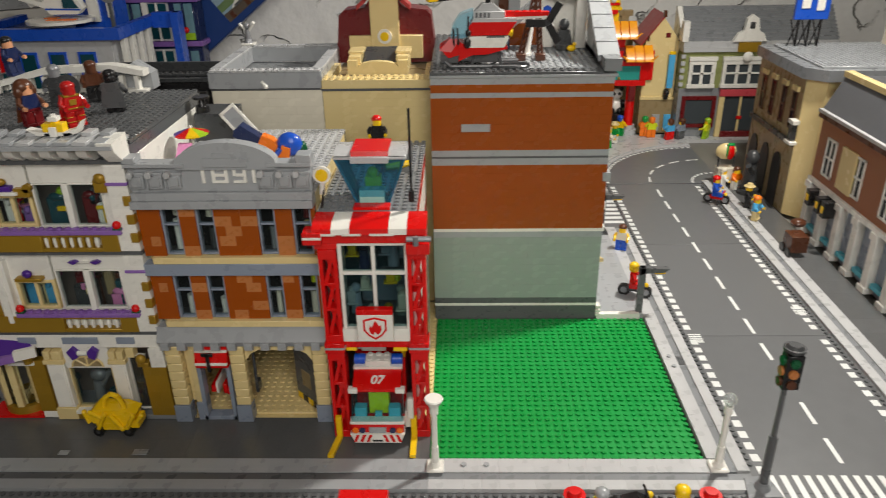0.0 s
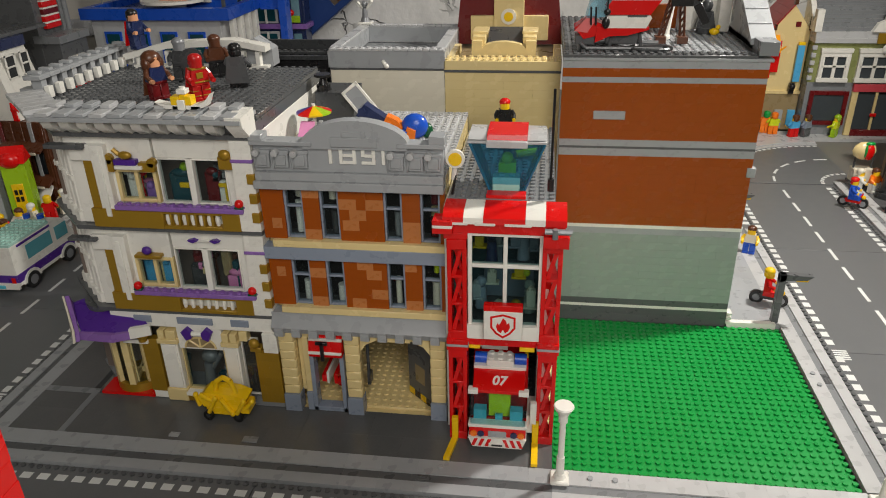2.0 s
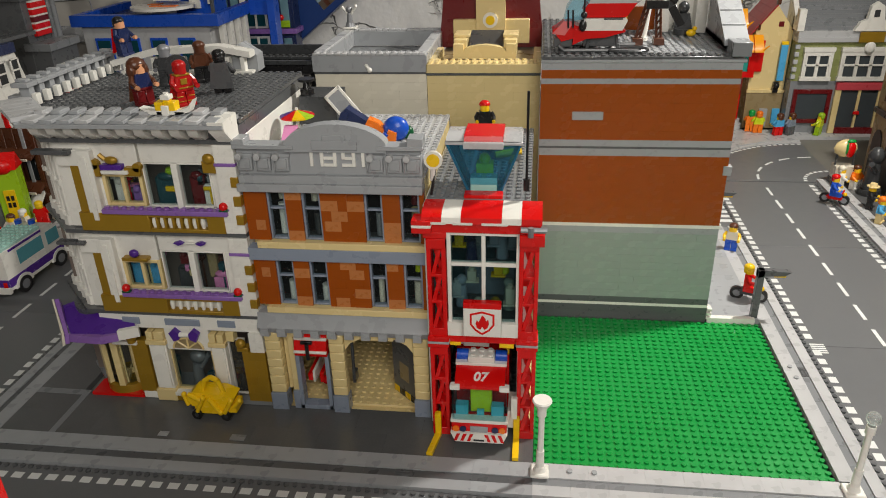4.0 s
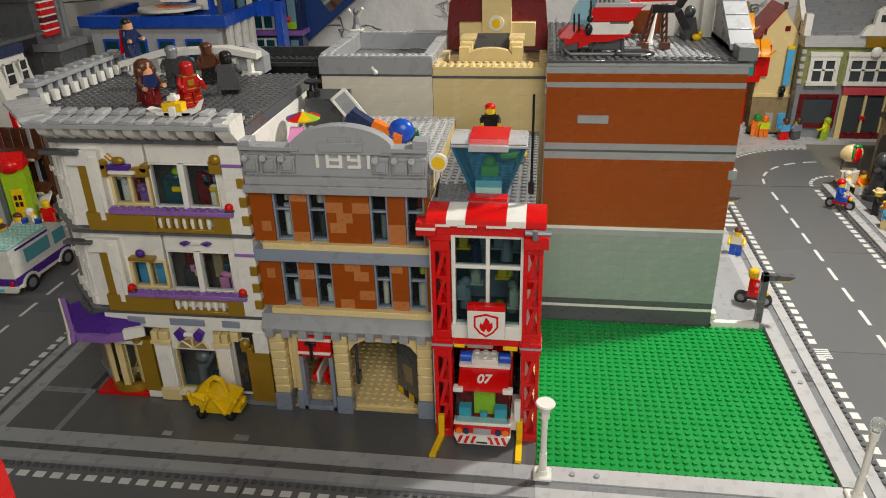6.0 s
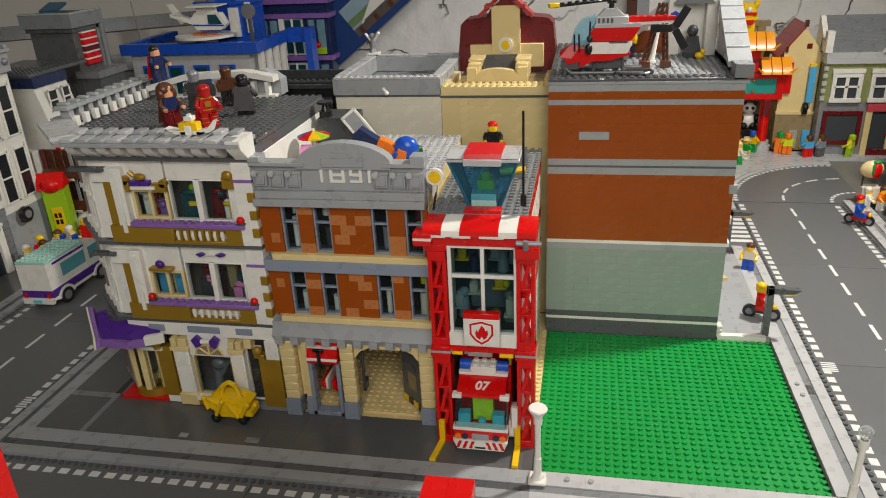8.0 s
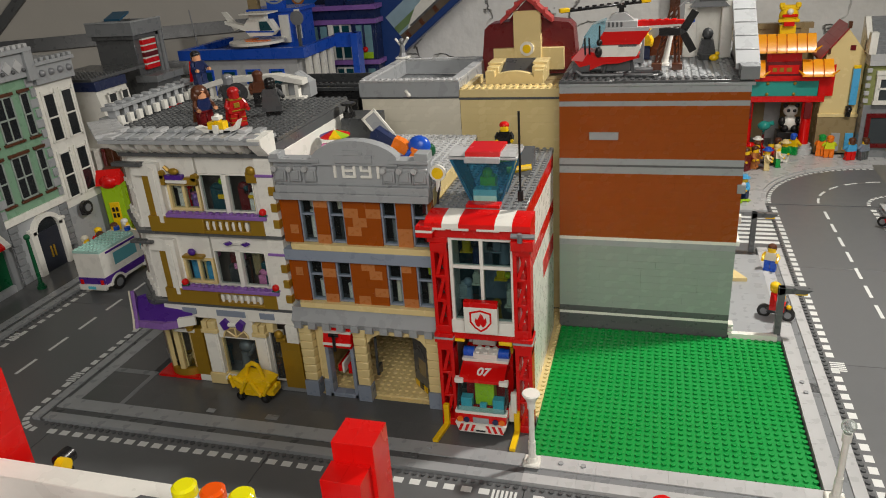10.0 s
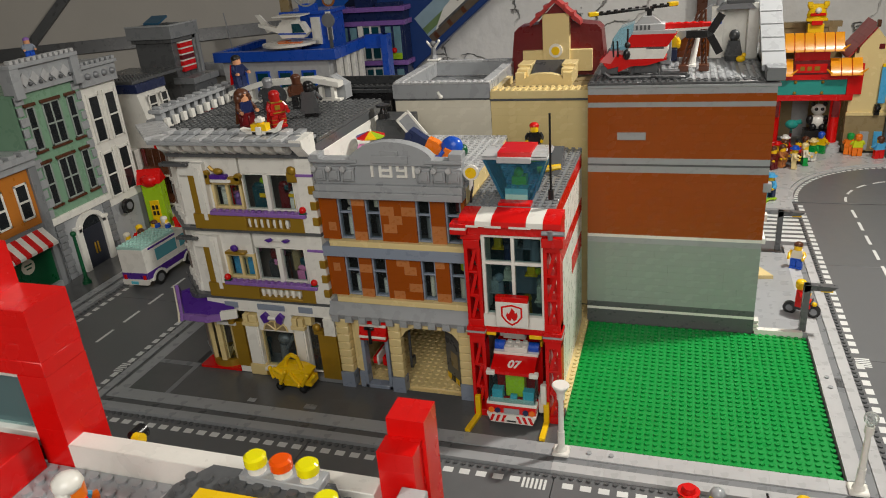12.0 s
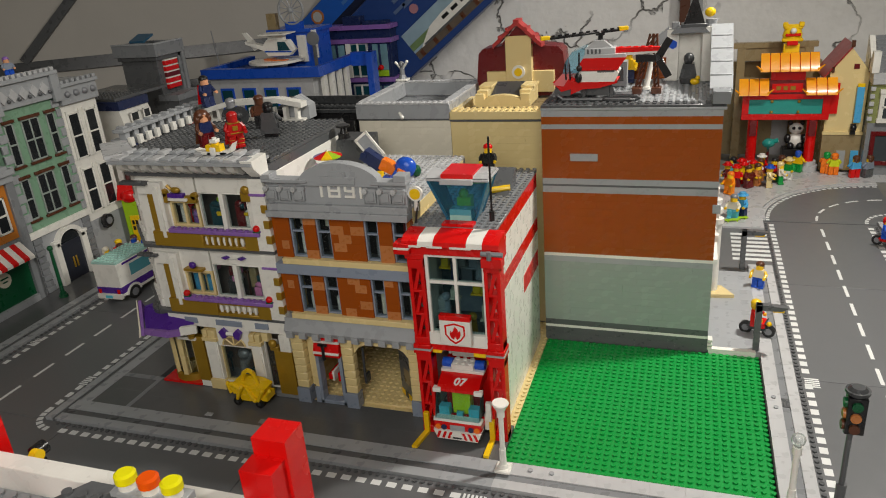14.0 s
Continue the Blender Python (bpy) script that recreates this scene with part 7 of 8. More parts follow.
# ---- far right: gate, gable house, shop house ----
TILE = surface("amber_tile", lin(255, 168, 22), 0.22)
ga = thing("street_gate", "red and orange toy street gate with tiled roofs", "gate", (42, 130, 0.4))
for x in (35.6, 49.4):
    part("pillar", B().cyl(x, 130, 2.6, 1.25, 12.2, n=14), "red", ga)
    part("pillar_base", B().cyl(x, 130, 0.45, 2.4, 1.2, n=14).cyl(x, 130, 1.6, 1.9, 1.2, n=14), "pale_grey", ga)
    part("pillar_plaque", B().box(x - 0.8, x + 0.8, 128.4, 128.9, 9.5, 13.5), "dark_red", ga)
part("beam", B().box(32.6, 52.8, 128.8, 131.2, 13.6, 15.0).box(32.6, 52.8, 128.8, 131.2, 18.8, 20.2).box(32.6, 34.2, 128.8, 131.2, 15, 18.8).box(51.2, 52.8, 128.8, 131.2, 15, 18.8), "red", ga)
part("jade_panel", B().box(34.2, 51.2, 129.3, 130.6, 15.0, 18.8), surface("jade", lin(40, 150, 140), 0.2), ga)
part("jade_studs", B().ball(39.6, 129.2, 18.2, 0.4).ball(45.8, 129.2, 18.2, 0.4).ball(39.6, 129.2, 15.5, 0.4).ball(45.8, 129.2, 15.5, 0.4), "gold", ga)
part("plaque", B().box(38.6, 46.8, 128.6, 131, 20.2, 23.6), "dark_red", ga)
part("plaque_sign", B().box(39.2, 46.2, 128.4, 128.65, 20.6, 22.8), "red", ga)
part("plaque_bars", B().box(40.2, 41.2, 128.3, 128.45, 21.2, 22.2).box(41.8, 42.8, 128.3, 128.45, 21.2, 22.2).box(43.4, 44.6, 128.3, 128.45, 21.2, 22.2), "gold", ga)
part("upper_neck", B().box(38.8, 46.6, 128.8, 131, 23.6, 26.2), "red", ga)


def tiled(x0, x1, z0, z1):
    part("roof_core", B().prism([(127.2, z0), (130, z1), (132.8, z0)], "x", x0 + 0.4, x1 - 0.4), "orange", ga)
    n = max(3, round((x1 - x0) / 2.1))
    for k in range(n):
        a = x0 + (x1 - x0) * k / n
        w = (x1 - x0) / n
        part("roof_tile", B().prism([(126.6, z0 - 0.2), (127.0, z0 + 0.9), (129.6, z1 + 0.5), (130.2, z1 + 0.5), (130.2, z1 - 0.5), (127.4, z0 - 0.3)], "x", a + 0.12, a + w - 0.12), TILE, ga)
    for x, s in ((x0, -1), (x1, 1)):
        part("roof_horn", B().tube((x - s * 0.4, 127, z0 + 0.2), (x + s * 0.9, 126.6, z0 + 1.4), 0.35, 6, 0.15), TILE, ga)


tiled(31.4, 38.6, 20.4, 23.4)
tiled(46.8, 54.0, 20.4, 23.4)
tiled(36.0, 49.4, 26.2, 29.6)
li = thing("lion_head", "golden toy lion dance head on the gate roof", "toy", (43.0, 132, 29.8))
part("head", B().ball(43.0, 132, 34.0, 2.3, 1.8, 2.4).box(41.2, 44.8, 131, 133, 29.6, 32.0), "yellow", li)
part("mane", B().box(40.8, 45.2, 131.0, 133.0, 35.4, 36.6, 0.3).box(40.6, 41.8, 130.8, 132, 36.0, 37.2, 0.2).box(44.2, 45.4, 130.8, 132, 36.0, 37.2, 0.2).box(40.6, 45.4, 130.4, 132, 32.6, 33.4, 0.2), "yellow", li)
part("forehead_gem", B().ball(43.0, 130.2, 35.2, 0.75), "white", li)
part("brow", B().box(41.3, 44.7, 130.0, 130.6, 33.9, 34.6, 0.15), "red", li)
part("mouth", B().box(41.8, 44.2, 130.0, 130.6, 31.8, 32.8), "red", li)
tw = thing("beam_gateway", "grey brown beam frame behind the gate", "frame", (40, 140, 0))
part("lintel", B().box(30, 50, 138, 140, 30.2, 31.6).box(32, 48, 138.4, 140, 27, 30.2), "dark_tan", tw)
part("post", B().box(31, 33, 138, 140, 0.4, 30.2), "dark_tan", tw)
part("post", B().box(47, 49, 138, 140, 0.4, 30.2), "dark_tan", tw)
part("rear_wall", B().box(26, 52, 144, 146, 0.4, 26), "dark_tan", tw)
part("pale_door", B().box(41.4, 45.4, 143.7, 144.1, 0.4, 13), "pale_grey", tw)
tb = thing("tan_gable_house", "tan toy gable house with a dark red side roof", "building", (56, 136, 0))
part("wall", B().prism([(52.2, 0.4), (60.8, 0.4), (60.8, 25), (56.4, 30.8), (52.2, 25)], "y", 130, 142), "tan", tb)
part("stone_base", B().box(52.0, 60.9, 129.6, 130.2, 0.4, 9.6), "dark_tan", tb)
part("base_course", B().box(51.9, 61.0, 129.4, 130.2, 9.6, 10.4), "tan", tb)
for k in range(5):
    part("roof_tile", B().prism([(56.6 - 1.15 * k, 31.6 - 1.5 * k), (55.3 - 1.15 * k, 30.0 - 1.5 * k), (55.3 - 1.15 * k, 29.5 - 1.5 * k), (56.6 - 1.15 * k, 31.1 - 1.5 * k)], "y", 129.6, 143), surface("faded_red", lin(150, 52, 50), 0.35), tb)
part("finial", B().box(56.0, 56.8, 129.4, 130.4, 31.0, 32.6).box(60.4, 61.2, 129.6, 130.4, 25.0, 28.2).box(52.4, 53.0, 129.6, 130.4, 25.0, 26.4), "brown", tb)
part("gable_vent", B().box(57.2, 58.4, 129.8, 130.05, 25.8, 27.0), "dark_red", tb)
part("side_flag", B().box(52.4, 54.6, 129.2, 129.6, 15, 22.6), "red", tb)
part("blue_banner", B().box(58.4, 60.0, 128.8, 129.4, 12.8, 21.6), "sky", tb)
part("banner_cap", B().box(58.4, 60.0, 128.8, 129.4, 21.6, 22.4), "yellow", tb)
part("wall_lamp", B().box(58.0, 59.2, 128.8, 129.8, 9.8, 12.4).ball(58.6, 128.8, 11.6, 0.8), "black", tb)
part("meter_box", B().box(55.6, 57.6, 129.0, 129.6, 1.0, 5.6), "light_grey", tb)
part("blue_notice", B().box(58.8, 60.6, 129.2, 129.7, 1.6, 5.6), "sky", tb)
gb = thing("green_shop_house", "olive toy shop house with white windows and red shop frames", "building", (77, 132, 0))
part("wall", B().box(61, 100, 126, 142, 13.4, 22.8), "olive", gb)
part("shop_wall", B().box(61, 100, 126, 142, 0.4, 13.4), "mid_grey", gb)
part("cornice", B().box(60.8, 100, 125.2, 142, 22.8, 24.0).box(60.8, 100, 125.6, 142, 24.0, 25.4), "pale_grey", gb)
for k in range(9):
    part("roof_tile", B().box(61.6, 100, 126.4 + 0.8 * k, 127.6 + 0.8 * k, 25.4 + 0.85 * k, 26.3 + 0.85 * k), "mid_grey", gb)
part("roof_end", B().prism([(126, 25.4), (134, 33), (135, 33), (135, 25.4)], "x", 60.4, 61.6).box(60.2, 61.8, 125.4, 127.4, 25.4, 30.4), "white", gb)
part("dormer", B().prism([(73.0, 25.4), (81.4, 25.4), (80.4, 27.4), (79.2, 28.0), (78.6, 31.0), (77.2, 32.0), (75.8, 31.0), (75.4, 28.0), (74.0, 27.4)], "y", 125.0, 126.4), "white", gb)
part("dormer_gold", B().box(74.4, 80.0, 124.8, 125.2, 22.8, 25.2), "gold", gb)
part("dormer_eye", B().box(76.6, 77.8, 124.85, 125.05, 28.6, 30.2), "grille", gb)
part("white_crest", B().ball(77.2, 124.9, 21.6, 1.3, 0.6, 1.4), "white", gb)
for x0, x1, c in ((63.4, 69.0, 2), (72.0, 81.6, 3), (84, 90, 2)):
    part("window_surround", B().box(x0 - 0.6, x0, 125.2, 126.05, 13.8, 21.4).box(x1, x1 + 0.6, 125.2, 126.05, 13.8, 21.4).box(x0 - 0.8, x1 + 0.8, 125.0, 126.05, 20.6, 21.6).box(x0 - 0.8, x1 + 0.8, 125.0, 126.05, 13.6, 14.6), "white", gb)
    w = part("window", B().box(x0, x1, 125.6, 126.05, 14.6, 20.6), FARGLASS, gb)
    b = B().box(x0, x1, 125.3, 125.6, 17.1, 17.6).box(x0, x1, 125.2, 125.6, 19.6, 20.6)
    for k in range(c + 1):
        x = x0 + (x1 - x0) * k / c
        b.box(x - 0.4, x + 0.4, 125.3, 125.6, 14.6, 20.6)
    part("glazing_bar", b, "white", w)
for k in range(5):
    part("quoin", B().box(60.7, 61.7, 125.6, 126.4, 14 + 1.8 * k, 15 + 1.8 * k), "pale_grey", gb)
part("shop_frame", B().box(62.0, 63.0, 125.4, 126.05, 3.0, 11.4).box(70.0, 71.0, 125.4, 126.05, 3.0, 11.4).box(63, 70, 125.4, 126.05, 10.4, 11.4).box(63, 70, 125.4, 126.05, 3.0, 4.0), "dark_red", gb, "crimson shop window frame")
part("shop_pane", B().box(63, 70, 125.7, 126.0, 4, 10.4), FARGLASS, gb)
part("fascia", B().box(71.6, 84, 125.0, 126.05, 11.4, 13.2), surface("rose", lin(200, 74, 84), 0.3), gb)
for x0, x1 in ((71.6, 73.0), (77.0, 77.6), (81.6, 82.6)):
    part("shop_post", B().box(x0, x1, 125.2, 126.05, 0.5, 11.4), "tan", gb)
part("shop_pane", B().box(73, 81.6, 125.6, 126.0, 2.0, 11.4), FARGLASS, gb)
part("door_sill", B().box(73, 82, 125.0, 126.05, 0.5, 2.0), "dark_red", gb)
part("cross_handle", B().box(76.6, 78.0, 124.9, 125.2, 5.4, 6.2), "red", gb)

# ---- right street fronts ----
rb = thing("dark_tan_house", "dark tan toy corner house with dark arches and grey roof", "building", (84, 79, 0))
part("wall", B().box(68.8, 104, 64.5, 96, 0.4, 27.0), "dark_tan", rb)
part("corner_bay", B().prism([(68.8, 64.6), (71.5, 60.4), (78, 60.4), (78, 64.6)], "z", 0.4, 27.0), "tan", rb)
part("roof", B().prism([(67.8, 64), (71, 59.4), (104, 59.4), (104, 96.6), (67.8, 96.6)], "z", 27.0, 29.0), "mid_grey", rb)
part("roof_top", B().plate(70.5, 102, 62, 95, 29.0, 29.4), "light_grey", rb)
part("string_course", B().box(68.2, 68.9, 64.5, 96, 14.0, 15.0), "grille", rb)
for y in (67.5, 74.5, 82, 89):
    side_window(rb, 68.8, y, y + 2.8, 16.8, 24.0, "brown", 1, 0.35, facing=-1)
    part("window_arch", B().box(68.3, 68.85, y - 0.4, y + 3.2, 24.0, 25.0), "tan", rb)
for y in (70, 79, 88):
    pts = [(y, 0.45)] + [(y + 2.8 - 2.8 * math.cos(math.pi * k / 10), 8.0 + 3.2 * math.sin(math.pi * k / 10)) for k in range(11)] + [(y + 5.6, 0.45)]
    # dark sheet on the solid wall, shade inside the arch put into the colour
    part("arch_opening", B().prism(pts, "x", 68.55, 68.82), surface("arch_shade", lin(22, 18, 16), 0.4), rb)
part("door_awning", B().box(67.4, 68.8, 63.0, 67.0, 14.6, 15.2), "white", rb)
part("lantern_cap", B().box(67.5, 68.8, 63.4, 66.6, 18.4, 19.2), "white", rb)
part("wall_lantern", B().box(67.6, 68.7, 64.0, 66.0, 15.4, 18.4), "grille", rb)
rb.matrix_basis = pose(84 * S, 83.0 * S, 0) @ Matrix.Diagonal((1, 0.714, 1.03, 1))
solid("dark_statue", B().cyl(0, 0, 0, 2.2, 1.2).cyl(0, 0, 1.2, 1.6, 5.5, r2=1.1).ball(0, 0, 8.0, 1.5, 1.5, 1.8).tube((0, -1, 5), (-1.6, -2.4, 7), 0.6), "grille", "tall dark statue on the pavement", "statue", (66.0, 84.0, 0.45))
ft = thing("roof_sign", "blue roof sign board on a black lattice frame", "sign", (74.2, 89.8, 29.4))
part("board", B().box(69.8, 78.4, 89.4, 90.2, 34.4, 45), "blue", ft)
part("sign_bar", B().box(71.2, 73.4, 89.2, 89.42, 36.4, 40.6), "white", ft)
part("sign_bar", B().box(75.0, 77.0, 89.2, 89.42, 36.0, 39.0), "white", ft)
for x in (71.4, 74.2, 77.0):
    part("post", B().tube((x, 89.8, 29.4), (x, 89.8, 34.6), 0.28).tube((x, 90.0, 29.6), (x - 2.0, 90.0, 34.4), 0.18).tube((x - 2.0, 90.0, 29.6), (x, 90.0, 34.4), 0.18), "black", ft)
rc = thing("brown_bank", "brown brick toy house with white columns and slate roof", "building", (86, 40, 0))
part("wall", B().box(69.4, 104, 18, 60.2, 10.5, 22.0), surface("brick_brown", lin(158, 98, 58), 0.35), rc)
part("shop_floor", B().box(70.2, 104, 18, 60.2, 0.4, 10.5), "sand_blue", rc)
part("cornice", B().box(68.6, 104, 17.6, 60.4, 22.0, 23.0), "brown", rc)
part("slate_roof", B().prism([(68.8, 23.0), (71.8, 29.0), (104, 29.0), (104, 23.0)], "y", 17.8, 60.2), surface("slate", lin(86, 88, 92), 0.4, 0.15), rc)
part("roof_gutter", B().box(68.4, 69.2, 17.6, 60.4, 22.9, 23.5), "pale_grey", rc)
part("gold_ridge", B().box(71.4, 73.0, 17.8, 60.2, 29.0, 30.0), "tan", rc)
for y in (24, 33, 43, 53):
    side_window(rc, 69.4, y, y + 3.6, 12.6, 19.4, "white", 2, 0.4, facing=-1)
part("tan_board", B().box(69.0, 69.42, 45.6, 50.6, 12.4, 19.6), "tan", rc)
for k, y in enumerate((58.4, 52.4, 46.4, 40.4, 34.4, 28.4, 22.4)):
    part("column", B().box(68.9, 70.3, y, y + 1.7, 1.4, 9.2).box(68.6, 70.4, y - 0.3, y + 2.0, 0.42, 1.4).box(68.6, 70.4, y - 0.2, y + 1.9, 9.2, 10.4), "white", rc)
    part("window_box", B().box(69.2, 70.3, y - 3.8, y - 0.6, 1.8, 2.6), "azure", rc)
part("string", B().box(68.8, 69.6, 18, 60.2, 10.4, 11.2), "white", rc)
for y in (54.4, 48.4, 50.6):
    part("hanging_sign", B().box(67.0, 69.2, y, y + 1.5, 7.4, 10.2), "black", rc)
    part("sign_square", B().box(66.9, 67.05, y + 0.3, y + 1.2, 8.2, 9.4), "yellow", rc)
rc.matrix_basis = pose(86 * S, 44.5 * S, 0) @ Matrix.Diagonal((1, 1, 1.03, 1))
sm = thing("small_roof_house", "small grey and white toy roof house", "building", (88, 70, 29.4))
part("walls", B().box(84, 104, 40, 58, 29.0, 36.5), "old_white", sm)
part("roof", B().box(83, 104, 39, 59, 36.5, 38.5), "dark_grey", sm)
part("window", B().box(83.8, 84.05, 46, 50, 31, 35), DARKGLASS, sm)
part("tower_wall", B().box(92, 110, 72, 92, 29.4, 38), "old_white", sm)
part("tower_roof", B().box(91, 110, 71, 93, 38, 40), "dark_grey", sm)

sm.matrix_basis = pose(88 * S, 77 * S, 30.25 * S) @ Matrix.Diagonal((1, 0.7, 1, 1))
ft.matrix_basis = pose(75.5 * S, 90.6 * S, 30.3 * S) @ Matrix.Diagonal((0.8, 1, 1.1, 1))

# ---- street furniture and small things ----
for x, y, top_mat in ((0.75, -1.7, "white"), (32.8, -1.6, None)):
    lp = thing("street_lamp", "white toy street lamp on the kerb", "street lamp", (x, y, 0.5), group="kerb lamps")
    part("foot", B().box(x - 1.0, x + 1.0, y - 1.0, y + 1.0, 0.5, 1.0, 0.15).cyl(x, y, 1.0, 0.7, 0.5, r2=0.5), "white", lp)
    part("post", B().cyl(x, y, 1.5, 0.45, 2.2, r2=0.42).cyl(x, y, 3.7, 0.34, 4.6, r2=0.32).cyl(x, y, 8.3, 0.48, 0.9), "white", lp)
    if top_mat:
        part("shade", B().cyl(x, y, 9.2, 0.55, 0.5, r2=0.7, n=16).cyl(x, y, 9.7, 0.8, 0.5, r2=1.05, n=16).cyl(x, y, 10.2, 1.05, 0.15, r2=0.95, n=16), "white", lp)
    else:
        part("shade", B().cyl(x, y, 9.2, 0.35, 0.4).ball(x, y, 10.1, 0.75), glass("clear_bulb", (235, 238, 236), 0.8), lp)
tl = thing("traffic_light", "grey toy traffic light with coloured lenses and round cap", "traffic light", (36.6, -4.8, 0.1))
part("foot", B().prism([(34.6, -6.4), (38.4, -6.2), (37.8, -3.0), (35.2, -3.2)], "z", 0.05, 0.7).cyl(36.6, -4.8, 0.7, 0.9, 0.8, r2=0.6), "mid_grey", tl)
part("pole", B().cyl(36.6, -4.8, 1.4, 0.5, 6.4).cyl(36.6, -4.8, 7.8, 0.28, 6.4), "dark_grey", tl)
part("housing", B().box(35.9, 37.6, -5.6, -4.2, 14.2, 18.2), "black", tl)
for k, m in enumerate(("brown", "nougat", "deep_green")):
    part("lens", B().cyl(35.65, -4.9, 14.9 + 1.25 * k, 0.52, 0.3, n=12, axis="x").cyl(36.7, -5.85, 14.9 + 1.25 * k, 0.5, 0.3, n=12, axis="y"), m, tl)
part("cap", B().cyl(36.7, -4.9, 18.2, 0.6, 0.4).cyl(36.7, -4.9, 18.6, 1.1, 0.3, n=16).cyl(36.7, -4.9, 18.9, 0.9, 0.3, r2=0.6, n=16), "grille", tl)
for x, y, h in ((31.4, 33.2, 8.4), (30.8, 63.4, 8.4)):
    bl = thing("street_pole", "dark grey toy post with a folded arm and yellow lamp", "lamp post", (x, y, 0.6), group="dark posts")
    part("post", B().box(x - 0.45, x + 0.45, y - 0.5, y + 0.5, 0.62, h), "dark_grey", bl)
    part("arm", B().prism([(x - 0.45, h), (x + 0.6, h), (x + 4.0, h - 0.2), (x + 3.1, h - 0.8), (x + 0.4, h - 0.9), (x - 0.45, h - 1.2)], "y", y - 0.5, y + 0.5), "dark_grey", bl)
    part("lamp", B().box(x + 1.8, x + 3.4, y - 0.35, y + 0.35, h - 1.1, h - 0.75), "yellow", bl)

dt = thing("dump_cart", "yellow toy wheel loader cart parked before the hotel", "cart", (-38.6, 4.9, 0.45))
part("tub", B().prism([(-41.4, 2.4), (-36.0, 2.0), (-35.2, 3.6), (-37.0, 4.2), (-41.0, 4.4), (-42.0, 3.6)], "y", 3.8, 6.2), "yellow", dt)
part("chassis", B().box(-41.2, -36.2, 4.0, 6.0, 1.2, 2.4).box(-36.6, -35.0, 3.9, 6.1, 1.6, 2.6), "yellow", dt)
b = B()
hp = [(-39.8, 4.2), (-39.4, 5.6), (-38.4, 6.2), (-37.4, 5.8), (-36.8, 3.9)]
for p, q in zip(hp, hp[1:]):
    b.tube((p[0], 4.6, p[1]), (q[0], 4.6, q[1]), 0.32, 8)
part("roll_bar", b, "yellow", dt)
for p, q in (((-42.0, 4.0, 2.4), (-42.4, 4.0, 3.9)), ((-35.4, 4.0, 2.4), (-34.4, 4.0, 3.4)), ((-40.6, 3.6, 1.8), (-39.4, 3.6, 3.8)), ((-38.6, 3.6, 3.8), (-37.2, 3.6, 1.8)), ((-36.6, 3.6, 1.8), (-35.4, 3.6, 3.6)), ((-41.6, 3.7, 4.2), (-40.0, 3.7, 3.4))):
    part("strut", B().tube(p, q, 0.3).ball(*q, 0.38, n=8, k=5), "yellow", dt)
for x in (-40.9, -36.6):
    for y in (3.7, 5.8):
        w = part("wheel", B().cyl(x, y, 1.18, 0.72, 0.6, n=14, axis="y"), "black", dt)
        part("hub", B().cyl(x, y - 0.05, 1.18, 0.3, 0.7, n=10, axis="y"), "grille", w)
solid("floor_tile", B().box(-0.6, 0.6, -0.4, 0.4, 0, 0.1), "light_grey", "small loose grey tile on the pavement", "tile", (-43.6, 0.8, 0.43))
solid("floor_tile", B().box(-0.9, 0.9, -0.5, 0.5, 0, 0.12), "mid_grey", "small loose grey tile on the pavement", "tile", (-34.4, 0.9, 0.43))
solid("vent_cover", B().box(-1.0, 1.0, -0.5, 0.5, 0, 0.08).box(-0.8, 0.8, -0.3, -0.15, 0.08, 0.14).box(-0.8, 0.8, 0.1, 0.25, 0.08, 0.14), "dark_grey", "dark grille tile in the kerb groove", "grille", (-14.0, -2.9, 0.34))
solid("vent_cover", B().box(-0.5, 0.5, -1.0, 1.0, 0, 0.08).box(-0.3, -0.15, -0.8, 0.8, 0.08, 0.14).box(0.1, 0.25, -0.8, 0.8, 0.08, 0.14), "dark_grey", "dark grille tile in the kerb groove", "grille", (34.4, 20.0, 0.34))
for x, y in ((4.0, -1.2), (6.6, -1.2), (33.0, 20.8), (33.1, 18.4), (-12.0, -1.2)):
    solid("loose_stud", B().cyl(0, 0, 0, 0.3, 0.21), "light_grey", "bare stud on the kerb plate", "stud", (x, y, 0.49))
part("white_grille", B().box(24.5, 25.2, 31.8, 33.2, 0.6, 1.0).box(24.5, 25.2, 31.8, 33.2, 1.3, 1.7).box(24.5, 25.2, 31.8, 33.2, 2.0, 2.4), "white", cb)
part("side_porch", B().prism([(24.6, 50), (29.0, 50.5), (27.0, 54), (24.6, 54)], "z", 0.65, 1.3), "tan", cb)
for k in range(3):
    part("side_column", B().cyl(25.4, 52.4 + 5 * k, 1.3, 0.9, 12.5, n=12).cyl(25.4, 52.4 + 5 * k, 13.8, 1.2, 0.8), "white", cb)
for k in range(7):
    part("side_stud", B().box(24.4, 25.1, 34 + 3.9 * k, 35.2 + 3.9 * k, 17.5 + 2.3 * (k % 3), 18.6 + 2.3 * (k % 3)), "white", cb)
part("side_sill", B().box(24.4, 25.2, 34, 60, 14.0, 14.8), "white", cb)
dt.matrix_basis = pose(-38.6 * S, 4.9 * S, 0.45 * S) @ Matrix.Diagonal((0.86, 1.0, 1.0, 1.0))


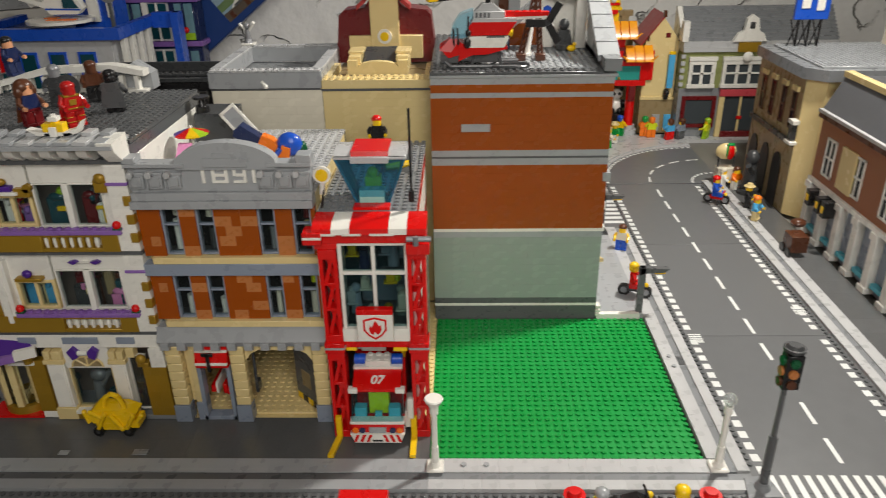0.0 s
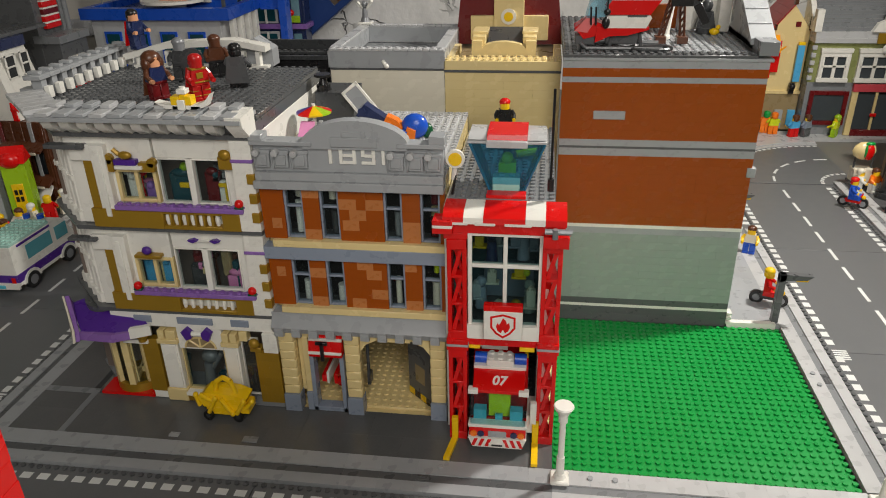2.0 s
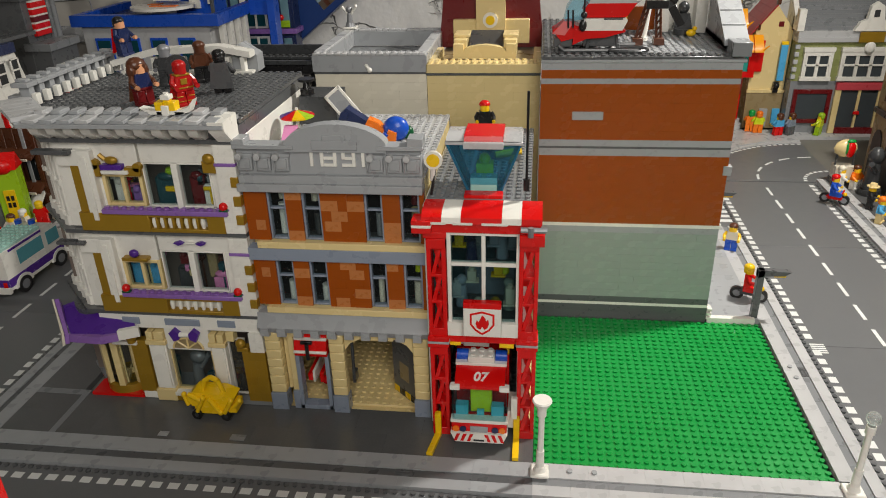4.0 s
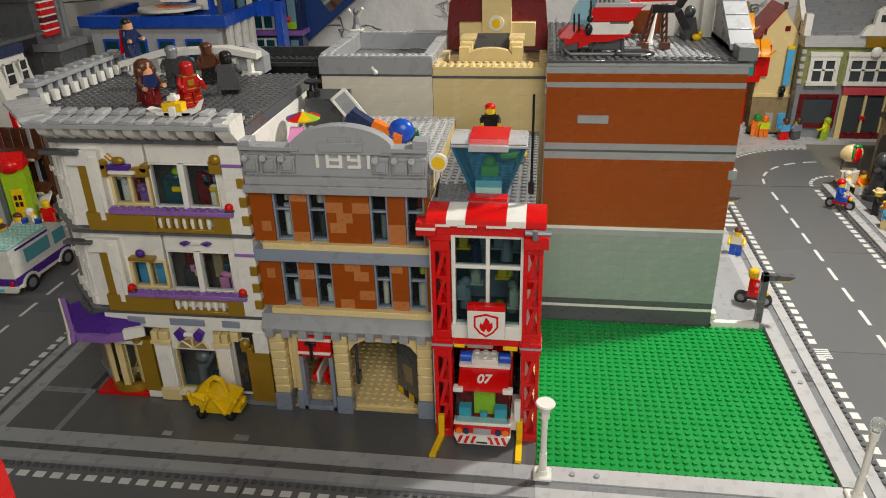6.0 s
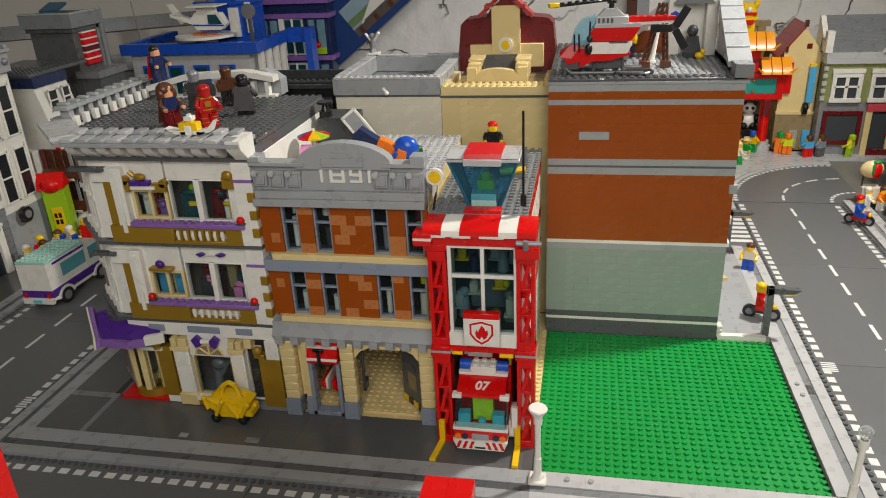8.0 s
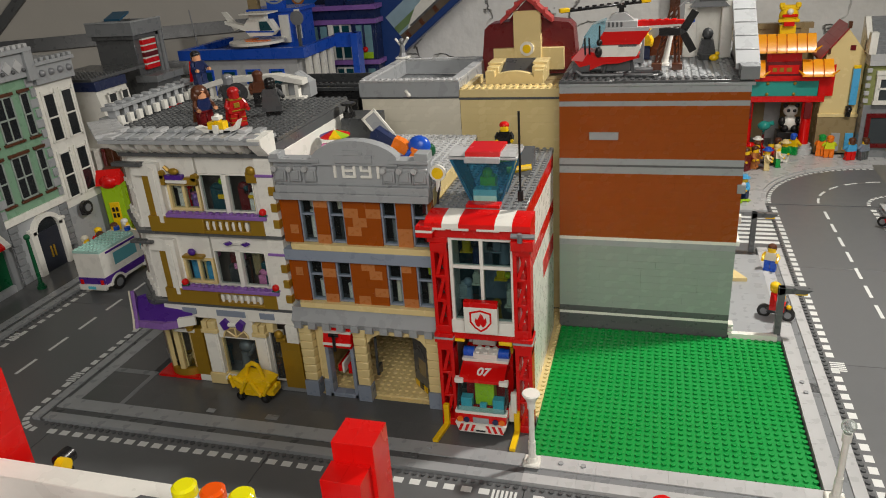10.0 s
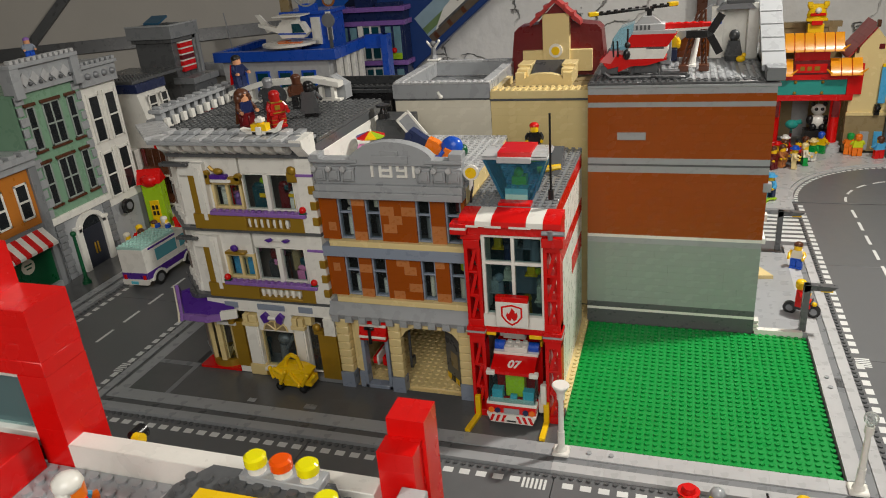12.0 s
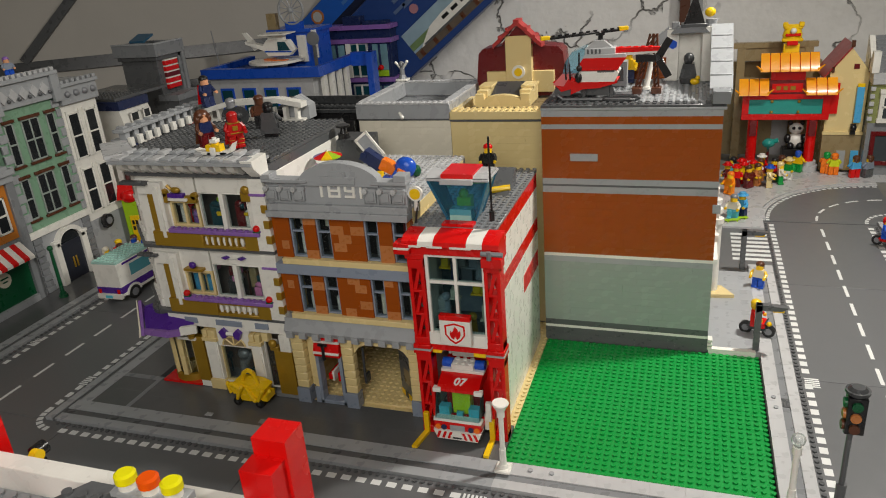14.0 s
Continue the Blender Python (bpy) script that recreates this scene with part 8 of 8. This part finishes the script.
def bike(at, rz, body, rider, head, label, hair="brown"):
    t = thing("motorbike", label, "motorbike", at, rz, "toy bikes", world_coords=False)
    for y in (-1.7, 1.7):
        w = part("wheel", B().cyl(-0.3, y, 1.0, 1.0, 0.6, n=16, axis="x"), "black", t)
        part("rim", B().cyl(-0.35, y, 1.0, 0.55, 0.7, n=12, axis="x"), "silver", w)
    part("frame", B().box(-0.35, 0.35, -1.4, 1.4, 0.9, 1.7).prism([(-1.4, 1.7), (-0.4, 2.3), (1.2, 1.8), (1.6, 1.4), (-1.4, 1.4)], "x", -0.45, 0.45).tube((-1.0, -1.3, 2.6), (1.0, -1.3, 2.6), 0.15), body, t)
    part("lamp", B().ball(0, -1.7, 2.2, 0.4), "yellow", t)
    m = pose(*(S * v for v in at), 0, 0, rz)
    p = m @ Vector((0, 0.4 * S, 1.7 * S)) / S
    if rider:
        figure((p[0], p[1], p[2]), rz, rider, rider, "flesh", head, "toy rider sitting on a bike", sit=True, group="toy riders")
    return t


bike((31.9, 38.4, 0.5), 72, "grille", "red", "yellow", "dark toy motorbike with wheels on the kerb")
bike((21.9, -7.6, 0.05), 92, "black", None, "black", "black toy motorbike with large wheels on the road")
bike((26.4, -10.4, 0.05), 80, "blue", "blue", "yellow", "blue toy motorbike with a rider on the road")
bike((57.6, 78.5, 0.4), 60, "red", "blue", "red", "red toy scooter with a rider at the kerb")
figure((33.2, 56.0, 0.52), -20, "blue", "old_white", "flesh", "brown", "toy figure in white top and blue skirt", arms="flesh", scale=1.05)
figure((15.2, -10.0, 0.05), 30, "black", "red", "yellow", "red", "toy figure in red standing on the road", hat=True)
figure((18.0, -9.9, 0.05), -10, "light_grey", "neon", "flesh", "light_grey", "toy figure in a yellow vest on the road")
figure((28.9, -10.0, 0.05), 10, "red", "red", "yellow", "red", "toy figure in red on the road", hat=True)
figure((6.6, -15.0, 0.05), 10, "dark_blue", "red", "yellow", "red", "toy figure with a red cap on the road", hat=True)
figure((13.2, -13.4, 0.05), 0, "brown", "tan", "flesh", "brown", "toy figure in brown on the road")
for k, (x, y, lg_, to, ha, hat) in enumerate(((32.0, 92.6, "dark_blue", "sky", "sky", True), (30.2, 91.0, "azure", "old_white", "silver", False), (31.6, 114, "dark_red", "red", "red", True),
                                             (33.4, 116.5, "red", "yellow", "red", True), (35.6, 118, "red", "yellow", "red", True), (34.4, 113.4, "dark_red", "dark_red", "brown", False),
                                             (36.6, 115.4, "nougat", "nougat", "brown", False), (39.2, 114.2, "tan", "tan", "blue", True), (41.8, 117, "green", "old_white", "tan", False),
                                             (42.6, 123, "brown", "nougat", "brown", False), (38.0, 124, "dark_red", "red", "white", True), (46.8, 127.4, "green", "yellow", "blue", False),
                                             (53.2, 126.4, "orange", "orange", "green", False), (54.8, 125.4, "orange", "neon", "orange", False), (59.2, 123.4, "red", "sky", "brown", False),
                                             (62.2, 123.8, "dark_grey", "sand_blue", "brown", False), (69.0, 124.0, "lime", "neon", "lime", False), (31.0, 121, "dark_blue", "azure", "black", False), (29.6, 116, "red", "dark_red", "red", True),
                                             (33.0, 119.6, "brown", "red", "red", True), (37.4, 119.6, "nougat", "dark_red", "brown", False), (30.0, 108, "bright_orange", "bright_orange", "orange", False),
                                             (44.0, 121, "white", "green", "tan", True), (40.6, 120.2, "dark_red", "red", "black", False))):
    figure((x, y, 0.5), 17 * k - 40, lg_, to, "flesh", ha, "small toy visitor near the street gate", hat=hat, group="gate crowd", scale=1.2)
for x, y, m in ((31.8, 92.0, "lime"), (30.0, 90.4, "lime")):
    solid("skateboard", B().box(-1.6, 1.6, -0.5, 0.5, 0.25, 0.45).cyl(-1.0, -0.5, 0.15, 0.18, 1.0, n=8, axis="y").cyl(1.0, -0.5, 0.15, 0.18, 1.0, n=8, axis="y"), m, "lime green toy skateboard", "skateboard", (x, y - 1.2, 0.46), 20)
solid("toy_dragon", B().ball(0, 0, 2.2, 1.6, 1.3, 1.2).tube((0.4, 0, 2.4), (2.2, -0.4, 3.0), 0.6).cyl(0, 0, 0, 0.3, 1.4), surface("jade", lin(40, 150, 140), 0.2), "jade green toy dragon head on a pole", "toy", (39.4, 126.5, 6.0))
solid("dragon_pole", B().cyl(0, 0, 0, 0.3, 6.2).box(-1.0, 1.0, -0.6, 0.6, 0, 0.4), "dark_red", "dark red pole under the dragon head", "pole", (39.4, 126.5, 0.45))
solid("panda_toy", B().ball(0, 0, 2.0, 2.2, 1.6, 2.0).ball(0, 0, 5.2, 1.8, 1.4, 1.5).mat(1).ball(-1.4, 0, 6.6, 0.6).ball(1.4, 0, 6.6, 0.6).ball(-1.9, -0.6, 2.6, 0.9, 0.9, 1.3).ball(1.9, -0.6, 2.6, 0.9, 0.9, 1.3).ball(-0.7, -1.2, 5.5, 0.45, 0.3, 0.45).ball(0.7, -1.2, 5.5, 0.45, 0.3, 0.45).ball(-1.1, -1.2, 0.9, 0.9).ball(1.1, -1.2, 0.9, 0.9), ["white", "black"], "black and white round toy bear by the gate", "toy", (46.4, 134, 5.0))
solid("stall_block", B().box(-3, 3, -2, 2, 0, 4.6), "black", "black stall block behind the gate", "stall", (46.4, 134, 0.45))
figure((63.2, 76.2, 0.45), 60, "black", "black", "flesh", "tan", "dark toy figure with a tan hat", hat=True)
figure((62.4, 69.4, 0.45), 50, "tan", "sky", "flesh", "orange", "toy figure in pale blue with orange hair")
ct = thing("street_cart", "white toy food cart with red and yellow fruit on top", "cart", (62.6, 90, 0.45))
part("cart_body", B().box(60.8, 64.6, 88.6, 91.4, 1.6, 4.4), "old_white", ct)
part("cart_frame", B().box(60.6, 64.8, 88.4, 91.6, 1.2, 1.6).tube((61, 90, 4.4), (61, 90, 7.0), 0.2).tube((64.4, 90, 4.4), (64.4, 90, 7.0), 0.2), "grille", ct)
part("sign_bun", B().ball(62.4, 90, 8.0, 2.3, 1.3, 1.9), "tan", ct)
part("sign_filling", B().ball(63.0, 89.0, 8.0, 1.0, 0.6, 1.7), "red", ct)
part("sign_leaf", B().ball(63.0, 89.2, 9.7, 0.9, 0.5, 0.4).ball(62.3, 88.9, 8.2, 0.3, 0.4, 1.3), "green", ct)
for y in (88.2, 91.6):
    part("wheel", B().cyl(62.6, y, 1.2, 0.8, 0.3, n=14, axis="y"), "black", ct)
figure((61.2, 86.2, 0.45), 80, "white", "white", "flesh", "old_white", "toy cook in white beside the cart")
figure((64.2, 86.6, 0.45), 30, "white", "orange", "flesh", "brown", "toy figure in orange beside the cart")
bk = thing("dark_cycle", "dark brown toy cart with wheels on the pavement", "cart", (63.6, 53.5, 0.45))
part("body", B().box(62.2, 65.2, 52, 55.4, 1.4, 4.4).ball(64.8, 56.4, 5.4, 1.4, 1.2, 0.8), "brown", bk)
part("wheel", B().cyl(62.0, 52.8, 1.2, 0.9, 0.4, n=14, axis="x"), "black", bk)
part("wheel", B().cyl(62.0, 55.2, 1.2, 0.9, 0.4, n=14, axis="x"), "black", bk)

# ---- nearest: roof of the rescue base across the front road ----
rs = thing("rescue_base", "red and white toy rescue base with a studded landing deck", "building", (-10, -53, 0))
part("body", B().box(-27, 0.4, -62, -46.95, 0.1, 31.2), "white", rs)
part("deck", B().box(-27, 0.6, -62, -46.92, 31.2, 31.8).studs(-23.5, -11.0, -61, -47, 31.8, 10), "light_grey", rs, "light grey studded deck")
part("front_rail", B().box(-21.0, -1.5, -46.9, -45.6, 29.6, 33.4), "white", rs)
courses(rs, "x", -23.0, -20.9, -46.9, 3.1, 27, 38, "red", 27, lens=(2.1,))
for z0, z1, x0, x1 in ((39, 42.3, -28.5, -20.9), (42.3, 45.0, -28.5, -24.3), (45.0, 46.2, -28.5, -24.8)):
    courses(rs, "x", x0, x1, -46.9, 3.1, z0, z1, "red", int(z0), lens=(2.4, 4, 7))
part("lintel", B().box(-28.5, -20.9, -46.9, -43.8, 38, 39), "red", rs)
part("window_sill", B().box(-28.5, -23.0, -46.8, -44.2, 31.8, 32.9), "dark_red", rs)
tw_win = part("window_frame", B().box(-28.4, -23.0, -46.4, -45.4, 32.9, 33.5).box(-28.4, -23.0, -46.4, -45.4, 37.4, 38.0).box(-28.4, -28.0, -46.4, -45.4, 33.5, 37.4), "white", rs)
part("pane", B().box(-28.4, -23.0, -46.0, -45.8, 33.5, 37.4, 0.02), PALEGLASS, tw_win)
courses(rs, "x", -1.4, 0.7, -44.6, 1.9, 24, 36.5, "red", 77, lens=(2.1,))
courses(rs, "x", -1.5, 0.5, -46.0, 1.4, 24, 35.4, "red", 78, lens=(2.0,))
part("pillar_tile", B().box(-0.2, 1.2, -50.4, -46.2, 31.8, 33.6), "pale_grey", rs)
part("clear_step", B().box(-2.2, -0.4, -49.8, -47.2, 31.8, 32.9), glass("clear_step", (215, 220, 222), 0.6), rs)
pad = [(-10.6, -47.2), (-3.4, -47.2), (-1.6, -49.4), (-1.6, -58), (-11.8, -58), (-11.8, -49.0)]
part("pad", B().prism(pad, "z", 31.8, 34.0), "dark_grey", rs, "dark grey raised pad")
b = B()
for i in range(10):
    for j in range(9):
        x, y = -11.2 + i * 1.0, -48.4 - j
        if not (-10.2 < x < -3.0 and y > -51.8 and y < -49.0) and not (-8.4 < x < -5.4 and y <= -49):
            b.cyl(x, y, 34.0, 0.3, 0.2, n=10)
part("pad_studs", b, "dark_grey", rs)
part("yellow_mark", B().box(-9.9, -3.4, -50.8, -49.4, 34.0, 34.5).box(-7.9, -5.6, -58, -50.8, 34.0, 34.5), "yellow", rs, "yellow T mark on the pad")
part("lamp_shelf", B().box(-8.4, -3.8, -48.2, -46.9, 34.0, 34.5), "light_grey", rs)
for x, y, m in ((-7.6, -47.6, "neon"), (-6.1, -47.6, "orange"), (-4.6, -47.6, "neon"), (-2.6, -49.6, "neon"), (-2.8, -51.6, "orange")):
    lt = part("pad_lamp", B().cyl(x, y, 34.3, 0.5, 0.75, n=14), "white", rs)
    part("lens", B().cyl(x, y, 34.95, 0.6, 0.45, n=14).cyl(x, y, 35.4, 0.6, 0.12, r2=0.45, n=14), surface("lens_" + m, lin(*{"neon": (236, 228, 20), "orange": (240, 90, 16)}[m]), 0.12, dust=0.0), lt)
for k in range(4):
    part("ramp_rod", B().tube((-13.6 + 0.5 * k, -53.5, 33.0), (-11.8 + 0.5 * k, -48.4, 33.4), 0.26), "pale_grey", rs)
part("spot_lamp", B().cyl(-19.4, -43.6, 31.6, 0.5, 0.9, n=14, axis="y"), "black", rs)
part("spot_lens", B().cyl(-18.9, -44.0, 31.9, 0.45, 0.5, n=12, axis="x"), "yellow", rs)
part("spot_arm", B().box(-19.8, -18.8, -45.7, -43.2, 30.4, 31.2), "black", rs)
part("side_block", B().box(-25.4, -22.6, -56, -47.3, 31.8, 34.0), "red", rs)
figure((-15.0, -52.2, 31.9), 150, "red", "red", "orange", "white", "toy pilot in red and blue with a white helmet", arms="sky", scale=1.05)
